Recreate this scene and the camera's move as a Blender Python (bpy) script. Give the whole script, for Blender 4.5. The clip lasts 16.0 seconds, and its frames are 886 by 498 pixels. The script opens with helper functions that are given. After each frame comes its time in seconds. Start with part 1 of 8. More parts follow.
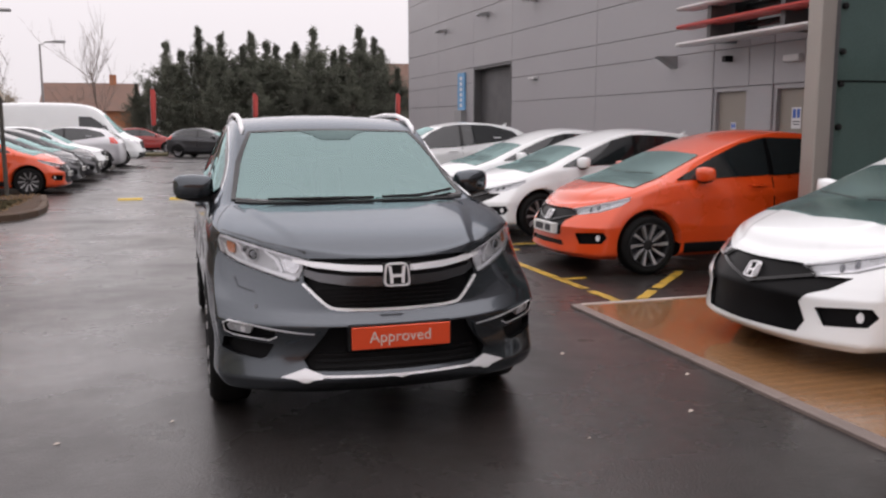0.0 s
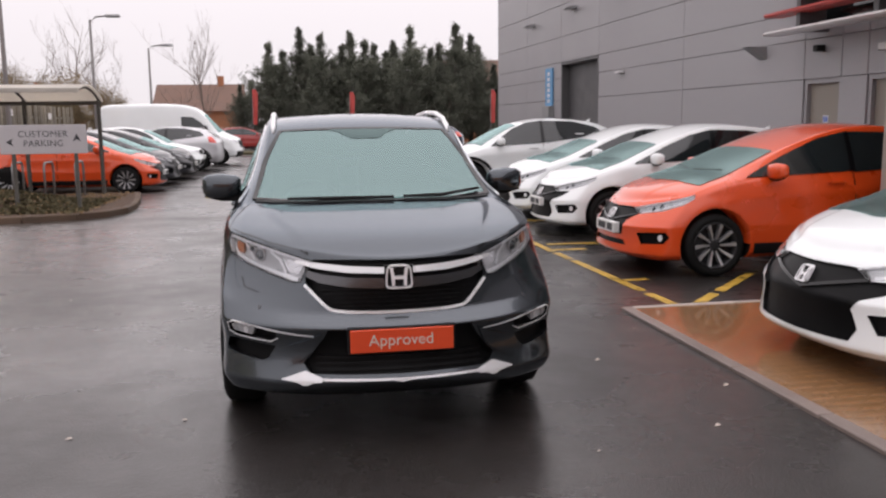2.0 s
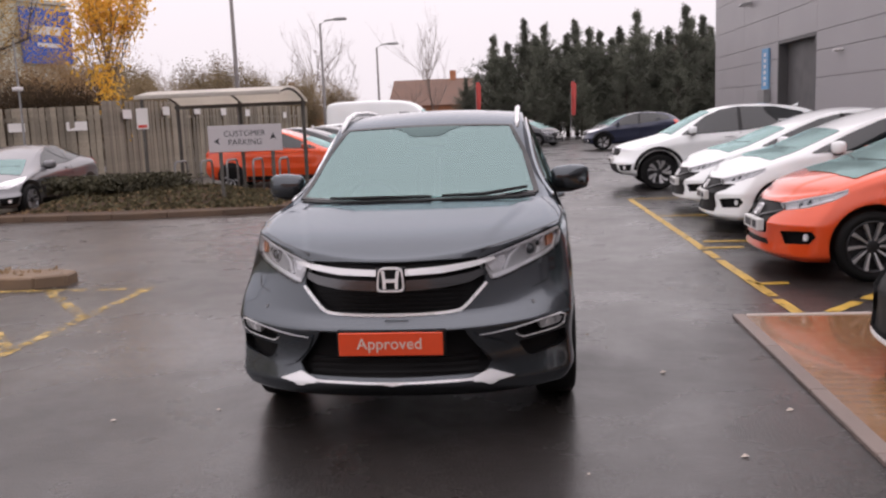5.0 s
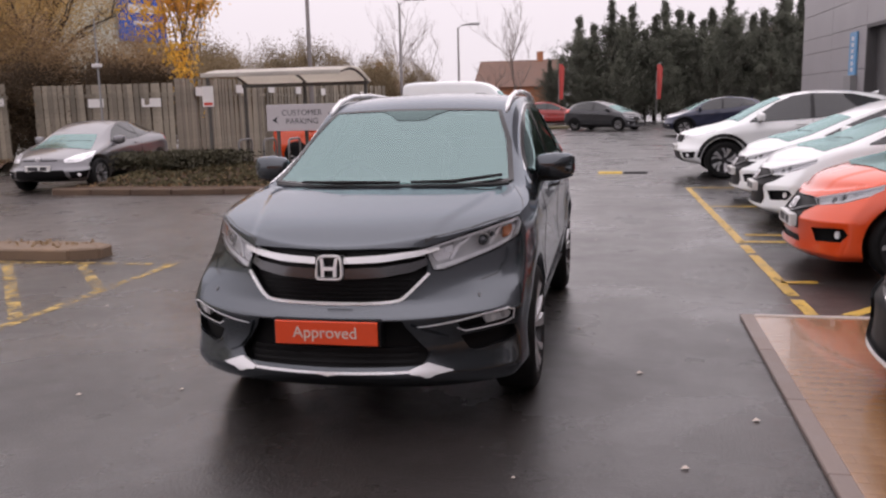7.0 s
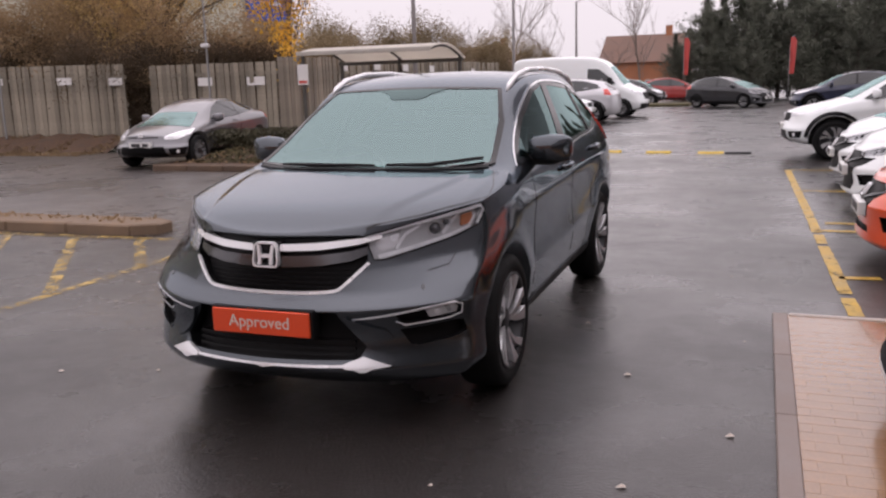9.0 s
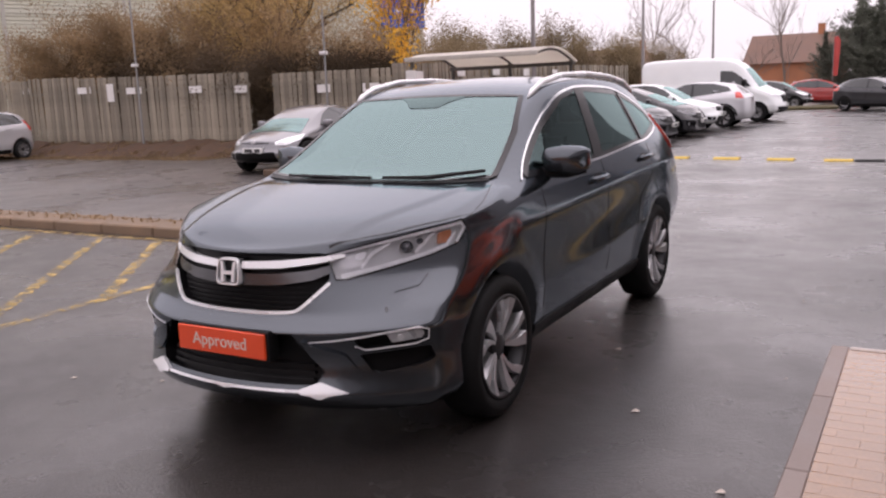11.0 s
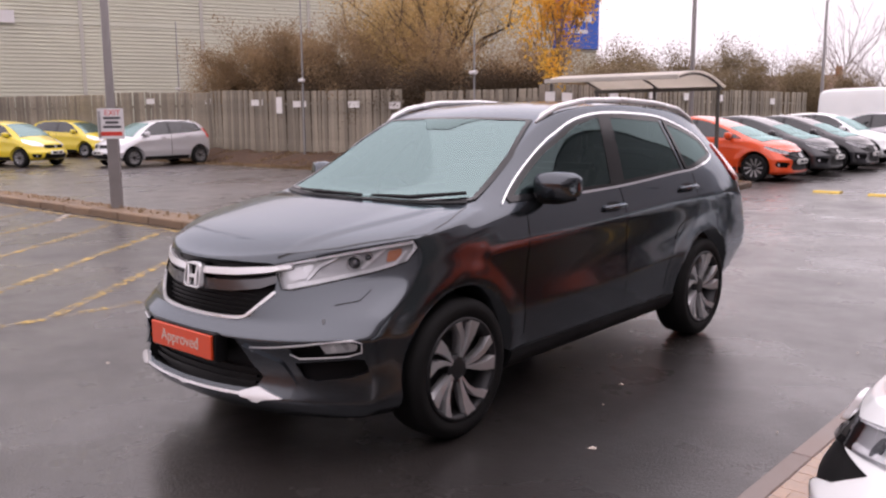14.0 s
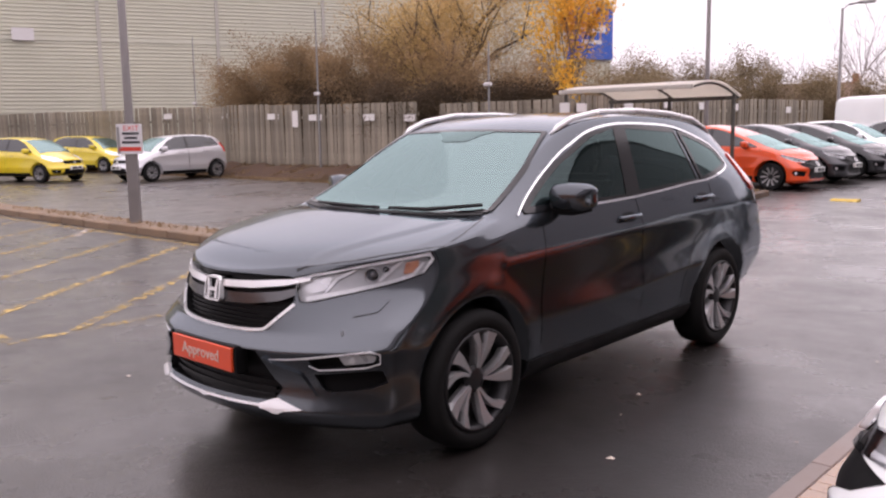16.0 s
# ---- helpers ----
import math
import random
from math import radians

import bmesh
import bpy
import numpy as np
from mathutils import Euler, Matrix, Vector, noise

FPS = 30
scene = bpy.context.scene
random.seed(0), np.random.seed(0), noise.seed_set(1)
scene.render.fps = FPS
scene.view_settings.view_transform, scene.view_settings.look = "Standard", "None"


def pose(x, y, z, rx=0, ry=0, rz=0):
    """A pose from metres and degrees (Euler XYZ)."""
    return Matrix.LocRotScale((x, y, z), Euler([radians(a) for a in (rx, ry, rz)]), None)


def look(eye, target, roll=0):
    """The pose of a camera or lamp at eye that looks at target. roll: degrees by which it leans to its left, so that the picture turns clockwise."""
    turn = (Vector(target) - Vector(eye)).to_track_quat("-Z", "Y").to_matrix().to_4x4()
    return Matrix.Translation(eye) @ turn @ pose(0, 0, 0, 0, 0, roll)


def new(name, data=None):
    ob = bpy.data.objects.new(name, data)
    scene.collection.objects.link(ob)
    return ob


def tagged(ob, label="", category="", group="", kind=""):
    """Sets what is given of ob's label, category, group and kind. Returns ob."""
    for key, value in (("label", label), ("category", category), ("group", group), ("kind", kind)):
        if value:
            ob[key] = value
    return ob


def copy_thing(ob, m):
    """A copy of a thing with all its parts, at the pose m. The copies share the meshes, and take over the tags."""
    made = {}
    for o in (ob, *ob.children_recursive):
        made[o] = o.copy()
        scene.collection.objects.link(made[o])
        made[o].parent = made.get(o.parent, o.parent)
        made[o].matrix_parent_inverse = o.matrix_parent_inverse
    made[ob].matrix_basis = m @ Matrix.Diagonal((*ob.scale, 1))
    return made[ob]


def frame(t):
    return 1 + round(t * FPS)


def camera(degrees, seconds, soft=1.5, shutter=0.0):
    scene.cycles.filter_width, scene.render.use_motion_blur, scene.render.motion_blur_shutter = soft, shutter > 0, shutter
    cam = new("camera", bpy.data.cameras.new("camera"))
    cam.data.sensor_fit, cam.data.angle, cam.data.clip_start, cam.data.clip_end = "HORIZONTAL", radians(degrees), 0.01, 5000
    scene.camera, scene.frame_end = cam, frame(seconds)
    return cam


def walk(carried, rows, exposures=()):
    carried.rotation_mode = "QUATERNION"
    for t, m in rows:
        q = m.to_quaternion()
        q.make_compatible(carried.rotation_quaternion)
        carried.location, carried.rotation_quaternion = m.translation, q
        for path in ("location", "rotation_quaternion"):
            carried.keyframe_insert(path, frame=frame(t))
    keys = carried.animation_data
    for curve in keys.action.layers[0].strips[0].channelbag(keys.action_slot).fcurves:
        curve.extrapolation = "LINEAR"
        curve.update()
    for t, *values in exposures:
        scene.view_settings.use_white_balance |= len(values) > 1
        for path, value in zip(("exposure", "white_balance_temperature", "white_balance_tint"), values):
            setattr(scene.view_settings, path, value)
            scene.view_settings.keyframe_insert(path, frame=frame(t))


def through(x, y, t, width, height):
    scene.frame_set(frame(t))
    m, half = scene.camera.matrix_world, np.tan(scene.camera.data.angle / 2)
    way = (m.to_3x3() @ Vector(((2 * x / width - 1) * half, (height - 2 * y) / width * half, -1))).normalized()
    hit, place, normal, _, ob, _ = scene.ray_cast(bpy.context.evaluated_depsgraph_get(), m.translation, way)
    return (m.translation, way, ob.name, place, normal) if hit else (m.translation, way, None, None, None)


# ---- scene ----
cam = camera(54.8, 16.0, 2.3)
PATH = [
    (0, (-1.011, -4.964, 1.562), (-0.431, -3.071, 1.278), -0.1),
    (0.5, (-0.973, -5.004, 1.566), (-0.402, -3.109, 1.28), -0.3),
    (1, (-0.857, -4.936, 1.55), (-0.347, -3.023, 1.267), -0.4),
    (1.5, (-0.71, -4.868, 1.558), (-0.253, -2.945, 1.247), 0.3),
    (2, (-0.509, -4.942, 1.563), (-0.16, -2.994, 1.273), -0.7),
    (2.5, (-0.3, -5.017, 1.582), (-0.056, -3.058, 1.259), -0.8),
    (3, (-0.138, -4.973, 1.566), (0.079, -3.013, 1.238), -0.8),
    (3.5, (0.038, -4.912, 1.582), (0.154, -2.943, 1.245), -0.2),
    (4, (0.263, -4.916, 1.575), (0.251, -2.939, 1.273), -1.5),
    (6.5, (1.178, -4.693, 1.589), (0.814, -2.752, 1.27), -1.3),
    (7, (1.337, -4.627, 1.579), (0.931, -2.697, 1.243), -1.4),
    (7.5, (1.486, -4.446, 1.58), (1.031, -2.528, 1.245), -0.3),
    (8, (1.683, -4.384, 1.578), (1.171, -2.48, 1.243), -1.7),
    (8.5, (1.933, -4.302, 1.588), (1.297, -2.438, 1.239), -1.4),
    (9, (2.082, -4.149, 1.567), (1.392, -2.311, 1.187), -1.7),
    (9.5, (2.167, -3.99, 1.571), (1.415, -2.174, 1.204), -0.6),
    (10, (2.281, -3.861, 1.567), (1.448, -2.08, 1.201), -1.2),
    (12.5, (3.133, -3.17, 1.553), (1.979, -1.571, 1.223), -0.9),
    (13, (3.205, -3.07, 1.539), (2.005, -1.502, 1.223), -0.2),
    (13.5, (3.302, -3.015, 1.547), (2.046, -1.49, 1.236), -0.2),
    (14, (3.478, -3.036, 1.553), (2.164, -1.561, 1.246), -0.4),
    (14.5, (3.526, -3.046, 1.552), (2.185, -1.592, 1.25), -1.0),
    (15, (3.517, -3.071, 1.562), (2.177, -1.613, 1.283), -1.3),
    (15.5, (3.507, -3.068, 1.559), (2.162, -1.612, 1.284), -1.2),
    (16, (3.496, -3.064, 1.559), (2.152, -1.61, 1.279), -1.0),
]
walk(cam, [(t, look(eye, target, roll)) for t, eye, target, roll in PATH], [(0, -0.02, 6600, 18), (4, 0.08, 6600, 20), (6.5, 0.0, 6600, 24), (8.5, -0.06, 6600, 24), (10, 0.12, 6600, 25), (12.5, 0.28, 6600, 27), (16, 0.38, 6600, 28)])
# ---------------------------------------------------------------- world and light
world = bpy.data.worlds.new("overcast_sky")
scene.world = world
world.use_nodes = True
wn = world.node_tree
wn.nodes.clear()
sky = wn.nodes.new("ShaderNodeTexSky")
sky.sky_type = "NISHITA"
sky.sun_disc = False
sky.sun_elevation = radians(35)
sky.sun_rotation = radians(200)
sky.air_density = 1.0
sky.dust_density = 0.4
grey = wn.nodes.new("ShaderNodeHueSaturation")
grey.inputs["Saturation"].default_value = 0.1
# an overcast sky is brighter overhead than at the horizon
sep = wn.nodes.new("ShaderNodeSeparateXYZ")
up = wn.nodes.new("ShaderNodeMapRange")
up.inputs["From Min"].default_value, up.inputs["From Max"].default_value = 0.0, 1.0
up.inputs["To Min"].default_value, up.inputs["To Max"].default_value = 6.8, 13.8
veil = wn.nodes.new("ShaderNodeVectorMath")
veil.operation = "SCALE"
veil.inputs[0].default_value = (1.0, 0.985, 0.995)
cloud = wn.nodes.new("ShaderNodeMix")
cloud.data_type = "RGBA"
cloud.inputs[0].default_value = 0.95
back = wn.nodes.new("ShaderNodeBackground")
back.inputs["Strength"].default_value = 0.12
wout = wn.nodes.new("ShaderNodeOutputWorld")
tc = wn.nodes.new("ShaderNodeTexCoord")
wn.links.new(tc.outputs["Generated"], sep.inputs[0])
wn.links.new(sep.outputs["Z"], up.inputs["Value"])
wn.links.new(up.outputs[0], veil.inputs["Scale"])
wn.links.new(sky.outputs[0], grey.inputs["Color"])
wn.links.new(grey.outputs[0], cloud.inputs[6])
wn.links.new(veil.outputs[0], cloud.inputs[7])
wn.links.new(cloud.outputs[2], back.inputs["Color"])
wn.links.new(back.outputs[0], wout.inputs["Surface"])

sun = new("sun", bpy.data.lights.new("sun", "SUN"))
sun.data.energy, sun.data.angle, sun.data.color = 0.5, radians(120), (1.0, 0.97, 0.94)
sun.matrix_world = pose(0, 0, 20, 50, 0, 160)


# ---------------------------------------------------------------- materials
def mat(name, color, rough=0.6, metal=0.0, coat=0.0, vary=0.15, scale=3.0, grain=60.0, bump=0.0, spec=0.5, rvary=0.1, per_object=0.0):
    """A surface with broad stains and fine grain in colour, gloss and relief."""
    m = bpy.data.materials.new(name)
    m.use_nodes = True
    t = m.node_tree
    b = t.nodes["Principled BSDF"]
    b.inputs["Metallic"].default_value = metal
    b.inputs["Coat Weight"].default_value = coat
    b.inputs["Coat Roughness"].default_value = 0.04
    b.inputs["Specular IOR Level"].default_value = spec
    co = t.nodes.new("ShaderNodeTexCoord")
    n1 = t.nodes.new("ShaderNodeTexNoise")
    n1.inputs["Scale"].default_value = scale
    n1.inputs["Detail"].default_value = 6
    n2 = t.nodes.new("ShaderNodeTexNoise")
    n2.inputs["Scale"].default_value = grain
    n2.inputs["Detail"].default_value = 4
    for n in (n1, n2):
        t.links.new(co.outputs["Object"], n.inputs["Vector"])
    add = t.nodes.new("ShaderNodeMath")
    add.operation = "MULTIPLY_ADD"
    t.links.new(n2.outputs["Fac"], add.inputs[0])
    add.inputs[1].default_value = 0.45
    t.links.new(n1.outputs["Fac"], add.inputs[2])
    rng = t.nodes.new("ShaderNodeMapRange")
    rng.inputs["From Min"].default_value, rng.inputs["From Max"].default_value = 0.4, 1.05
    rng.inputs["To Min"].default_value, rng.inputs["To Max"].default_value = 1 - vary, 1 + vary
    t.links.new(add.outputs[0], rng.inputs["Value"])
    mul = t.nodes.new("ShaderNodeVectorMath")
    mul.operation = "SCALE"
    mul.inputs[0].default_value = color
    scale_out = rng.outputs[0]
    if per_object:
        oi = t.nodes.new("ShaderNodeObjectInfo")
        orr = t.nodes.new("ShaderNodeMapRange")
        orr.inputs["To Min"].default_value, orr.inputs["To Max"].default_value = 1 - per_object, 1 + per_object
        t.links.new(oi.outputs["Random"], orr.inputs["Value"])
        mm = t.nodes.new("ShaderNodeMath")
        mm.operation = "MULTIPLY"
        t.links.new(orr.outputs[0], mm.inputs[0])
        t.links.new(rng.outputs[0], mm.inputs[1])
        scale_out = mm.outputs[0]
    t.links.new(scale_out, mul.inputs["Scale"])
    t.links.new(mul.outputs[0], b.inputs["Base Color"])
    rr = t.nodes.new("ShaderNodeMapRange")
    rr.inputs["From Min"].default_value, rr.inputs["From Max"].default_value = 0.3, 0.7
    rr.inputs["To Min"].default_value, rr.inputs["To Max"].default_value = max(0.02, rough - rvary), min(1, rough + rvary)
    t.links.new(n1.outputs["Fac"], rr.inputs["Value"])
    t.links.new(rr.outputs[0], b.inputs["Roughness"])
    if bump:
        bp = t.nodes.new("ShaderNodeBump")
        bp.inputs["Strength"].default_value = min(1.0, bump)
        bp.inputs["Distance"].default_value = 0.01
        t.links.new(n2.outputs["Fac"], bp.inputs["Height"])
        t.links.new(bp.outputs[0], b.inputs["Normal"])
    return m


def paint(name, color, metal=0.0, rough=0.35, droplets=0.05, coat=1.0, edge=(1, 1, 1)):
    """Clear-coated car paint; a coat covered by rain drops is less sharp."""
    m = mat(name, color, rough, metal, coat, vary=0.05, scale=1.5, grain=900, rvary=0.04)
    b = m.node_tree.nodes["Principled BSDF"]
    b.inputs["Coat Roughness"].default_value = droplets
    b.inputs["Specular Tint"].default_value = (*edge, 1)
    return m


def glass(name, tint, ior=1.75, haze=0.02, shine=(0.72, 1.0, 0.985)):
    """A car pane: clear with a tint, and glossy by the angle."""
    m = bpy.data.materials.new(name)
    m.use_nodes = True
    t = m.node_tree
    t.nodes.remove(t.nodes["Principled BSDF"])
    tr = t.nodes.new("ShaderNodeBsdfTransparent")
    tr.inputs["Color"].default_value = (*tint, 1)
    gl = t.nodes.new("ShaderNodeBsdfGlossy")
    gl.inputs["Roughness"].default_value = haze
    gl.inputs["Color"].default_value = (*shine, 1)
    fr = t.nodes.new("ShaderNodeFresnel")
    fr.inputs["IOR"].default_value = ior
    mx = t.nodes.new("ShaderNodeMixShader")
    t.links.new(fr.outputs[0], mx.inputs[0])
    t.links.new(tr.outputs[0], mx.inputs[1])
    t.links.new(gl.outputs[0], mx.inputs[2])
    t.links.new(mx.outputs[0], t.nodes["Material Output"].inputs["Surface"])
    return m


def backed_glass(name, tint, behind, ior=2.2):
    """Opaque pane with a dark cabin painted in; its coating tints the reflection."""
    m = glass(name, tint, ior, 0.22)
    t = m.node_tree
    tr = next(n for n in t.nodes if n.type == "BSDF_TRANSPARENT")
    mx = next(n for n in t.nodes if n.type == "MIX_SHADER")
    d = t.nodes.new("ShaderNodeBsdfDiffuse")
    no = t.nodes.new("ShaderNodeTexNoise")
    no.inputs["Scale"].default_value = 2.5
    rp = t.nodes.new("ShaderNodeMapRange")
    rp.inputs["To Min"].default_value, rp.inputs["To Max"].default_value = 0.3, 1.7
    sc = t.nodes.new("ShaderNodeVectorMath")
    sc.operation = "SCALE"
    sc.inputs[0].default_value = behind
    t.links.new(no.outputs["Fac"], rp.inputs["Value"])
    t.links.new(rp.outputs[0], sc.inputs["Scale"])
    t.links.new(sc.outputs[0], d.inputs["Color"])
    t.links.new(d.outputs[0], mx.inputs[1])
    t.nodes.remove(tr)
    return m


def leaf(name, color, vary=0.45, scale=0.6, grain=6, through=0.4):
    """Thin leaves: part of the light goes through."""
    m = mat(name, color, 0.8, vary=vary, scale=scale, grain=grain, per_object=0.25)
    t = m.node_tree
    b = t.nodes["Principled BSDF"]
    tr = t.nodes.new("ShaderNodeBsdfTranslucent")
    src = b.inputs["Base Color"].links[0].from_socket
    t.links.new(src, tr.inputs["Color"])
    mx = t.nodes.new("ShaderNodeMixShader")
    mx.inputs[0].default_value = through
    t.links.new(b.outputs[0], mx.inputs[1])
    t.links.new(tr.outputs[0], mx.inputs[2])
    t.links.new(mx.outputs[0], t.nodes["Material Output"].inputs["Surface"])
    return m


def wet_asphalt():
    m = mat("wet_asphalt", (0.0215, 0.0185, 0.0170), 0.3, spec=0.15, vary=0.75, scale=0.35, grain=75, bump=0.9, rvary=0.16)
    t = m.node_tree
    b = t.nodes["Principled BSDF"]
    # a film of water lies over the stones
    b.inputs["Coat IOR"].default_value = 1.43
    co = t.nodes.new("ShaderNodeTexCoord")
    pud = t.nodes.new("ShaderNodeTexNoise")
    pud.inputs["Scale"].default_value = 1.1
    pud.inputs["Detail"].default_value = 8
    pud.inputs["Roughness"].default_value = 0.65
    t.links.new(co.outputs["Object"], pud.inputs["Vector"])
    rm = t.nodes.new("ShaderNodeMapRange")
    rm.inputs["From Min"].default_value, rm.inputs["From Max"].default_value = 0.38, 0.66
    rm.inputs["To Min"].default_value, rm.inputs["To Max"].default_value = 0.25, 0.6
    t.links.new(pud.outputs["Fac"], rm.inputs["Value"])
    t.links.new(rm.outputs[0], b.inputs["Roughness"])
    film = t.nodes.new("ShaderNodeTexNoise")
    film.inputs["Scale"].default_value, film.inputs["Detail"].default_value = 0.45, 9
    film.inputs["Roughness"].default_value = 0.62
    t.links.new(co.outputs["Object"], film.inputs["Vector"])
    for socket, a, z in (("Coat Weight", 0.8, 1.0), ("Coat Roughness", 0.40, 0.23)):
        fm = t.nodes.new("ShaderNodeMapRange")
        fm.inputs["From Min"].default_value, fm.inputs["From Max"].default_value = 0.36, 0.6
        fm.inputs["To Min"].default_value, fm.inputs["To Max"].default_value = a, z
        t.links.new(film.outputs["Fac"], fm.inputs["Value"])
        t.links.new(fm.outputs[0], b.inputs[socket])
    # beyond the narrow kerb the base colour is lifted for the sky's grazing sheen
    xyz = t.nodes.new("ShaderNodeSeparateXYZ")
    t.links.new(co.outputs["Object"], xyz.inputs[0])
    kerb_side = t.nodes.new("ShaderNodeMapRange")
    kerb_side.inputs["From Min"].default_value, kerb_side.inputs["From Max"].default_value = -2.8, -5.0
    t.links.new(xyz.outputs["X"], kerb_side.inputs["Value"])
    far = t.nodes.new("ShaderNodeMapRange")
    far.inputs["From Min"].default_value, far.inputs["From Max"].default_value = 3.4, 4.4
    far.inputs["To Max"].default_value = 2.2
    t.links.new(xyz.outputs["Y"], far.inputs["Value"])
    sheen_lift = t.nodes.new("ShaderNodeMath")
    sheen_lift.operation = "MULTIPLY_ADD"
    t.links.new(kerb_side.outputs[0], sheen_lift.inputs[0])
    t.links.new(far.outputs[0], sheen_lift.inputs[1])
    sheen_lift.inputs[2].default_value = 1.0
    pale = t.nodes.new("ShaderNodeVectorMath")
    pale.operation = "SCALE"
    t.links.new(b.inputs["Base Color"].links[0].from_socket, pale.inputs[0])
    t.links.new(sheen_lift.outputs[0], pale.inputs["Scale"])
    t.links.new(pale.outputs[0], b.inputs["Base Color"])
    rip = t.nodes.new("ShaderNodeTexNoise")
    rip.inputs["Scale"].default_value, rip.inputs["Detail"].default_value = 38.0, 6
    t.links.new(co.outputs["Object"], rip.inputs["Vector"])
    cb = t.nodes.new("ShaderNodeBump")
    cb.inputs["Strength"].default_value, cb.inputs["Distance"].default_value = 0.22, 0.01
    t.links.new(rip.outputs["Fac"], cb.inputs["Height"])
    t.links.new(cb.outputs[0], b.inputs["Coat Normal"])
    return m


def worn_line(name, color, left):
    """Road paint worn through to the asphalt in patches."""
    m = mat(name, color, 0.45, vary=0.35, scale=5, grain=60)
    t = m.node_tree
    co = t.nodes.new("ShaderNodeTexCoord")
    n = t.nodes.new("ShaderNodeTexNoise")
    n.inputs["Scale"].default_value, n.inputs["Detail"].default_value, n.inputs["Roughness"].default_value = 7.0, 8, 0.75
    t.links.new(co.outputs["Object"], n.inputs["Vector"])
    r = t.nodes.new("ShaderNodeMapRange")
    r.inputs["From Min"].default_value, r.inputs["From Max"].default_value = left - 0.07, left + 0.07
    t.links.new(n.outputs["Fac"], r.inputs["Value"])
    tr = t.nodes.new("ShaderNodeBsdfTransparent")
    mx = t.nodes.new("ShaderNodeMixShader")
    t.links.new(r.outputs[0], mx.inputs[0])
    t.links.new(t.nodes["Principled BSDF"].outputs[0], mx.inputs[1])
    t.links.new(tr.outputs[0], mx.inputs[2])
    t.links.new(mx.outputs[0], t.nodes["Material Output"].inputs["Surface"])
    return m


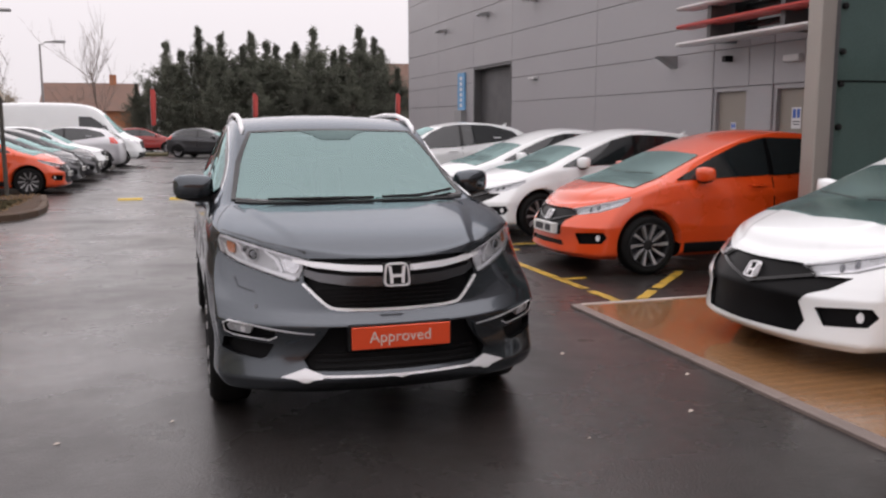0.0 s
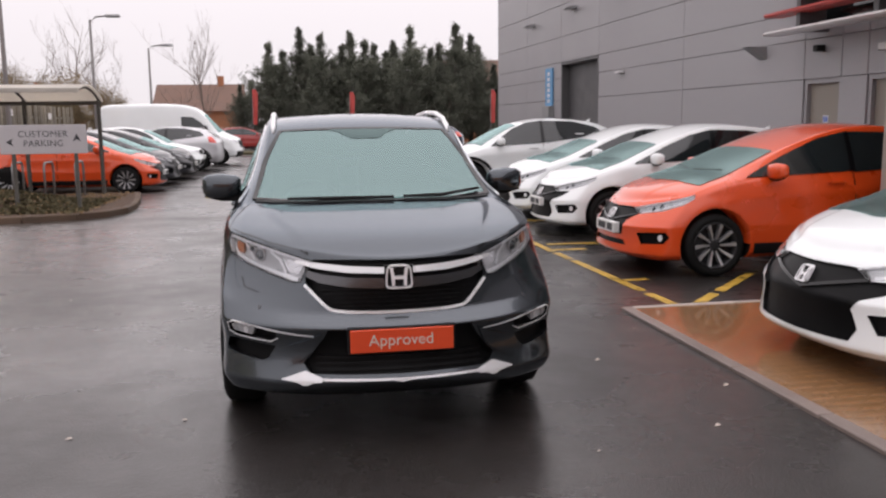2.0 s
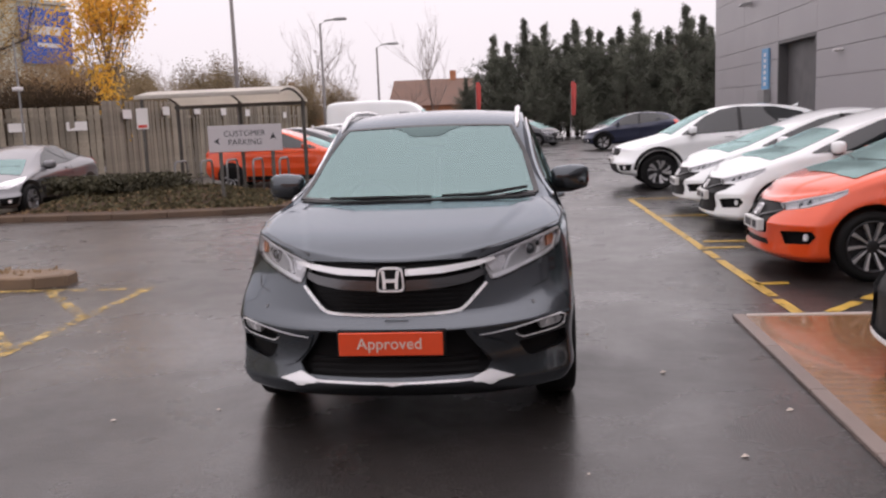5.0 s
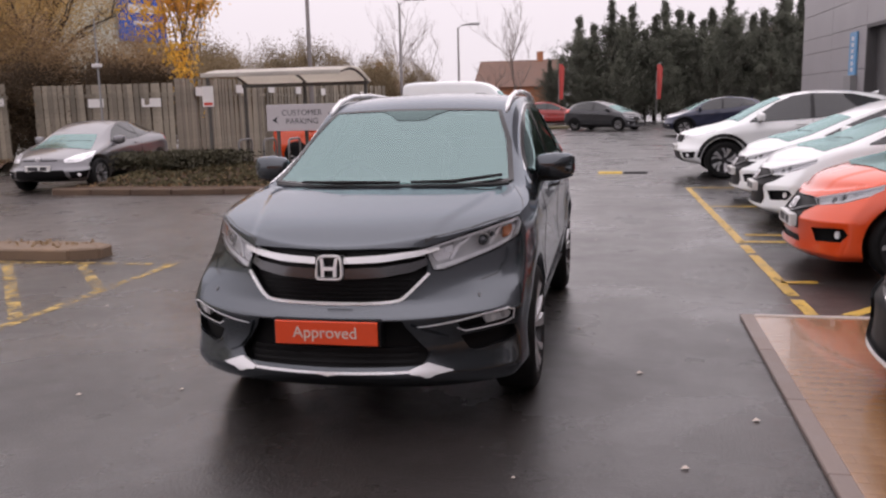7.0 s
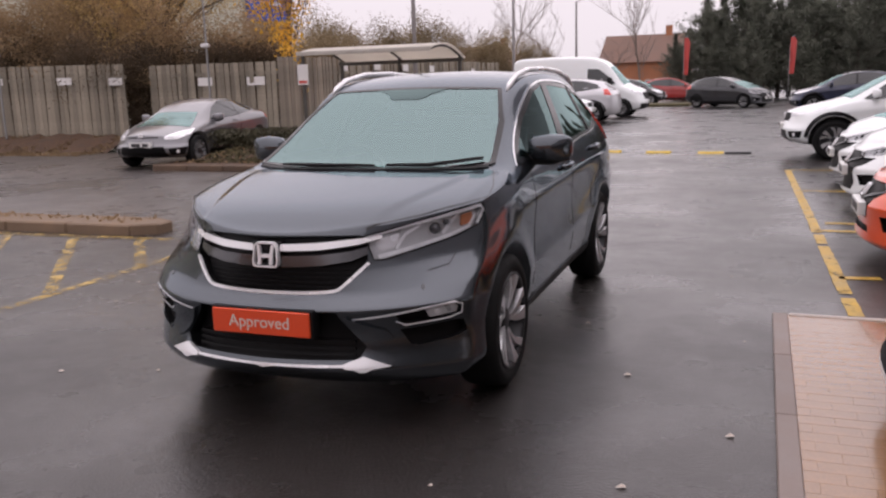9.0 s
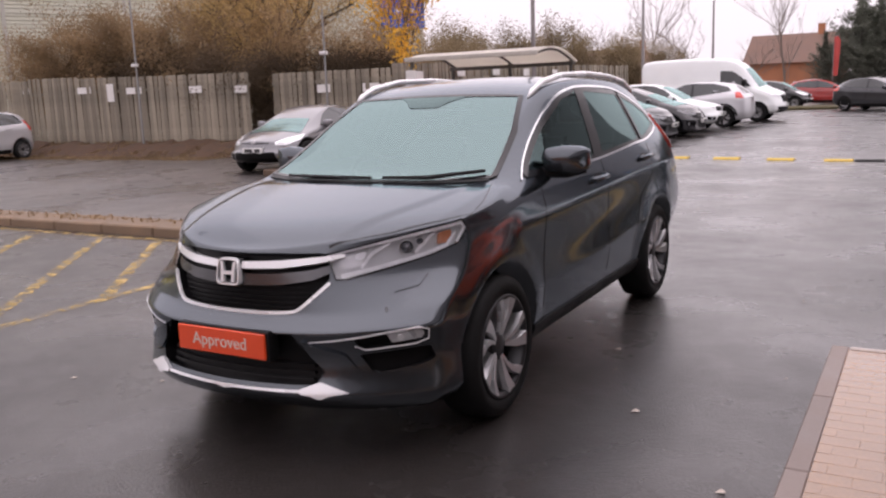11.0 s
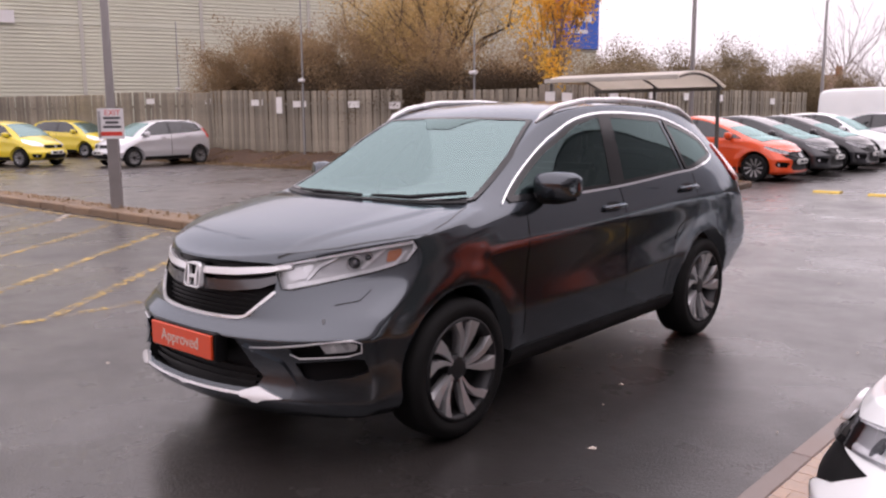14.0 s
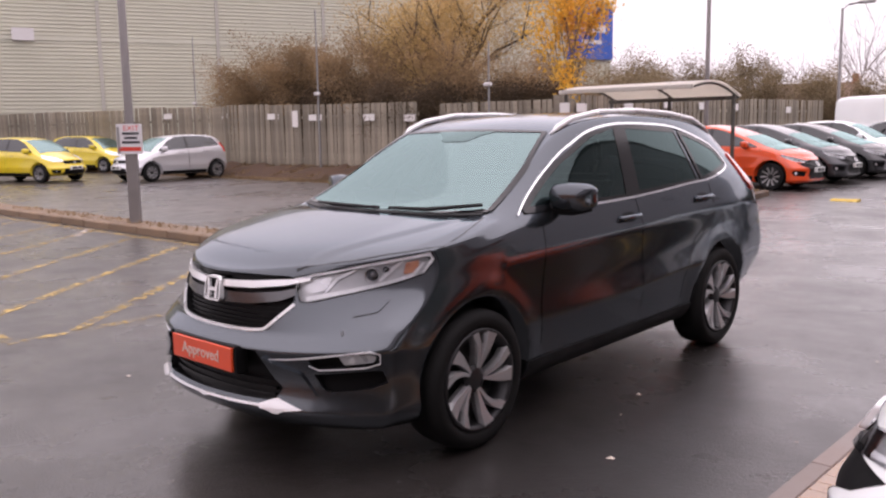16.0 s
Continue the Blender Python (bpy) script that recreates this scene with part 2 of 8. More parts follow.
M = {
    "faded_line": worn_line("faded_yellow_line", (0.55, 0.37, 0.09), 0.475),
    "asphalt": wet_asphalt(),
    "grey_paint": paint("grey_metallic_paint", (0.088, 0.099, 0.110), 0.9, 0.19, 0.04, 0.65, (0.58, 0.65, 0.72)),
    "grille_wing": mat("grille_wing_gloss", (0.11, 0.11, 0.115), 0.22, 0.8, 0.3, vary=0.06, rvary=0.03),
    "orange_paint": paint("orange_paint", (0.78, 0.078, 0.009), 0.1, 0.3),
    "white_paint": paint("white_paint", (0.89, 0.92, 0.92)),
    "silver_paint": paint("silver_paint", (0.6, 0.6, 0.62), 0.4),
    "yellow_paint": paint("yellow_paint", (0.72, 0.56, 0.02)),
    "black_paint": paint("black_paint", (0.012, 0.012, 0.015)),
    "dark_paint": paint("dark_grey_paint", (0.035, 0.037, 0.042), 0.4),
    "blue_paint": paint("navy_paint", (0.012, 0.018, 0.05), 0.3),
    "red_paint": paint("red_paint", (0.35, 0.02, 0.015)),
    "plastic": mat("black_plastic", (0.007, 0.007, 0.0075), 0.5, spec=0.25, vary=0.2, grain=300, bump=0.1),
    "gloss_black": mat("gloss_black", (0.004, 0.004, 0.0045), 0.15, spec=0.4, vary=0.1, rvary=0.03),
    "rubber": mat("tyre_rubber", (0.008, 0.008, 0.008), 0.7, spec=0.2, vary=0.3, grain=120, bump=0.3),
    "chrome": mat("chrome", (0.82, 0.83, 0.84), 0.12, 1.0, vary=0.03, rvary=0.04),
    "alloy": mat("alloy", (0.54, 0.54, 0.55), 0.36, 0.7, vary=0.06, rvary=0.05),
    "alloy_dark": mat("alloy_dark", (0.03, 0.03, 0.032), 0.4, 0.5, vary=0.1),
    "alloy_mid": mat("alloy_mid", (0.16, 0.16, 0.165), 0.35, 0.8, vary=0.1),
    "grille_black": mat("grille_black", (0.005, 0.005, 0.0055), 0.45, spec=0.15, vary=0.15, grain=200),
    "lens_mid": mat("lamp_housing", (0.48, 0.49, 0.50), 0.3, 0.3, 0.5, vary=0.15, scale=6, grain=30, rvary=0.05),
    "lens_grey": mat("lamp_reflector", (0.8, 0.81, 0.83), 0.25, 0.35, 0.6, vary=0.15, scale=5, grain=30, rvary=0.05),
    "coupe_paint": paint("lilac_grey_paint", (0.193, 0.193, 0.204), 0.5),
    "silver_trim": mat("silver_trim", (0.86, 0.86, 0.87), 0.25, 0.3, vary=0.05),
    "lens": mat("lamp_lens", (0.92, 0.93, 0.95), 0.15, 0.1, 1.0, vary=0.15, scale=14, grain=60, rvary=0.04),
    "lamp_glass": glass("lamp_cover_glass", (0.98, 0.98, 0.99), 1.5, 0.02, (1, 1, 1)),
    "lens_dark": mat("lamp_lens_dark", (0.09, 0.095, 0.105), 0.15, 0.5, 0.7, vary=0.2, scale=5, grain=50, rvary=0.04),
    "amber": mat("amber_lens", (0.55, 0.2, 0.09), 0.15, 0, 1.0, vary=0.2),
    "red_lens": mat("red_lens", (0.68, 0.05, 0.03), 0.12, 0, 1.0, vary=0.15),
    "windscreen": glass("windscreen_glass", (0.32, 0.40, 0.39), 2.65),
    "pane": glass("side_pane", (0.28, 0.32, 0.32), 1.45),
    "tint_band": glass("tinted_band", (0.10, 0.12, 0.12), 1.75),
    "privacy": glass("privacy_pane", (0.03, 0.03, 0.032), 1.42),
    "car_glass": mat("tinted_car_glass", (0.012, 0.016, 0.017), 0.05, 0, 0.0, vary=0.2, spec=0.9, rvary=0.02),
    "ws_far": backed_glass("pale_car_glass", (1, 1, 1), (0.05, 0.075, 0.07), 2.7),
    "interior": mat("dark_interior", (0.01, 0.01, 0.0105), 0.75, vary=0.2, grain=200),
    "seat": mat("seat_leather", (0.03, 0.03, 0.03), 0.55, vary=0.2, grain=150, bump=0.1),
    "plate_orange": mat("orange_plate", (0.72, 0.07, 0.015), 0.35, 0, 0.4, vary=0.06),
    "white_letter": mat("white_letter", (0.62, 0.54, 0.47), 0.5, vary=0.05),
    "dark_letter": mat("dark_letter", (0.04, 0.04, 0.045), 0.5, vary=0.1),
    "number_plate": mat("number_plate", (0.72, 0.72, 0.7), 0.35, vary=0.04),
    "cladding": mat("grey_cladding", (0.325, 0.315, 0.325), 0.45, 0.15, vary=0.06, scale=0.6, grain=30),
    "cladding_dark": mat("dark_reveal", (0.09, 0.088, 0.09), 0.5, vary=0.1),
    "door_paint": mat("taupe_door_paint", (0.25, 0.22, 0.19), 0.5, vary=0.06),
    "shutter": mat("shutter_steel", (0.12, 0.115, 0.115), 0.5, 0.3, vary=0.1),
    "white_metal": mat("white_metal", (0.62, 0.6, 0.6), 0.4, vary=0.06),
    "red_metal": mat("red_metal", (0.45, 0.05, 0.04), 0.4, vary=0.08),
    "column": mat("beige_column", (0.36, 0.33, 0.30), 0.4, 0.3, vary=0.08, scale=1.2),
    "curtain_glass": mat("green_curtain_glass", (0.085, 0.135, 0.125), 0.1, 0, 0.5, vary=0.25, scale=0.7, spec=0.8, rvary=0.05),
    "fence_wood": mat("weathered_fence_board", (0.255, 0.222, 0.172), 0.85, vary=0.5, scale=0.8, grain=25, bump=0.4, per_object=0.32),
    "kerb": mat("kerb_concrete", (0.2, 0.135, 0.085), 0.7, vary=0.25, scale=2.5, grain=50, bump=0.3, per_object=0.1),
    "kerb_dark": mat("mossy_kerb", (0.10, 0.065, 0.042), 0.75, vary=0.3, scale=2.5, grain=50, bump=0.3, per_object=0.15),
    "soil": mat("leaf_litter_soil", (0.075, 0.042, 0.024), 0.9, vary=0.5, scale=5, grain=40, bump=0.8),
    "grass": mat("rough_grass", (0.085, 0.072, 0.034), 0.9, vary=0.4, scale=4, grain=50, bump=0.6),
    "brick": mat("wet_block_paving", (0.25, 0.128, 0.052), 0.22, coat=0.45, spec=0.8, vary=0.3, scale=2.2, grain=70, bump=0.06, rvary=0.08, per_object=0.03),
    "far_edging": mat("pale_edging", (0.5, 0.44, 0.40), 0.5, vary=0.15, per_object=0.1),
    "edging": mat("grey_edging", (0.21, 0.165, 0.145), 0.5, vary=0.15, per_object=0.1),
    "yellow_line": worn_line("worn_yellow_line", (0.52, 0.33, 0.05), 0.60),
    "hump_yellow": mat("hump_yellow", (0.6, 0.42, 0.06), 0.5, vary=0.2),
    "post": mat("grey_post", (0.2, 0.185, 0.18), 0.6, 0.2, vary=0.15),
    "galv": mat("galvanised_steel", (0.3, 0.3, 0.3), 0.5, 0.5, vary=0.15),
    "sign_white": mat("white_sign_face", (0.66, 0.65, 0.66), 0.45, vary=0.05),
    "sign_grey": mat("grey_sign_face", (0.5, 0.48, 0.49), 0.45, vary=0.05),
    "sign_red": mat("red_sign_face", (0.6, 0.05, 0.03), 0.45, vary=0.05),
    "sign_blue": mat("blue_sign_face", (0.02, 0.09, 0.42), 0.45, vary=0.08),
    "banner_blue": mat("pale_blue_banner", (0.12, 0.32, 0.55), 0.5, vary=0.2, scale=4),
    "flag": mat("red_flag_cloth", (0.5, 0.07, 0.06), 0.7, vary=0.15),
    "shelter_roof": leaf("pale_shelter_roof", (0.70, 0.67, 0.62), 0.12, 1.0, 20, 0.55),
    "shelter_frame": mat("dark_shelter_frame", (0.09, 0.085, 0.075), 0.6, vary=0.2),
    "warehouse": mat("pale_profiled_steel", (0.55, 0.545, 0.45), 0.5, 0.1, vary=0.08, scale=0.3),
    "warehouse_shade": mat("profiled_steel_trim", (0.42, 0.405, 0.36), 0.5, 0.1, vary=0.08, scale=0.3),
    "red_brick": mat("red_brick_wall", (0.4, 0.165, 0.085), 0.85, vary=0.2, scale=1.0, grain=12),
    "roof_tile": mat("brown_roof_tile", (0.17, 0.10, 0.075), 0.8, vary=0.2, scale=1.0, grain=10),
    "render_white": mat("white_window_frame", (0.7, 0.7, 0.7), 0.5, vary=0.05),
    "bark": mat("bark", (0.07, 0.055, 0.045), 0.9, vary=0.3, grain=30, bump=0.6),
    "conifer": leaf("conifer_needles", (0.15, 0.16, 0.125), 0.4, 0.35, 5, 0.45),
    "bare_twig": mat("grey_twigs", (0.22, 0.18, 0.155), 0.9, vary=0.3, scale=0.5, grain=6),
    "twig": mat("brown_twigs", (0.2, 0.15, 0.105), 0.9, vary=0.4, scale=0.5, grain=6),
    "leaf_brown": leaf("autumn_leaves", (0.31, 0.215, 0.12)),
    "leaf_dark": leaf("core_shade_leaves", (0.125, 0.086, 0.05)),
    "leaf_ochre": leaf("ochre_leaves", (0.48, 0.34, 0.145)),
    "leaf_yellow": leaf("yellow_leaves", (0.75, 0.45, 0.07), 0.25, 0.8),
    "leaf_olive": leaf("olive_leaves", (0.25, 0.19, 0.11)),
    "hedge": mat("hedge_leaves", (0.055, 0.05, 0.026), 0.8, vary=0.5, scale=2, grain=12),
    "paper": mat("paper_notice", (0.72, 0.7, 0.68), 0.6, vary=0.04),
}


# ---------------------------------------------------------------- mesh helpers
def part(name, bm, material, parent=None, label="", smooth=False):
    """Links a bmesh as one mesh object, under a thing or a part."""
    me = bpy.data.meshes.new(name)
    bmesh.ops.recalc_face_normals(bm, faces=bm.faces)
    if smooth:
        for f in bm.faces:
            f.smooth = True
    bm.to_mesh(me)
    bm.free()
    me.materials.append(M[material] if isinstance(material, str) else material)
    ob = new(name, me)
    if parent:
        ob.parent = parent
    if label:
        tagged(ob, label)
    return ob


def thing(name, m, label, category, group="", kind=""):
    ob = new(name)
    ob.matrix_basis = m
    return tagged(ob, label, category, group, kind)


def box(bm, x0, y0, z0, x1, y1, z1, bevel=0.0):
    r = bmesh.ops.create_cube(bm, size=1)
    for v in r["verts"]:
        v.co = Vector(((x0 + x1) / 2 + v.co.x * (x1 - x0), (y0 + y1) / 2 + v.co.y * (y1 - y0), (z0 + z1) / 2 + v.co.z * (z1 - z0)))
    if bevel:
        edges = list({e for v in r["verts"] for e in v.link_edges})
        bmesh.ops.bevel(bm, geom=edges, offset=bevel, segments=1, affect="EDGES")
    return bm


def boxed(*a, **k):
    return box(bmesh.new(), *a, **k)


def tube(bm, pts, r, n=8, cap=True):
    """A round bar along points; r is one radius or one for each point."""
    pts = [Vector(p) for p in pts]
    rings = []
    for i, p in enumerate(pts):
        d = (pts[min(i + 1, len(pts) - 1)] - pts[max(i - 1, 0)]).normalized()
        a = d.orthogonal().normalized() if abs(d.z) < 0.9 else Vector((1, 0, 0)).cross(d).normalized()
        b = d.cross(a).normalized()
        rad = r[i] if isinstance(r, (list, tuple)) else r
        rings.append([bm.verts.new(p + rad * (math.cos(2 * math.pi * k / n) * a + math.sin(2 * math.pi * k / n) * b)) for k in range(n)])
    for r0, r1 in zip(rings, rings[1:]):
        # match the rings by the nearest start, so that the tube does not twist
        off = min(range(n), key=lambda s: (r1[s].co - r0[0].co - (r1[0].co - r1[0].co)).length)
        for k in range(n):
            bm.faces.new((r0[k], r0[(k + 1) % n], r1[(k + 1 + off) % n], r1[(k + off) % n]))
        rr = r1[off:] + r1[:off]
        r1[:] = rr
    if cap:
        bm.faces.new(rings[0])
        bm.faces.new(rings[-1][::-1])
    return bm


def lathe(bm, prof, n=40, axis="x"):
    """Turns a profile of (along, radius) round the x axis."""
    rings = []
    for a, r in prof:
        rings.append([bm.verts.new((a, r * math.cos(2 * math.pi * k / n), r * math.sin(2 * math.pi * k / n))) for k in range(n)])
    for r0, r1 in zip(rings, rings[1:]):
        for k in range(n):
            bm.faces.new((r0[k], r0[(k + 1) % n], r1[(k + 1) % n], r1[k]))
    return bm


def prism(bm, poly, depth, to3):
    """A flat outline given thickness; to3 maps (a, b, d) to a place."""
    top = [bm.verts.new(to3(a, b, depth)) for a, b in poly]
    low = [bm.verts.new(to3(a, b, 0)) for a, b in poly]
    bm.faces.new(top)
    bm.faces.new(low[::-1])
    n = len(poly)
    for i in range(n):
        bm.faces.new((top[i], low[i], low[(i + 1) % n], top[(i + 1) % n]))
    return bm


def mesh_part(name, verts, faces, material, parent=None, smooth=False):
    me = bpy.data.meshes.new(name)
    me.from_pydata(verts, [], faces)
    if smooth:
        me.polygons.foreach_set("use_smooth", [True] * len(me.polygons))
    me.materials.append(M[material])
    ob = new(name, me)
    if parent:
        ob.parent = parent
    return ob


def letters(name, text, size, m, material, parent, depth=0.004, spread=1.0):
    cu = bpy.data.curves.new(name, "FONT")
    cu.body, cu.size, cu.extrude, cu.align_x, cu.align_y = text, size, depth, "CENTER", "CENTER"
    cu.space_character = spread
    tmp = bpy.data.objects.new("tmp", cu)
    scene.collection.objects.link(tmp)
    me = bpy.data.meshes.new_from_object(tmp.evaluated_get(bpy.context.evaluated_depsgraph_get()))
    bpy.data.objects.remove(tmp)
    me.materials.clear()
    me.materials.append(M[material])
    ob = new(name, me)
    ob.parent = parent
    ob.matrix_basis = m
    return ob


# ---------------------------------------------------------------- cars
from mathutils.bvhtree import BVHTree

U = (-1, -0.86, -0.5, 0, 0.5, 0.86, 1)


def shell(S):
    """The closed body of a car: sections along its length, wrapped noses and tails, wheel arches cut out. Nose to -y, front axle at the origin."""
    st, nose, tail = S["st"], S["nose"], S["tail"]
    n, W = len(st), S["w"]
    bm = bmesh.new()
    crease = bm.edges.layers.float.new("crease_edge")
    vs = {}
    between = lambda q: q[:3] + [tuple((a + b) / 2 for a, b in zip(q[2], q[3]))] + q[3:]
    nose, tail = between(nose), between(tail)
    waist = S.get("waist", 0.02)

    def level(i, k):
        y, zb, zm, zbelt, ztop, wl, wm, wb, wt, crown = st[i]
        ze = ztop - crown
        return [(wl - 0.06, zb), (wl, zb + 0.07), (wm, zm), (wm - waist, 0.5 * (zm + zbelt - 0.13)), (wm - 0.008, zbelt - 0.13), (wb, zbelt), (0.5 * (wb + wt) + 0.012, 0.5 * (zbelt + ze)), (wt, ze)][k]

    def vert(i, k, c):
        if (i, k, c) not in vs:
            w, z = level(i, k)
            u = U[c]
            x = u * w
            crown = st[i][9] * max(0, (k - 4) / 3)
            if abs(u) < 1:
                z += crown * (1 - u * u)
            y = st[i][0]
            y0, y1 = st[0][0], st[-1][0]
            f = max(0.0, (S["fade_f"] - y) / (S["fade_f"] - y0))
            r = max(0.0, (y - S["fade_r"]) / (y1 - S["fade_r"]))
            dy, cc, p = nose[k]
            y += f * (cc * abs(x / W) ** p) + (dy if i == 0 else dy * f * f * 0.5)
            dy, cc, p = tail[k]
            y -= r * (cc * abs(x / W) ** p) + (dy if i == n - 1 else 0)
            vs[(i, k, c)] = bm.verts.new((x, y, z))
        return vs[(i, k, c)]

    K = 7
    for i in range(n - 1):
        for k in range(K):
            bm.faces.new((vert(i, k, 6), vert(i + 1, k, 6), vert(i + 1, k + 1, 6), vert(i, k + 1, 6)))
            bm.faces.new((vert(i, k, 0), vert(i, k + 1, 0), vert(i + 1, k + 1, 0), vert(i + 1, k, 0)))
        for c in range(6):
            bm.faces.new((vert(i, K, c), vert(i, K, c + 1), vert(i + 1, K, c + 1), vert(i + 1, K, c)))
            bm.faces.new((vert(i, 0, c), vert(i + 1, 0, c), vert(i + 1, 0, c + 1), vert(i, 0, c + 1)))
    for k in range(K):
        for c in range(6):
            bm.faces.new((vert(0, k, c), vert(0, k, c + 1), vert(0, k + 1, c + 1), vert(0, k + 1, c)))
            bm.faces.new((vert(n - 1, k, c), vert(n - 1, k + 1, c), vert(n - 1, k + 1, c + 1), vert(n - 1, k, c + 1)))

    def sharpen(a, b, amount):
        ed = bm.edges.get((vs[a], vs[b]))
        if ed:
            ed[crease] = amount

    for c in (0, 6):
        for i in range(n - 1):
            sharpen((i, 4, c), (i + 1, 4, c), 0.5)
            sharpen((i, 5, c), (i + 1, 5, c), 0.35)
            sharpen((i, 2, c), (i + 1, 2, c), 0.3)
            sharpen((i, 1, c), (i + 1, 1, c), 0.4)
            sharpen((i, K, c), (i + 1, K, c), 0.4)
    for c in range(6):
        sharpen((0, K, c), (0, K, c + 1), 0.5)
        sharpen((0, 2, c), (0, 2, c + 1), 0.35)
        sharpen((0, 1, c), (0, 1, c + 1), 0.3)
        sharpen((n - 1, 2, c), (n - 1, 2, c + 1), 0.35)
    bmesh.ops.recalc_face_normals(bm, faces=bm.faces)
    me = bpy.data.meshes.new("shell")
    bm.to_mesh(me)
    bm.free()
    tmp = bpy.data.objects.new("shell", me)
    scene.collection.objects.link(tmp)
    sub = tmp.modifiers.new("sub", "SUBSURF")
    sub.levels = sub.render_levels = S.get("levels", 2)
    cutters = []
    for y in (0, S["wheelbase"]):
        for side in (1, -1):
            cb = bmesh.new()
            lathe(cb, [(S["w"] - 0.3, 0.001), (S["w"] - 0.3, S["arch"]), (S["w"] + 0.4, S["arch"] * 1.0), (S["w"] + 0.4, 0.001)], 48)
            bmesh.ops.remove_doubles(cb, verts=cb.verts, dist=0.003)
            for v in cb.verts:
                v.co = Vector((v.co.x * side, v.co.y + y, v.co.z + S["axle"]))
            bmesh.ops.recalc_face_normals(cb, faces=cb.faces)
            cm = bpy.data.meshes.new("cut")
            cb.to_mesh(cm)
            cb.free()
            co = bpy.data.objects.new("cut", cm)
            scene.collection.objects.link(co)
            cutters.append(co)
            bo = tmp.modifiers.new("arch", "BOOLEAN")
            bo.object, bo.operation, bo.solver = co, "DIFFERENCE", "EXACT"
    done = bpy.data.meshes.new_from_object(tmp.evaluated_get(bpy.context.evaluated_depsgraph_get()))
    for o in (tmp, *cutters):
        bpy.data.objects.remove(o)
    bm = bmesh.new()
    bm.from_mesh(done)
    bpy.data.meshes.remove(done)
    return bm


def inside(p, poly):
    hit = False
    for (ax, ay), (bx, by) in zip(poly, poly[1:] + poly[:1]):
        if (ay > p[1]) != (by > p[1]) and p[0] < (bx - ax) * (p[1] - ay) / (by - ay) + ax:
            hit = not hit
    return hit


def basis(way):
    way = Vector(way).normalized()
    if abs(way.z) > 0.9:
        return Vector((1, 0, 0)), Vector((0, 1, 0)), way
    a = way.cross(Vector((0, 0, 1))).normalized()
    return a, a.cross(way).normalized(), way


def rounded(poly, r=0.03, n=3):
    """A flat outline with its corners rounded."""
    out = []
    m = len(poly)
    for i in range(m):
        p, a, b = Vector(poly[i]), Vector(poly[i - 1]), Vector(poly[(i + 1) % m])
        ra, rb = min(r, (a - p).length * 0.45), min(r, (b - p).length * 0.45)
        s, e = p + (a - p).normalized() * ra, p + (b - p).normalized() * rb
        for k in range(n + 1):
            t = k / n
            out.append(tuple((1 - t) ** 2 * s + 2 * t * (1 - t) * p + t * t * e))
    return out


def drape(tree, pts, way, off=0.004, cells=8, round_r=0.02, depth=0.012):
    """A panel that lies on the body: an outline of places, pressed onto the body along a direction, and given thickness."""
    a, b, w = basis(way)
    poly = [(Vector(p).dot(a), Vector(p).dot(b)) for p in pts]
    base = sum((Vector(p).dot(w) for p in pts)) / len(pts)
    if round_r:
        poly = rounded(poly, round_r)
    bm = bmesh.new()
    bm.faces.new([bm.verts.new((x, y, 0)) for x, y in poly])
    for ax in (0, 1):
        lo, hi = min(p[ax] for p in poly), max(p[ax] for p in poly)
        num = cells if isinstance(cells, int) else cells[ax]
        for k in range(1, num):
            no = Vector((1, 0, 0)) if ax == 0 else Vector((0, 1, 0))
            bmesh.ops.bisect_plane(bm, geom=bm.verts[:] + bm.edges[:] + bm.faces[:], plane_co=no * (lo + (hi - lo) * k / num), plane_no=no)
    last = base
    low = {}
    rest = []
    for v in bm.verts:
        p0 = a * v.co.x + b * v.co.y + w * (base - 3)
        hit, no, _, _ = tree.ray_cast(p0, w)
        if hit is None or hit.dot(w) > base + 0.5:
            hit, no, _, _ = tree.find_nearest(a * v.co.x + b * v.co.y + w * base)
        if no.dot(w) > 0:
            no = -no
        v.co = hit + no * off
        low[v] = hit + no * (off - depth)
    edge = [e for e in bm.edges if len(e.link_faces) == 1]
    made = {}
    for e in edge:
        for v in e.verts:
            if v not in made:
                made[v] = bm.verts.new(low[v])
    for e in edge:
        e.smooth = False
        v0, v1 = e.verts
        bm.faces.new((v0, v1, made[v1], made[v0]))
    return bm


def ribbon(pts, width, way):
    """The outline of a band along a line of places."""
    a, b, w = basis(way)
    p2 = [(Vector(p).dot(a), Vector(p).dot(b)) for p in pts]
    d0 = sum(Vector(p).dot(w) for p in pts) / len(pts)
    l, r = [], []
    for i, p in enumerate(p2):
        q0, q1 = p2[max(0, i - 1)], p2[min(len(p2) - 1, i + 1)]
        d = Vector((q1[0] - q0[0], q1[1] - q0[1])).normalized()
        wd = width[i] if isinstance(width, (list, tuple)) else width
        nrm = Vector((-d.y, d.x)) * wd / 2
        l.append(Vector(p) + nrm)
        r.append(Vector(p) - nrm)
    return [tuple(a * q.x + b * q.y + w * d0) for q in l + r[::-1]]


def curve(pts, n=4):
    """A smooth line through places."""
    q = [Vector(p) for p in pts]
    out = []
    for i in range(len(q) - 1):
        p0, p1, p2, p3 = q[max(0, i - 1)], q[i], q[i + 1], q[min(len(q) - 1, i + 2)]
        for k in range(n):
            t = k / n
            out.append(tuple(0.5 * (2 * p1 + (p2 - p0) * t + (2 * p0 - 5 * p1 + 4 * p2 - p3) * t * t + (3 * p1 - p0 - 3 * p2 + p3) * t ** 3)))
    return out + [tuple(q[-1])]


def flip(pts):
    return [(-x, y, z) for x, y, z in pts]


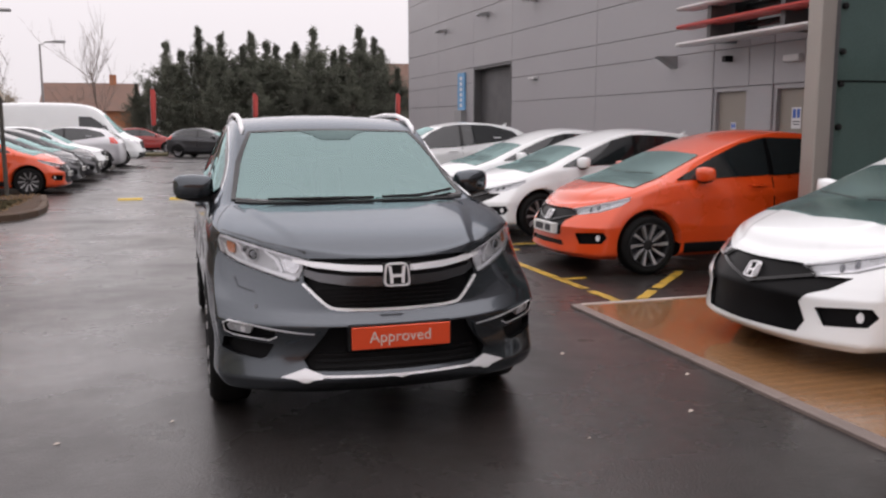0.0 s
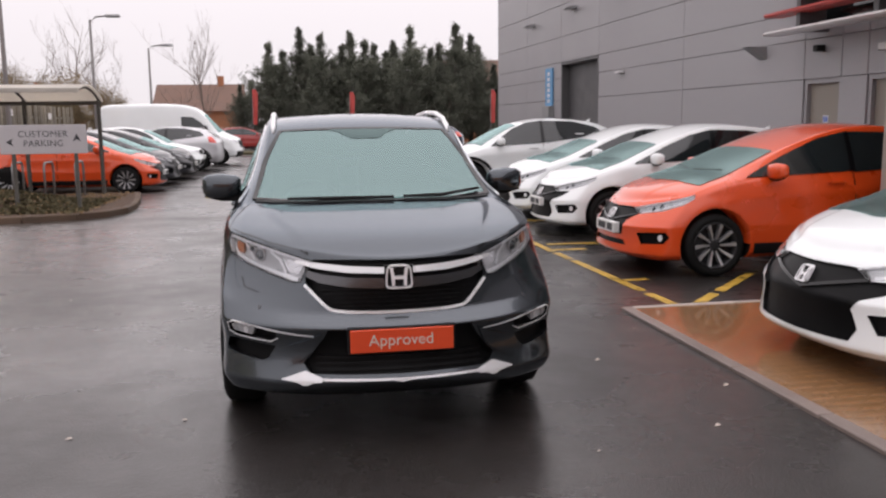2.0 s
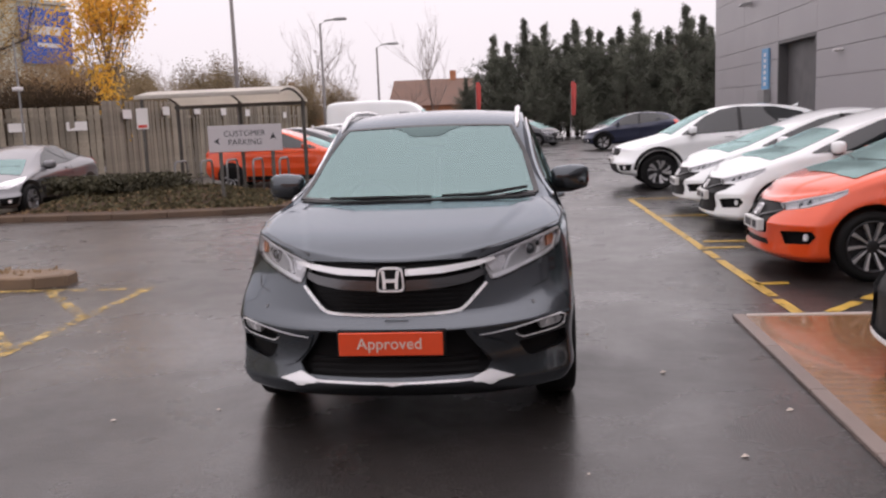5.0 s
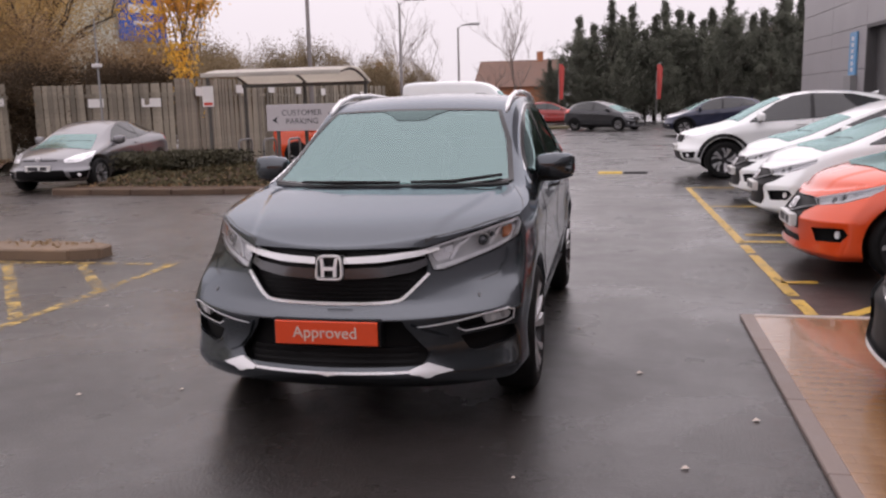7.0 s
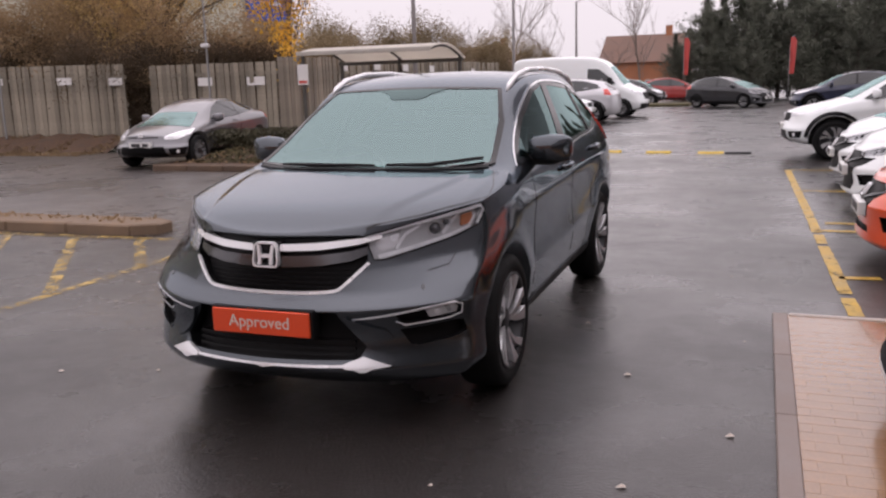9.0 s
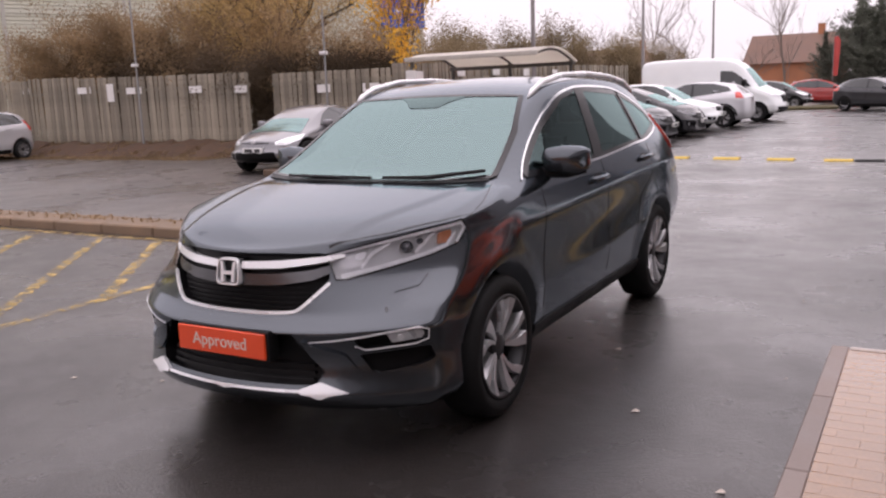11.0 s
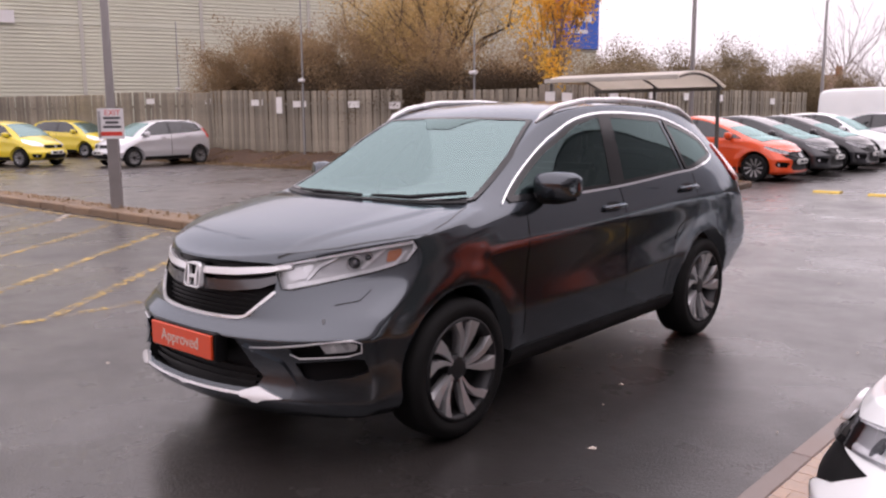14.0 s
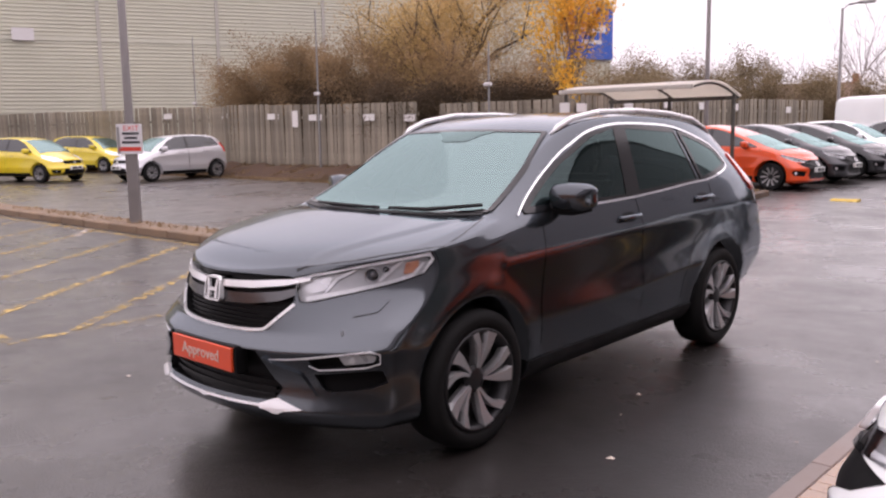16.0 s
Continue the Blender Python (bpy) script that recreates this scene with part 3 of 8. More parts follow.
WHEELS = {}


def wheel(parent, x, y, z, R, rim, width, style, side):
    key = (R, rim, width, style)
    if key not in WHEELS:
        bm = bmesh.new()
        h = width / 2
        lathe(bm, [(-h * 0.8, rim), (-h, rim + 0.02), (-h, R - 0.035), (-h * 0.82, R - 0.006), (-h * 0.4, R), (h * 0.4, R), (h * 0.82, R - 0.006), (h, R - 0.035), (h * 1.02, (R + rim) / 2), (h, rim + 0.02), (h * 0.85, rim)], 48)
        tyre = part("tyre", bm, "rubber", smooth=True)
        bm = bmesh.new()
        lathe(bm, [(h * 0.82, rim + 0.004), (h * 0.98, rim + 0.004), (h * 0.99, rim - 0.008), (h * 0.86, rim - 0.022), (-h * 0.6, rim - 0.03)], 48)
        lip = part("rim", bm, "alloy_dark" if style in ("twin", "blade") else "alloy_mid", smooth=True)
        bm = bmesh.new()
        lathe(bm, [(h * 0.1, 0.0005), (h * 0.1, rim * 0.5), (h * 0.05, rim - 0.02)], 32)
        disc = part("brake_disc", bm, "alloy_mid" if style == "multi" else "alloy_dark", smooth=True)
        count, sharp = {"twin": (5, 0.0), "blade": (10, 0.0), "multi": (9, 0.0)}[style]
        bm = bmesh.new()
        dark = bmesh.new()
        for s in range(count):
            a0 = 2 * math.pi * s / count
            for kind in range(2):
                if style == "twin":
                    tw = (-0.27, 0.27)[kind]
                    wd0, wd1 = 0.018, (0.090, 0.060)[kind]
                    bend = 0.2
                else:
                    if kind:
                        continue
                    tw, wd0, wd1, bend = 0.0, 0.016, 0.044 if style == "blade" else 0.03, 0.05
                prof = []
                for t in (0.0, 0.33, 0.66, 1.0):
                    rr = 0.055 + (rim - 0.012 - 0.055) * t
                    ang = a0 + tw * (0.45 + 0.55 * t) + bend * t * t
                    wd = wd0 + (wd1 - wd0) * t ** (1.35 if style == "twin" else 1.0)
                    xx = h * (0.62 + 0.28 * t)
                    c, sn = math.cos(ang), math.sin(ang)
                    ring = []
                    for du, dx in ((-0.5, -0.012), (-0.38, 0.012), (0.38, 0.012), (0.5, -0.012), (0.3, -0.045), (-0.3, -0.045)):
                        ring.append(bm.verts.new((xx + dx, rr * c - wd * du * sn, rr * sn + wd * du * c)))
                    prof.append(ring)
                for r0, r1 in zip(prof, prof[1:]):
                    for k in range(6):
                        bm.faces.new((r0[k], r0[(k + 1) % 6], r1[(k + 1) % 6], r1[k]))
                bm.faces.new(prof[0][::-1])
                bm.faces.new(prof[-1])
        spokes = part("spokes", bm, "alloy")
        bm = dark
        lathe(bm, [(h * 0.55, 0.07), (h * 0.66, 0.068), (h * 0.72, 0.04), (h * 0.73, 0.0005)], 20)
        cap = part("hub_cap", bm, "alloy_dark", smooth=True)
        WHEELS[key] = [o.data for o in (tyre, lip, disc, spokes, cap)]
        for o in (tyre, lip, disc, spokes, cap):
            bpy.data.objects.remove(o)
    wh = new("wheel", WHEELS[key][0])
    wh.parent = parent
    wh.matrix_basis = pose(x, y, z, 0, 0, 0 if side > 0 else 180)
    for nm, me in zip(("rim", "brake_disc", "spokes", "hub_cap"), WHEELS[key][1:]):
        o = new(nm, me)
        o.parent = wh
    return wh


def mirror_unit(parent, x, y, z, side, material, s=1.0, flat=1.0, reach=0.0):
    bm = bmesh.new()
    rings = []
    sup = lambda v: math.copysign(abs(v) ** 0.6, v)
    for t, w, h, d in ((0, 0.06, 0.10, 0.0), (0.03, 0.10, 0.155, 0.005), (0.12, 0.115, 0.178, 0.015), (0.21, 0.10, 0.165, 0.03), (0.245, 0.06, 0.12, 0.045), (0.252, 0.02, 0.06, 0.05)):
        rings.append([bm.verts.new((x + side * t * s, y + d + w * s * (0.5 * sup(math.cos(a)) - 0.12 * (math.cos(a) < 0)), z + 0.5 * h * s * flat * sup(math.sin(a)))) for a in [2 * math.pi * k / 12 for k in range(12)]])
    for r0, r1 in zip(rings, rings[1:]):
        for k in range(12):
            bm.faces.new((r0[k], r0[(k + 1) % 12], r1[(k + 1) % 12], r1[k]))
    bm.faces.new(rings[0])
    bm.faces.new(rings[-1])
    mi = part("wing_mirror", bm, material, parent, smooth=True)
    bm = bmesh.new()
    tube(bm, [(x - side * (0.10 * s - 0.1 * reach), y + 0.02 - reach, z - 0.085 * s * flat), (x + side * 0.02 * s, y + 0.01, z - 0.075 * s * flat), (x + side * 0.13 * s, y + 0.015, z - 0.08 * s * flat), (x + side * 0.235 * s, y + 0.03, z - 0.07 * s * flat)], [0.045 * s, 0.036 * s, 0.03 * s, 0.012 * s], 8)
    part("mirror_arm", bm, "plastic", mi, smooth=True)
    return mi


def badge(parent, p, size, lean=0.14):
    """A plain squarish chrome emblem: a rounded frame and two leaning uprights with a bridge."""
    x, y, z = p
    bm = bmesh.new()
    s = size
    out = rounded([(-0.5 * s, -0.42 * s), (-0.43 * s, 0.42 * s), (0.43 * s, 0.42 * s), (0.5 * s, -0.42 * s)][::-1], 0.2 * s, 4)
    inn = [(a * 0.9, b * 0.88) for a, b in out]
    to = lambda a, b, d: (x + a, y - d + b * lean, z + b)
    n = len(out)
    for (d0, d1) in ((0.012, 0.012),):
        o1 = [bm.verts.new(to(a, b, 0.014)) for a, b in out]
        i1 = [bm.verts.new(to(a, b, 0.014)) for a, b in inn]
        o0 = [bm.verts.new(to(a * 1.03, b * 1.03, -0.01)) for a, b in out]
        i0 = [bm.verts.new(to(a, b, -0.01)) for a, b in inn]
        for k in range(n):
            j = (k + 1) % n
            bm.faces.new((o1[k], o1[j], i1[j], i1[k]))
            bm.faces.new((o0[k], o0[j], o1[j], o1[k]))
            bm.faces.new((i1[k], i1[j], i0[j], i0[k]))
    for sd in (1, -1):
        prism(bm, [(sd * 0.33 * s, 0.32 * s), (sd * 0.22 * s, 0.32 * s), (sd * 0.17 * s, 0.0), (sd * 0.16 * s, -0.32 * s), (sd * 0.27 * s, -0.32 * s), (sd * 0.28 * s, 0.0)], 0.014, to)
    prism(bm, [(-0.19 * s, 0.02 * s), (0.19 * s, 0.02 * s), (0.18 * s, -0.09 * s), (-0.18 * s, -0.09 * s)], 0.013, to)
    return part("emblem", bm, "silver_trim", parent, "chrome emblem")


def cut_windows(bm, wins):
    """Opens the body under the panes. wins: (outline, direction)."""
    for pts, way in wins:
        a, b, w = basis(way)
        poly = [(Vector(p).dot(a), Vector(p).dot(b)) for p in pts]
        cx, cy = sum(p[0] for p in poly) / len(poly), sum(p[1] for p in poly) / len(poly)
        mid = sum((Vector(p).dot(w) for p in pts)) / len(pts)
        wide = [(cx + (p - cx) * 1.15, cy + (q - cy) * 1.25) for p, q in poly]

        def facing(outline):
            found = []
            for f in bm.faces:
                c = f.calc_center_median()
                if f.normal.dot(w) < -0.05 and abs(c.dot(w) - mid) < 0.6 and inside((c.dot(a), c.dot(b)), outline):
                    found.append(f)
            return found

        near = facing(wide)
        for (p0, q0), (p1, q1) in zip(poly, poly[1:] + poly[:1]):
            d = a * (p1 - p0) + b * (q1 - q0)
            if d.length < 1e-4:
                continue
            near = [f for f in near if f.is_valid]
            geom = list({v for f in near for v in f.verts}) + list({e for f in near for e in f.edges}) + near
            got = bmesh.ops.bisect_plane(bm, geom=geom, dist=1e-5, plane_co=a * p0 + b * q0 + w * mid, plane_no=d.cross(w).normalized())
            near = [g for g in got["geom"] if isinstance(g, bmesh.types.BMFace)]
        bmesh.ops.delete(bm, geom=facing(poly), context="FACES")


def shrink(pts, s):
    c = sum((Vector(p) for p in pts), Vector()) / len(pts)
    return [tuple(Vector(p) + (c - Vector(p)).normalized() * s) for p in pts]


def seat(bm, x, y, z, w=0.5):
    box(bm, x - w / 2, y - 0.45, z, x + w / 2, y + 0.1, z + 0.14, 0.04)
    r = bmesh.ops.create_cube(bm, size=1)
    for v in r["verts"]:
        v.co = Vector((x + v.co.x * w * 0.92, y + 0.12 + v.co.y * 0.13 + (v.co.z + 0.5) * 0.2, z + 0.1 + (v.co.z + 0.5) * 0.6))
    bmesh.ops.bevel(bm, geom=list({e for v in r["verts"] for e in v.link_edges}), offset=0.04, segments=2, affect="EDGES")
    r = bmesh.ops.create_cube(bm, size=1)
    for v in r["verts"]:
        v.co = Vector((x + v.co.x * 0.26, y + 0.35 + v.co.y * 0.09, z + 0.84 + v.co.z * 0.17))
    bmesh.ops.bevel(bm, geom=list({e for v in r["verts"] for e in v.link_edges}), offset=0.035, segments=2, affect="EDGES")


# lines along the body, from the front corner to the tail: (y, half width, height)
SUV_LINES = [
    [(-0.95, 0.83, 0.24), (-0.45, 0.84, 0.21), (0.42, 0.79, 0.22), (2.4, 0.79, 0.24), (3.25, 0.77, 0.30), (3.64, 0.70, 0.38)],
    [(-0.95, 0.872, 0.305), (-0.45, 0.89, 0.29), (0.42, 0.855, 0.31), (2.4, 0.855, 0.33), (3.25, 0.83, 0.37), (3.64, 0.76, 0.45)],
    [(-0.95, 0.850, 0.475), (-0.45, 0.880, 0.45), (0.42, 0.882, 0.45), (2.1, 0.885, 0.48), (2.9, 0.895, 0.52), (3.25, 0.88, 0.53), (3.64, 0.82, 0.55)],
    [(-0.95, 0.872, 0.60), (-0.45, 0.892, 0.58), (0.42, 0.898, 0.55), (1.3, 0.90, 0.56), (2.1, 0.908, 0.62), (2.9, 0.915, 0.66), (3.25, 0.895, 0.67), (3.64, 0.84, 0.66)],
    [(-0.95, 0.872, 0.685), (-0.45, 0.893, 0.69), (0.42, 0.888, 0.72), (1.3, 0.879, 0.74), (2.1, 0.887, 0.78), (2.9, 0.905, 0.80), (3.25, 0.885, 0.80), (3.64, 0.835, 0.78)],
    [(-0.95, 0.868, 0.79), (-0.45, 0.893, 0.83), (0.0, 0.90, 0.88), (0.42, 0.899, 0.915), (1.3, 0.896, 0.945), (2.1, 0.90, 0.985), (2.9, 0.90, 1.0), (3.25, 0.87, 1.0), (3.52, 0.84, 0.95), (3.64, 0.81, 0.87)],
    [(-0.95, 0.853, 0.915), (-0.45, 0.882, 0.955), (0.0, 0.888, 1.0), (0.25, 0.878, 1.04), (0.42, 0.868, 1.06), (0.72, 0.858, 1.075), (1.3, 0.852, 1.09), (1.8, 0.852, 1.11), (2.4, 0.847, 1.14), (2.9, 0.832, 1.17), (3.25, 0.80, 1.17), (3.52, 0.78, 1.10), (3.64, 0.77, 0.92)],
    [(-0.95, 0.822, 1.004), (-0.45, 0.852, 1.036), (0.0, 0.845, 1.068), (0.25, 0.808, 1.098), (0.42, 0.80, 1.125), (0.72, 0.765, 1.22), (1.0, 0.755, 1.31), (1.3, 0.758, 1.345), (1.8, 0.758, 1.365), (2.4, 0.745, 1.37), (2.9, 0.722, 1.365), (3.25, 0.677, 1.315), (3.52, 0.70, 1.17), (3.64, 0.727, 0.945)],
    [(-0.95, 0.75, 1.0), (-0.45, 0.775, 1.047), (0.0, 0.765, 1.09), (0.25, 0.745, 1.108), (0.42, 0.71, 1.18), (0.72, 0.65, 1.355), (1.0, 0.635, 1.53), (1.3, 0.64, 1.60), (1.8, 0.64, 1.62), (2.4, 0.62, 1.60), (2.9, 0.59, 1.56), (3.25, 0.53, 1.46), (3.52, 0.60, 1.24), (3.64, 0.66, 0.97)],
]
# how far the roof and bonnet rise to their middle: (y, rise)
SUV_CROWN = [(-0.95, -0.065), (-0.87, -0.045), (-0.7, -0.018), (-0.45, -0.006), (-0.15, 0.008), (0.12, 0.018), (0.25, 0.02), (0.42, 0.055), (0.72, 0.06), (1.0, 0.035), (2.9, 0.035), (3.25, 0.05), (3.52, 0.04), (3.64, 0.03)]
# the front on the middle line, level by level: (height, y, sweep of the plan curve, its power)
SUV_FRONT = [(0.26, -0.90, 0.56, 3.0), (0.335, -0.962, 0.585, 2.9), (0.46, -0.905, 0.58, 2.9), (0.598, -0.952, 0.565, 2.85), (0.648, -0.885, 0.56, 2.6), (0.78, -0.885, 0.79, 2.4), (0.885, -0.87, 0.90, 2.35), (0.922, -0.85, 0.93, 2.35), (0.936, -0.80, 0.85, 2.35)]
TAIL = [(0.08, 0.22), (0.0, 0.25), (-0.05, 0.25), (-0.05, 0.25), (-0.02, 0.25), (0.0, 0.23), (0.0, 0.2), (0.0, 0.2), (0.0, 0.2)]
SUV = dict(w=0.90, wheelbase=2.63, arch=0.405, axle=0.347, R=0.347, lines=SUV_LINES, crown=SUV_CROWN, front=SUV_FRONT, bonnet_end=0.25, flare=0.009, ridge=(0.47, 0.20, 0.009), ys=(-0.95, -0.87, -0.7, -0.45, -0.15, 0.12, 0.25, 0.42, 0.72, 1.0, 1.3, 1.8, 2.1, 2.4, 2.9, 3.25, 3.52, 3.64))
HATCH_LINES = [
    [(-0.9, 0.77, 0.17), (0.0, 0.78, 0.165), (2.4, 0.78, 0.19), (3.2, 0.74, 0.25), (3.4, 0.68, 0.30)],
    [(-0.9, 0.835, 0.225), (0.0, 0.85, 0.23), (2.4, 0.85, 0.26), (3.2, 0.82, 0.32), (3.4, 0.76, 0.38)],
    [(-0.9, 0.835, 0.39), (0.0, 0.87, 0.40), (2.4, 0.87, 0.42), (3.2, 0.86, 0.45), (3.4, 0.80, 0.48)],
    [(-0.9, 0.842, 0.505), (0.0, 0.882, 0.52), (1.2, 0.882, 0.50), (2.4, 0.885, 0.56), (3.2, 0.87, 0.58), (3.4, 0.82, 0.58)],
    [(-0.9, 0.838, 0.58), (0.0, 0.88, 0.62), (1.2, 0.868, 0.64), (2.4, 0.875, 0.68), (3.2, 0.86, 0.70), (3.4, 0.81, 0.68)],
    [(-0.9, 0.83, 0.665), (0.0, 0.876, 0.76), (0.5, 0.875, 0.80), (1.2, 0.872, 0.83), (2.4, 0.87, 0.88), (3.2, 0.83, 0.88), (3.4, 0.79, 0.78)],
    [(-0.9, 0.80, 0.755), (-0.4, 0.845, 0.835), (0.0, 0.845, 0.90), (0.3, 0.84, 0.945), (0.7, 0.832, 0.965), (1.5, 0.825, 1.0), (2.5, 0.815, 1.05), (2.95, 0.80, 1.07), (3.22, 0.78, 1.03), (3.4, 0.76, 0.90)],
    [(-0.9, 0.765, 0.80), (-0.4, 0.80, 0.88), (0.0, 0.80, 0.945), (0.15, 0.785, 0.975), (0.3, 0.77, 1.01), (0.7, 0.75, 1.11), (1.1, 0.725, 1.20), (1.5, 0.715, 1.25), (1.9, 0.71, 1.265), (2.5, 0.695, 1.255), (2.95, 0.665, 1.20), (3.22, 0.67, 1.08), (3.4, 0.69, 0.93)],
    [(-0.9, 0.69, 0.80), (-0.4, 0.72, 0.89), (0.0, 0.71, 0.965), (0.15, 0.70, 0.99), (0.3, 0.685, 1.05), (0.7, 0.655, 1.22), (1.1, 0.62, 1.375), (1.5, 0.60, 1.485), (1.9, 0.59, 1.49), (2.5, 0.565, 1.43), (2.95, 0.515, 1.32), (3.22, 0.555, 1.12), (3.4, 0.61, 0.945)],
]
HATCH_CROWN = [(-0.9, -0.04), (-0.8, -0.02), (-0.4, 0.02), (0.0, 0.035), (0.15, 0.035), (0.3, 0.045), (0.7, 0.05), (1.5, 0.04), (3.4, 0.03)]
HATCH_FRONT = [(0.175, -0.76, 0.50, 3.0), (0.23, -0.825, 0.52, 3.0), (0.36, -0.80, 0.52, 3.0), (0.49, -0.815, 0.52, 2.9), (0.56, -0.78, 0.54, 2.7), (0.615, -0.745, 0.60, 2.6), (0.675, -0.71, 0.70, 2.5), (0.708, -0.685, 0.74, 2.4), (0.723, -0.63, 0.70, 2.4)]
HATCH = dict(w=0.885, wheelbase=2.6, arch=0.375, axle=0.318, R=0.318, lines=HATCH_LINES, crown=HATCH_CROWN, front=HATCH_FRONT, bonnet_end=0.15, flare=0.012, ridge=(0.40, 0.18, 0.010), ys=(-0.81, -0.72, -0.57, -0.38, -0.2, 0.0, 0.15, 0.3, 0.7, 1.1, 1.5, 1.9, 2.2, 2.5, 2.95, 3.22, 3.4))


def along(line, y):
    """The place on a keyed line at y."""
    for p, q in zip(line, line[1:]):
        if y <= q[0]:
            t = max(0.0, (y - p[0]) / (q[0] - p[0]))
            return [a + (b - a) * t for a, b in zip(p[1:], q[1:])]
    return list(line[-1][1:])


def ease(t):
    t = min(1.0, max(0.0, t))
    return t * t * (3 - 2 * t)


def loft_body(S, levels=3):
    """The closed body of a car: nine lines along its length, a swept front with a bumper step, flared arches and a raised bonnet."""
    ys = S["ys"]
    y_end, tail_y = S["bonnet_end"], ys[-1] - 0.94
    us = (0.0, 0.2, 0.42, 0.62, 0.8, 0.93, 1.0)
    us = tuple(-u for u in us[:0:-1]) + us
    n, K, C = len(ys), len(S["lines"]) - 1, len(us)
    bm = bmesh.new()
    crease = bm.edges.layers.float.new("crease_edge")
    vs = {}

    def vert(i, k, c):
        if (i, k, c) in vs:
            return vs[(i, k, c)]
        w, z = along(S["lines"][k], ys[i])
        u = us[c]
        x, y = u * w, ys[i]
        f = max(0.0, (y_end - y) / (y_end - ys[0]))
        zc, y0, sweep, power = S["front"][k]
        if i == 0:
            z = zc + (z - zc) * u * u
        elif k == K and abs(u) < 1:
            z += along(S["crown"], y)[0] * (1 - u * u)
        y += f * sweep * abs(x) ** power + (y0 - ys[0]) * f ** 3
        r = max(0.0, (ys[i] - tail_y) / 0.94)
        push, round_c = TAIL[k]
        y -= r * round_c * abs(x / 0.92) ** 3 + (push if i == n - 1 else 0)
        vs[(i, k, c)] = bm.verts.new((x, y, z))
        return vs[(i, k, c)]

    L = C - 1
    for i in range(n - 1):
        for k in range(K):
            bm.faces.new((vert(i, k, L), vert(i + 1, k, L), vert(i + 1, k + 1, L), vert(i, k + 1, L)))
            bm.faces.new((vert(i, k, 0), vert(i, k + 1, 0), vert(i + 1, k + 1, 0), vert(i + 1, k, 0)))
        for c in range(L):
            bm.faces.new((vert(i, K, c), vert(i, K, c + 1), vert(i + 1, K, c + 1), vert(i + 1, K, c)))
            bm.faces.new((vert(i, 0, c), vert(i + 1, 0, c), vert(i + 1, 0, c + 1), vert(i, 0, c + 1)))
    for k in range(K):
        for c in range(L):
            bm.faces.new((vert(0, k, c), vert(0, k, c + 1), vert(0, k + 1, c + 1), vert(0, k + 1, c)))
            bm.faces.new((vert(n - 1, k, c), vert(n - 1, k + 1, c), vert(n - 1, k + 1, c + 1), vert(n - 1, k, c + 1)))

    def sharpen(p, q, amount):
        ed = bm.edges.get((vs[p], vs[q]))
        if ed:
            ed[crease] = amount

    for c in (0, L):
        for i in range(n - 1):
            for k, amount in ((1, 0.4), (3, 0.75 if i < 3 else 0.55), (4, 0.3 if i < 3 else 0.0), (5, 0.5 if i > 4 else 0.15), (6, 0.35), (7, 0.5 if i < 6 else 0.0), (8, 0.4)):
                sharpen((i, k, c), (i + 1, k, c), amount)
    for c in range(L):
        for k, amount in ((1, 0.6), (3, 0.8), (4, 0.55), (7, 0.55)):
            sharpen((0, k, c), (0, k, c + 1), amount)
        sharpen((n - 1, 2, c), (n - 1, 2, c + 1), 0.35)
    bmesh.ops.recalc_face_normals(bm, faces=bm.faces)
    me = bpy.data.meshes.new("shell")
    bm.to_mesh(me)
    bm.free()
    tmp = bpy.data.objects.new("shell", me)
    scene.collection.objects.link(tmp)
    sub = tmp.modifiers.new("sub", "SUBSURF")
    sub.levels = sub.render_levels = levels
    dense = bpy.data.meshes.new_from_object(tmp.evaluated_get(bpy.context.evaluated_depsgraph_get()))
    tmp.modifiers.clear()
    half, widen, rise = S["ridge"]
    for v in dense.vertices:
        x, y, z = v.co
        if abs(x) > 0.6:
            for yc in (0, S["wheelbase"]):
                d = math.hypot(y - yc, z - S["axle"])
                flare = S["flare"] * ease(1 - (d - S["arch"] - 0.02) / 0.13) * ease((abs(x) - 0.6) / 0.2)
                v.co.x += math.copysign(flare, x)
        if y < 0.35 and z > S["front"][6][0] + 0.015:
            edge = half + widen * ease((y - ys[0] - 0.1) / 1.0)
            v.co.z += rise * ease((edge - abs(x)) / 0.05) * ease((y - ys[0] - 0.09) / 0.2) * ease((0.2 - y) / 0.2)
    tmp.data = dense
    cutters = []
    for y in (0, S["wheelbase"]):
        for side in (1, -1):
            cb = bmesh.new()
            lathe(cb, [(S["w"] - 0.3, 0.001), (S["w"] - 0.3, S["arch"]), (S["w"] + 0.4, S["arch"]), (S["w"] + 0.4, 0.001)], 48)
            bmesh.ops.remove_doubles(cb, verts=cb.verts, dist=0.003)
            for v in cb.verts:
                v.co = Vector((v.co.x * side, v.co.y + y, v.co.z + S["axle"] + 0.005))
            bmesh.ops.recalc_face_normals(cb, faces=cb.faces)
            cm = bpy.data.meshes.new("cut")
            cb.to_mesh(cm)
            cb.free()
            co = bpy.data.objects.new("cut", cm)
            scene.collection.objects.link(co)
            cutters.append(co)
            bo = tmp.modifiers.new("arch", "BOOLEAN")
            bo.object, bo.operation, bo.solver = co, "DIFFERENCE", "EXACT"
    done = bpy.data.meshes.new_from_object(tmp.evaluated_get(bpy.context.evaluated_depsgraph_get()))
    for o in (tmp, *cutters):
        bpy.data.objects.remove(o)
    bm = bmesh.new()
    bm.from_mesh(done)
    bpy.data.meshes.remove(done)
    return bm


def both(pts):
    return [(1, pts), (-1, flip(pts))]


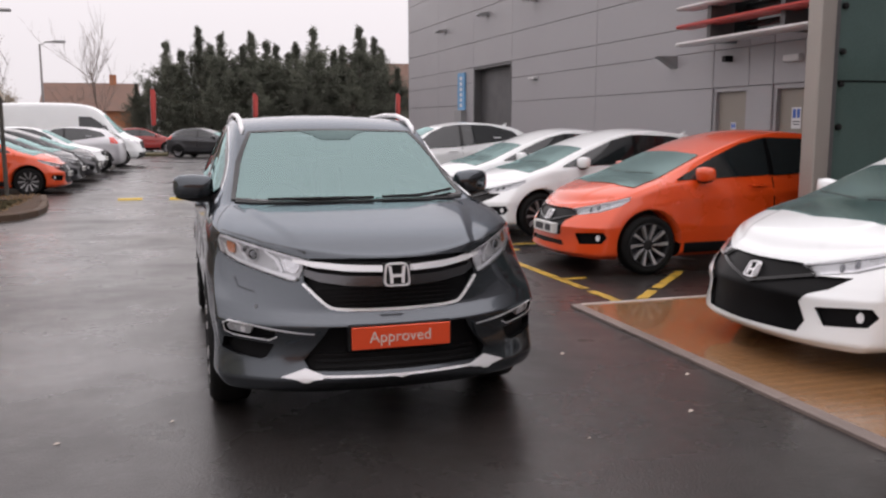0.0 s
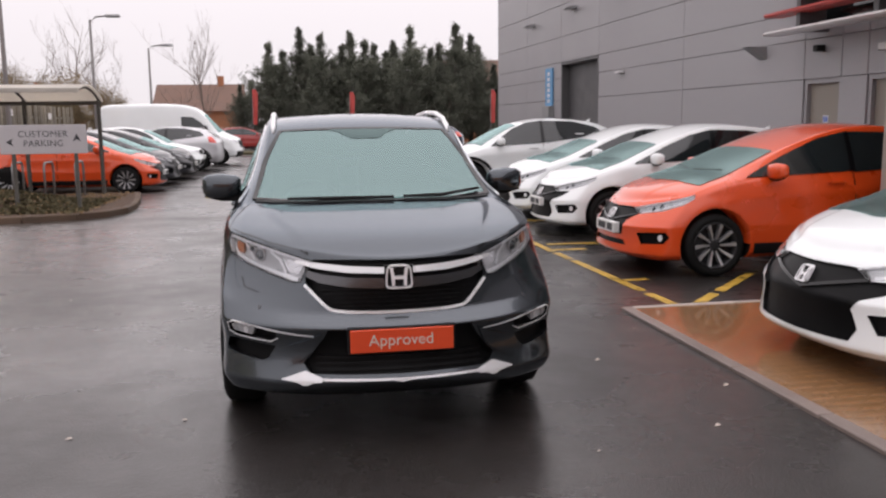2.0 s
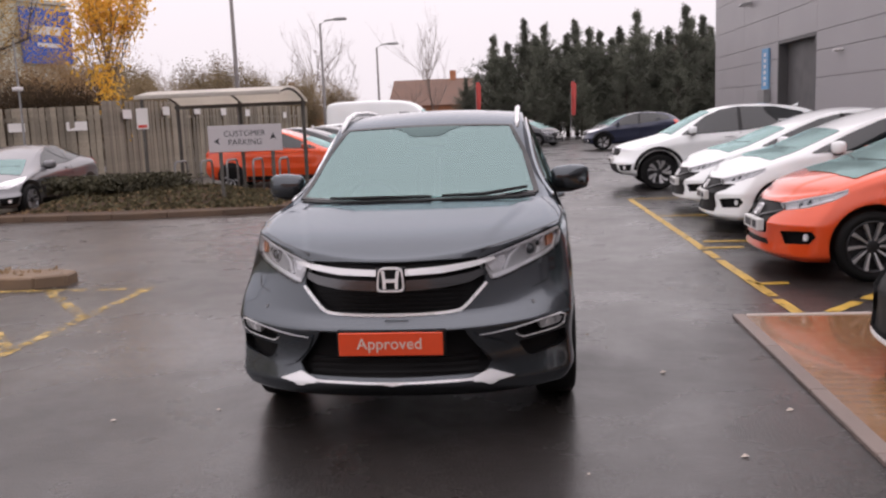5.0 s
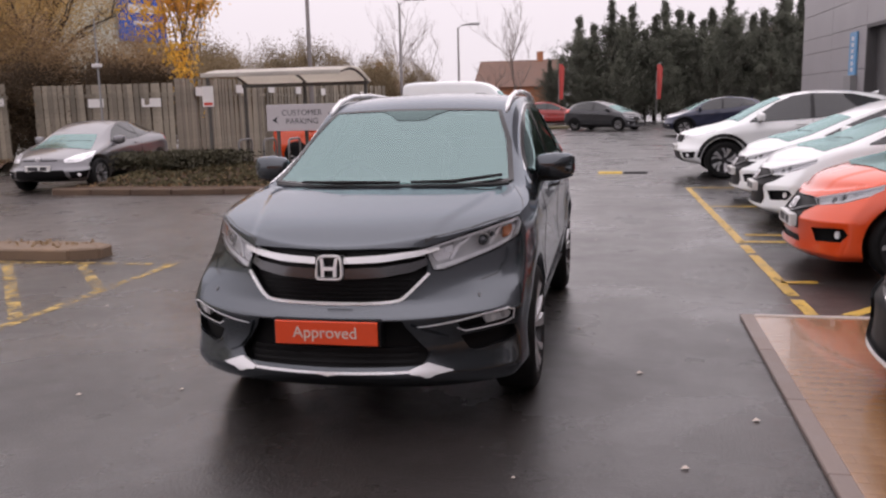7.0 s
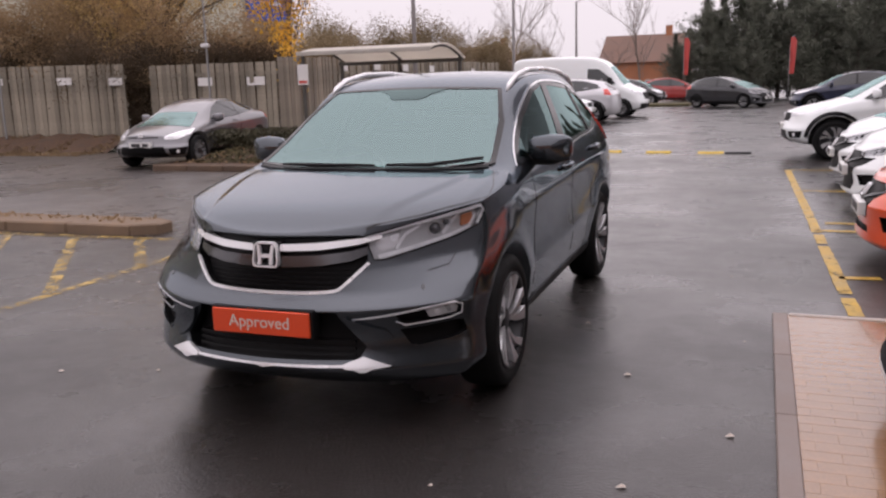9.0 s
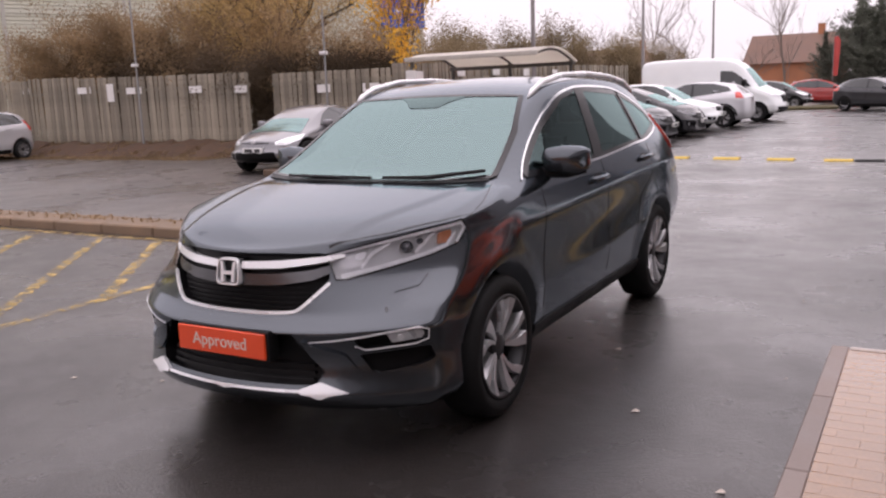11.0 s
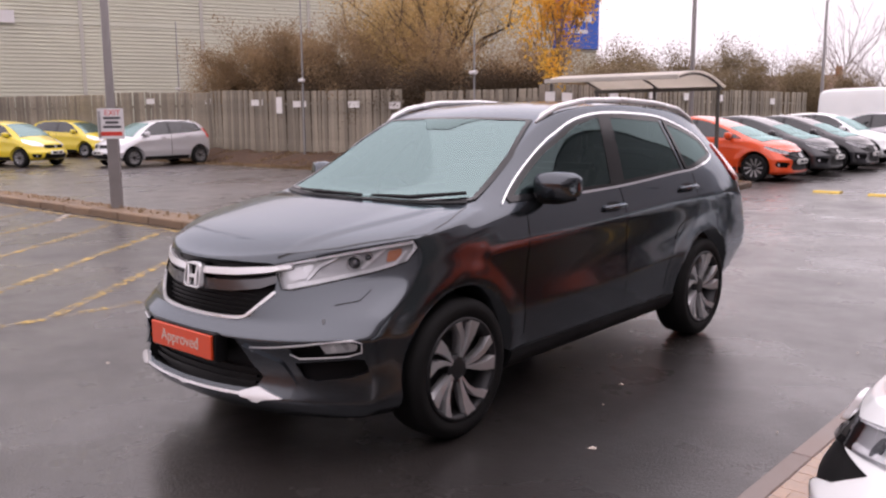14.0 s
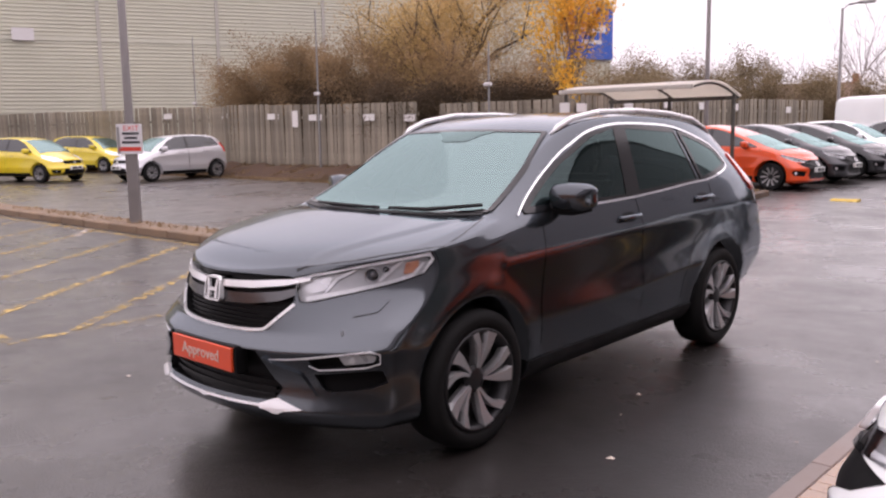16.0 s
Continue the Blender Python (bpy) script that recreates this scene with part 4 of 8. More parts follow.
def mirrored(way, s):
    return (way[0] * s, way[1], way[2])


def cut_arch_faces(bm, S):
    """Marks the wheel wells as lined with black plastic."""
    for f in bm.faces:
        c = f.calc_center_median()
        f.smooth = True
        for y in (0, S["wheelbase"]):
            if math.hypot(c.y - y, c.z - S["axle"]) < S["arch"] - 0.001 and abs(c.x) > S["w"] - 0.34:
                f.material_index = 1
                f.smooth = False


def suv():
    S = SUV
    car = thing("suv", pose(0, 0, 0), "dark grey metallic SUV with orange front plate on wet asphalt", "car")
    bm = loft_body(S)
    tree = BVHTree.FromBMesh(bm)
    side = (-1, 0, 0)
    door_f = [(0.80, 0.46, 1.125), (0.72, 0.90, 1.355), (0.66, 1.27, 1.505), (0.65, 1.55, 1.545), (0.80, 1.45, 1.135)]
    door_r = [(0.66, 1.66, 1.55), (0.66, 2.31, 1.515), (0.79, 2.37, 1.18), (0.81, 1.57, 1.145)]
    quarter = [(0.66, 2.385, 1.505), (0.68, 2.65, 1.44), (0.69, 2.84, 1.37), (0.73, 2.90, 1.28), (0.74, 2.86, 1.25), (0.78, 2.56, 1.195), (0.78, 2.44, 1.19)]
    ws_way = (0, 0.53, -0.85)
    ws = [(-0.715, 0.30, 1.12), (-0.40, 0.17, 1.12), (0, 0.13, 1.12), (0.40, 0.17, 1.12), (0.715, 0.30, 1.12), (0.65, 0.68, 1.36), (0.555, 0.995, 1.53), (0.28, 0.955, 1.56), (0, 0.945, 1.565), (-0.28, 0.955, 1.56), (-0.555, 0.995, 1.53), (-0.65, 0.68, 1.36)]
    rear = [(-0.56, 3.36, 1.16), (0.56, 3.36, 1.16), (0.46, 3.2, 1.5), (-0.46, 3.2, 1.5)]
    wins = [(shrink(ws, 0.012), ws_way), (shrink(rear, 0.01), (0, -1, 0))]
    for s, p in both(door_f) + both(door_r) + both(quarter):
        wins.append((shrink(p, 0.006), mirrored(side, s)))
    fw = (0, 1, 0)
    F = lambda pts: [(x, -0.9, z) for x, z in pts]
    full = lambda half: half + [(-x, z) for x, z in half[::-1] if x > 0]
    gp = F(full([(0.0, 0.916), (0.22, 0.916), (0.40, 0.912), (0.445, 0.902), (0.452, 0.80), (0.385, 0.715), (0.315, 0.672), (0.0, 0.660)]))
    lower = F(full([(0.0, 0.594), (0.355, 0.592), (0.372, 0.555), (0.415, 0.495), (0.475, 0.425), (0.445, 0.372), (0.0, 0.362)]))
    hl = [(0.425, -0.74, 0.904), (0.62, -0.55, 0.952), (0.74, -0.40, 0.981), (0.826, -0.26, 1.002), (0.846, -0.25, 0.965), (0.832, -0.31, 0.905), (0.76, -0.42, 0.868), (0.60, -0.62, 0.822), (0.50, -0.70, 0.796), (0.462, -0.73, 0.80), (0.452, -0.73, 0.83)]
    hl_way = (-0.58, 0.81, 0)
    fog = [(0.585, -0.80, 0.568), (0.70, -0.72, 0.586), (0.80, -0.62, 0.597), (0.825, -0.60, 0.585), (0.822, -0.60, 0.548), (0.79, -0.64, 0.534), (0.63, -0.78, 0.523), (0.605, -0.79, 0.535)]
    vent = [(0.60, -0.78, 0.497), (0.72, -0.70, 0.508), (0.80, -0.62, 0.514), (0.835, -0.58, 0.51), (0.845, -0.56, 0.455), (0.80, -0.62, 0.432), (0.68, -0.72, 0.412), (0.635, -0.75, 0.425)]
    fog_way = (-0.55, 0.83, 0)
    wins += [(shrink(gp, 0.004), fw), (shrink(lower, 0.004), fw)]
    for outline, way in ((hl, hl_way), (fog, fog_way), (vent, fog_way)):
        for s, p in both(outline):
            wins.append((shrink(p, 0.003), mirrored(way, s)))
    cut_windows(bm, wins)
    cut_arch_faces(bm, S)
    body = part("body", bm, "grey_paint", car)
    body.data.materials.append(M["plastic"])

    def on(name, pts, way, material, label="", off=0.004, cells=8, r=0.02, depth=0.012, parent=car):
        return part(name, drape(tree, pts, way, off, cells, r, depth), material, parent, label, smooth=True)

    # glass
    glassy = on("windscreen", ws, ws_way, "windscreen", "pale green-tinted windscreen", 0.005, 14, 0.04)
    loop = ws + ws[:1]
    on("windscreen_seal", ribbon(ws[4:] + ws[:5], 0.03, ws_way), ws_way, "gloss_black", "", 0.008, 26, 0, parent=glassy)
    rw = on("rear_window", rear, (0, -1, 0), "privacy", "", 0.005, 8, 0.04)
    for s in (1, -1):
        way = mirrored(side, s)
        fl = (lambda q: q) if s > 0 else flip
        for nm, poly, mt in (("front_window", door_f, "pane"), ("rear_door_window", door_r, "privacy"), ("quarter_window", quarter, "privacy")):
            w = on(nm, fl(poly), way, mt, "", 0.004, 18, 0.03)
            on("window_seal", ribbon(fl(poly + poly[:1]), 0.03, way), way, "gloss_black", "", 0.007, 26, 0, parent=w)
        on("door_pillar", fl([(0.65, 1.54, 1.555), (0.66, 1.67, 1.56), (0.81, 1.59, 1.14), (0.80, 1.43, 1.13)]), way, "gloss_black", "", 0.0075, 6, 0)
        trim = [(0.82, 0.40, 1.105), (0.72, 0.88, 1.37), (0.69, 1.06, 1.452), (0.66, 1.28, 1.527), (0.65, 1.58, 1.565), (0.66, 2.0, 1.56), (0.66, 2.34, 1.535), (0.68, 2.66, 1.46), (0.69, 2.86, 1.385), (0.73, 2.93, 1.29), (0.74, 2.89, 1.238), (0.78, 2.56, 1.18), (0.79, 2.24, 1.165), (0.80, 1.5, 1.125), (0.80, 0.7, 1.112)]
        on("window_moulding", ribbon(fl(curve(trim, 3)), [0.006 + 0.0007 * min(k, 10) for k in range(43)], way), way, "chrome", "chrome window moulding", 0.008, 24, 0, 0.012)
        # sill and arch cladding
        on("sill_cladding", fl([(0.9, 0.41, 0.345), (0.9, 2.22, 0.365), (0.9, 2.22, 0.26), (0.9, 0.41, 0.24)]), way, "plastic", "black plastic sill", 0.008, 8, 0)
        # doors: shut lines and handles
        for line in ([(0.85, 0.56, 1.10), (0.88, 0.54, 0.9), (0.9, 0.50, 0.6), (0.9, 0.52, 0.42)], [(0.83, 1.53, 1.12), (0.88, 1.55, 0.8), (0.9, 1.55, 0.42)], [(0.82, 2.52, 1.15), (0.88, 2.5, 0.95), (0.9, 2.22, 0.80), (0.9, 2.08, 0.55), (0.9, 2.08, 0.42)]):
            on("shut_line", ribbon(fl(line), 0.009, way), way, "gloss_black", "", 0.0015, 12, 0, 0.004)
        for y0, z0 in ((1.30, 1.015), (2.27, 1.065)):
            cup = on("handle_recess", fl([(0.86, y0 + 0.04, z0 + 0.03), (0.86, y0 + 0.17, z0 + 0.03), (0.86, y0 + 0.17, z0 - 0.03), (0.86, y0 + 0.04, z0 - 0.03)]), way, "gloss_black", "", 0.003, 4, 0.03)
            hit = tree.ray_cast(Vector((2 * s, y0 + 0.12, z0)), Vector((-s, 0, 0)))[0]
            hb = bmesh.new()
            tube(hb, [(hit.x - s * 0.01, y0, z0), (hit.x + s * 0.028, y0 + 0.03, z0), (hit.x + s * 0.03, y0 + 0.19, z0 + 0.004), (hit.x - s * 0.01, y0 + 0.235, z0 + 0.006)], [0.018, 0.017, 0.017, 0.018], 10)
            part("door_handle", hb, "grey_paint", car, smooth=True)
        mirror_unit(car, s * 0.815, 0.715, 1.185, s, "grey_paint", 0.97, 0.90, 0.14)
        # lamps: a dark housing set into the wing under a clear cover
        hw = mirrored(hl_way, s)
        lamp = on("headlight", fl(hl), hw, "lens_mid", "clear headlight with projector and amber indicator", -0.032, 14, 0.012, -0.034)
        # white band painted in for the sky reflected along the cover's top edge
        on("lamp_rim", ribbon(fl(hl[:6]), [0.016, 0.030, 0.036, 0.040, 0.036, 0.024], hw), hw, "lens", "", -0.003, 24, 0, 0.02, parent=lamp)
        on("lamp_seal", ribbon(fl(hl + hl[:1]), 0.007, hw), hw, "gloss_black", "", 0.0012, 26, 0, 0.008, parent=lamp)
        on("daylight_strip", ribbon(fl([(0.485, -0.72, 0.812), (0.60, -0.62, 0.838), (0.74, -0.45, 0.876), (0.80, -0.35, 0.902), (0.822, -0.30, 0.955)]), [0.020, 0.017, 0.015, 0.015, 0.010], hw), hw, "lens", "white daylight strip", -0.014, 22, 0, 0.02, parent=lamp)
        on("lamp_bezel", ribbon(fl([(0.55, -0.66, 0.842), (0.585, -0.62, 0.90), (0.64, -0.56, 0.935)]), [0.012, 0.016, 0.010], hw), hw, "lens", "", -0.018, 12, 0, 0.02, parent=lamp)
        on("lamp_bezel", ribbon(fl([(0.715, -0.48, 0.885), (0.735, -0.44, 0.92), (0.775, -0.38, 0.972)]), [0.012, 0.018, 0.010], hw), hw, "lens", "", -0.016, 12, 0, 0.02, parent=lamp)
        on("reflector", fl([(0.465, -0.72, 0.885), (0.56, -0.62, 0.912), (0.545, -0.65, 0.852), (0.485, -0.70, 0.835)]), hw, "lens_grey", "", -0.026, 6, 0.02, 0.02, parent=lamp)
        on("indicator_lens", fl([(0.775, -0.37, 0.958), (0.808, -0.31, 0.968), (0.808, -0.32, 0.918), (0.772, -0.38, 0.908)]), hw, "amber", "amber indicator lens", -0.018, 5, 0.012, parent=lamp)
        for cx, cz, rr in ((0.668, 0.905, 0.036), (0.742, 0.926, 0.020)):
            spot = tree.ray_cast(Vector((s * cx, -0.48, cz)) - Vector(hw) * 2, Vector(hw))[0] + Vector(hw) * 0.018
            turn = Vector(hw).to_track_quat("-Z", "Y").to_matrix()
            bm = bmesh.new()
            lathe(bm, [(-0.03, rr), (0.004, rr * 1.02), (0.008, rr * 0.92), (-0.006, rr * 0.78)], 24)
            bm.transform(Matrix.Rotation(radians(-90), 3, "Y").to_4x4())
            bm.transform(Matrix.Translation(spot) @ turn.to_4x4())
            ring = part("projector_ring", bm, "alloy", lamp, smooth=True)
            bm = bmesh.new()
            lathe(bm, [(-0.012, rr * 0.8), (0.0, rr * 0.66), (0.009, rr * 0.35), (0.012, 0.0004)], 20)
            bm.transform(Matrix.Rotation(radians(-90), 3, "Y").to_4x4())
            bm.transform(Matrix.Translation(spot) @ turn.to_4x4())
            part("projector_lens", bm, "lens_dark", lamp, smooth=True)
        on("lamp_cover", fl(hl), hw, "lamp_glass", "", 0.003, 16, 0.012, 0.004, parent=lamp).visible_shadow = False
        # fog lamp and vent, set into the bumper
        gw = mirrored(fog_way, s)
        pocket = on("fog_light_surround", fl(fog), gw, "grille_black", "", -0.028, 10, 0.008, -0.03)
        on("fog_light_bezel", ribbon(fl([(0.425, -0.90, 0.556), (0.50, -0.86, 0.562), (0.585, -0.80, 0.573), (0.70, -0.72, 0.591), (0.80, -0.62, 0.602), (0.829, -0.59, 0.588), (0.826, -0.59, 0.545), (0.79, -0.64, 0.529), (0.63, -0.78, 0.518), (0.592, -0.80, 0.538)]), [0.003, 0.006, 0.008, 0.008, 0.007, 0.006, 0.006, 0.007, 0.007, 0.004], gw), gw, "silver_trim", "chrome fog light bezel", 0.003, 26, 0, 0.012, parent=pocket)
        on("fog_light_lens", fl([(0.70, -0.72, 0.581), (0.80, -0.62, 0.590), (0.817, -0.60, 0.575), (0.81, -0.61, 0.549), (0.715, -0.70, 0.538)]), gw, "lens_mid", "clear fog light lens", -0.006, 8, 0.01, 0.02, parent=pocket)
        on("fog_bulb", fl([(0.745 + 0.017 * math.cos(q), -0.68, 0.562 + 0.017 * math.sin(q)) for q in [k * math.pi / 5 for k in range(10)]]), gw, "silver_trim", "", -0.001, 3, 0, parent=pocket)
        well = on("bumper_vent", fl(vent), gw, "grille_black", "", -0.035, 8, 0.008, -0.037)
        on("vent_lip", ribbon(fl([(0.615, -0.77, 0.44), (0.66, -0.74, 0.413), (0.80, -0.62, 0.428), (0.846, -0.56, 0.45)]), [0.006, 0.012, 0.010, 0.005], gw), gw, "grey_paint", "", 0.006, 14, 0, parent=well)
        on("bumper_blade", fl([(0.385, -0.90, 0.575), (0.45, -0.89, 0.545), (0.56, -0.82, 0.50), (0.62, -0.78, 0.40), (0.56, -0.82, 0.395), (0.50, -0.87, 0.425), (0.44, -0.90, 0.495)]), gw, "grey_paint", "", 0.016, 12, 0.015, 0.02)
        on("parking_sensor", fl([(0.68 + 0.010 * math.cos(q), -0.68, 0.672 + 0.010 * math.sin(q)) for q in [k * math.pi / 4 for k in range(8)]]), gw, "dark_paint", "", 0.003, 2, 0)
        on("washer_cover_line", ribbon(fl([(0.685, -0.62, 0.735), (0.76, -0.54, 0.752), (0.785, -0.50, 0.795)]), 0.0045, gw), gw, "gloss_black", "", 0.002, 8, 0)
        tl_way = (-0.75 * s, -0.66, 0)
        on("tail_light", fl([(0.74, 3.18, 1.33), (0.76, 3.34, 1.34), (0.80, 3.42, 1.16), (0.80, 3.44, 1.06), (0.83, 3.28, 1.06), (0.80, 3.17, 1.14)]), tl_way, "red_lens", "tall red tail light", 0.012, 10, 0.02)
        bm = bmesh.new()
        rail = []
        for yy, up in ((1.0, -0.005), (1.06, 0.012), (1.2, 0.026), (1.5, 0.032), (1.95, 0.032), (2.4, 0.032), (2.75, 0.028), (2.95, 0.012), (3.02, -0.01)):
            h = tree.ray_cast(Vector((s * 0.60 - s * 0.02 * max(0, yy - 2.2), yy, 3)), Vector((0, 0, -1)))[0]
            rail.append((h.x, yy, h.z + up))
        tube(bm, rail, [0.012, 0.019, 0.019, 0.018, 0.018, 0.018, 0.018, 0.016, 0.01], 10)
        part("roof_rail", bm, "silver_trim", car, "silver roof rail", smooth=True)
        on("bonnet_line", ribbon(fl([(0.43, -0.72, 0.92), (0.62, -0.53, 0.97), (0.76, -0.34, 1.0), (0.835, -0.18, 1.03), (0.815, -0.02, 1.07), (0.775, 0.115, 1.10), (0.74, 0.22, 1.11)]), 0.005, (0, 0, -1)), (0, 0, -1), "gloss_black", "", 0.0015, 14, 0, 0.004)
        wheel(car, s * 0.79, 0, S["R"], S["R"], 0.25, 0.225, "twin", s)
        wheel(car, s * 0.79, 2.63, S["R"], S["R"], 0.25, 0.225, "twin", s)
    # front
    grille = on("grille", gp, fw, "grille_black", "black grille with chrome bars", -0.045, 14, 0.006, -0.047)
    for z in (0.685, 0.706, 0.727, 0.748, 0.769):
        wdt = 0.30 + (z - 0.66) * 0.9
        on("grille_slat", F([(-wdt, z + 0.0035), (wdt, z + 0.0035), (wdt, z - 0.0035), (-wdt, z - 0.0035)]), fw, "grille_black", "", -0.030, (12, 1), 0, 0.014, parent=grille)
    for s in (1, -1):
        on("grille_bar", ribbon(F([(s * 0.07, 0.862), (s * 0.25, 0.868), (s * 0.40, 0.882), (s * 0.49, 0.896)]), [0.030, 0.032, 0.027, 0.014], fw), fw, "silver_trim", "chrome grille bar", 0.008, (14, 3), 0.003, 0.05, parent=grille)
        on("grille_wing", ribbon(F([(s * 0.07, 0.800), (s * 0.25, 0.806), (s * 0.38, 0.822), (s * 0.45, 0.845)]), [0.050, 0.048, 0.043, 0.03], fw), fw, "grille_wing", "", -0.004, (12, 3), 0, 0.04, parent=grille)
    mould = [(0.0, 0.659), (0.20, 0.662), (0.305, 0.669), (0.345, 0.684), (0.40, 0.735), (0.452, 0.788)]
    on("grille_moulding", ribbon(curve(F([(-x, z) for x, z in mould[:0:-1]] + mould), 3), 0.014, fw), fw, "silver_trim", "chrome grille moulding", 0.005, (30, 10), 0, 0.012, parent=grille)
    hit = tree.ray_cast(Vector((0, -3, 0.832)), Vector((0, 1, 0)))[0]
    badge(car, (0, hit.y - 0.004, 0.832), 0.135)
    part("emblem_backing", boxed(-0.075, hit.y + 0.004, 0.775, 0.075, hit.y + 0.05, 0.89, 0.004), "gloss_black", grille)
    intake = on("lower_intake", lower, fw, "grille_black", "", -0.055, 12, 0.01, -0.057)
    for z in (0.395, 0.42, 0.445):
        on("intake_slat", F([(-0.42, z + 0.006), (0.42, z + 0.006), (0.42, z - 0.006), (-0.42, z - 0.006)]), fw, "grille_black", "", -0.030, (12, 1), 0, 0.02, parent=intake)
    skid = on("skid_plate", ribbon(F([(-0.42, 0.347), (0, 0.341), (0.42, 0.347)]), 0.011, fw), fw, "silver_trim", "silver skid plate", 0.012, (18, 2), 0)
    for s in (1, -1):
        on("skid_plate_end", F([(s * 0.375, 0.352), (s * 0.46, 0.386), (s * 0.575, 0.340), (s * 0.47, 0.326), (s * 0.385, 0.334)]), fw, "silver_trim", "", 0.016, 8, 0.004, 0.02)
    front = tree.ray_cast(Vector((0, -3, 0.595)), Vector((0, 1, 0)))[0].y
    part("plate_backing", boxed(-0.262, front - 0.008, 0.472, 0.262, front + 0.06, 0.603, 0.004), "plastic", car)
    pl = part("front_plate", boxed(-0.25, front - 0.022, 0.482, 0.25, front - 0.0085, 0.594, 0.003), "plate_orange", car, "orange dealer plate with white word")
    letters("plate_word", "Approved", 0.078, pose(-0.005, front - 0.0225, 0.539, 90, 0, 0), "white_letter", pl, 0.0015)
    on("rear_number_plate", [(-0.26, 3.6, 0.95), (0.26, 3.6, 0.95), (0.26, 3.6, 0.84), (-0.26, 3.6, 0.84)], (0, -1, 0), "number_plate", "", 0.01, 4, 0)
    # scuttle, wipers
    on("scuttle", ribbon([(-0.70, 0.27, 1.1), (-0.40, 0.13, 1.11), (0, 0.085, 1.11), (0.40, 0.13, 1.11), (0.70, 0.27, 1.1)], 0.05, (0, 0, -1)), (0, 0, -1), "plastic", "", 0.006, 14, 0)
    for pts in ([(-0.52, 0.19, 1.15), (-0.3, 0.125, 1.165), (0.10, 0.10, 1.155)], [(0.16, 0.12, 1.155), (0.40, 0.17, 1.175), (0.66, 0.31, 1.175)]):
        bm = bmesh.new()
        pp = []
        for p in pts:
            h = tree.ray_cast(Vector((p[0], p[1], 3)), Vector((0, 0, -1)))[0]
            pp.append((p[0], p[1], h.z + 0.022))
        tube(bm, pp, [0.008, 0.012, 0.009], 6)
        part("wiper", bm, "plastic", car)
    # cabin
    bm = bmesh.new()
    for x in (-0.37, 0.37):
        seat(bm, x, 1.35, 0.55)
        seat(bm, x, 2.25, 0.6, 0.6)
    part("seats", bm, "seat", car, smooth=False)
    bm = boxed(-0.78, 0.30, 0.7, 0.78, 0.78, 1.07, 0.06)
    box(bm, -0.80, 0.3, 0.40, 0.80, 3.3, 0.52)
    for s in (1, -1):
        box(bm, s * 0.77 if s > 0 else -0.80, 0.35, 0.5, s * 0.80 if s > 0 else -0.77, 3.2, 1.06)
    part("cabin_trim", bm, "interior", car)
    bm = bmesh.new()
    n = 24
    ring = [(-0.37 + 0.185 * math.cos(2 * math.pi * k / n), 0.88 - 0.09 * math.sin(2 * math.pi * k / n), 1.03 + 0.165 * math.sin(2 * math.pi * k / n)) for k in range(n + 1)]
    tube(bm, ring, 0.016, 8, False)
    tube(bm, [(-0.55, 0.88, 1.03), (-0.19, 0.88, 1.03)], 0.02, 6)
    tube(bm, [(-0.37, 0.88, 1.03), (-0.37, 0.7, 0.95)], 0.05, 8)
    part("steering_wheel", bm, "interior", car, smooth=True)
    bm = boxed(-0.12, 1.0, 1.40, 0.12, 1.05, 1.47, 0.015)
    box(bm, -0.14, 1.0, 1.46, 0.14, 1.2, 1.50, 0.01)
    part("rear_view_mirror", bm, "plastic", car)
    on("sensor_cover", [(-0.24, 0.945, 1.55), (0.24, 0.945, 1.55), (0.15, 0.89, 1.52), (0.10, 0.82, 1.48), (-0.10, 0.82, 1.48), (-0.15, 0.89, 1.52)], ws_way, "tint_band", "", 0.0075, 8, 0.03, 0.004, parent=glassy)
    return car


def simple_spec(rows, W, wheelbase, R, nose_c=0.5, tail_c=0.25, zb=0.2, zm=0.48, fade_f=0.3, flat=0.0, levels=2, taper=True, chin=0.0):
    st = []
    y0, y1 = rows[0][0], rows[-1][0]
    for i, (y, zbelt, ztop, wt, crown) in enumerate(rows):
        e = 0.05 if i in (0, len(rows) - 1) and taper else 0.015 if i in (1, len(rows) - 2) and taper else 0.0
        st.append((y, zb + e, min(zm, zbelt - 0.2), zbelt, ztop, W - 0.05 - e, W - e * 0.8, W - 0.055 - e, wt, crown))
    c = nose_c
    nose = [(0.08, c * 0.8, 3), (-0.03 - chin, c * 0.8, 3.2), (-0.06 - chin, c * 0.85, 3.2), (-0.02 + flat, c, 2.8), (0.02 + flat, c, 2.5), (0.03 + flat, c, 2.4), (0.05 + flat, c, 2.3)]
    t = tail_c
    tail = [(0.06, t, 3), (0, t, 3), (-0.04, t, 3), (-0.02, t, 3), (0, t, 3), (0, t, 3), (0, t, 3)]
    return dict(st=st, nose=nose, tail=tail, w=W, fade_f=fade_f, fade_r=wheelbase, wheelbase=wheelbase, arch=R + 0.07, axle=R, levels=levels, R=R)


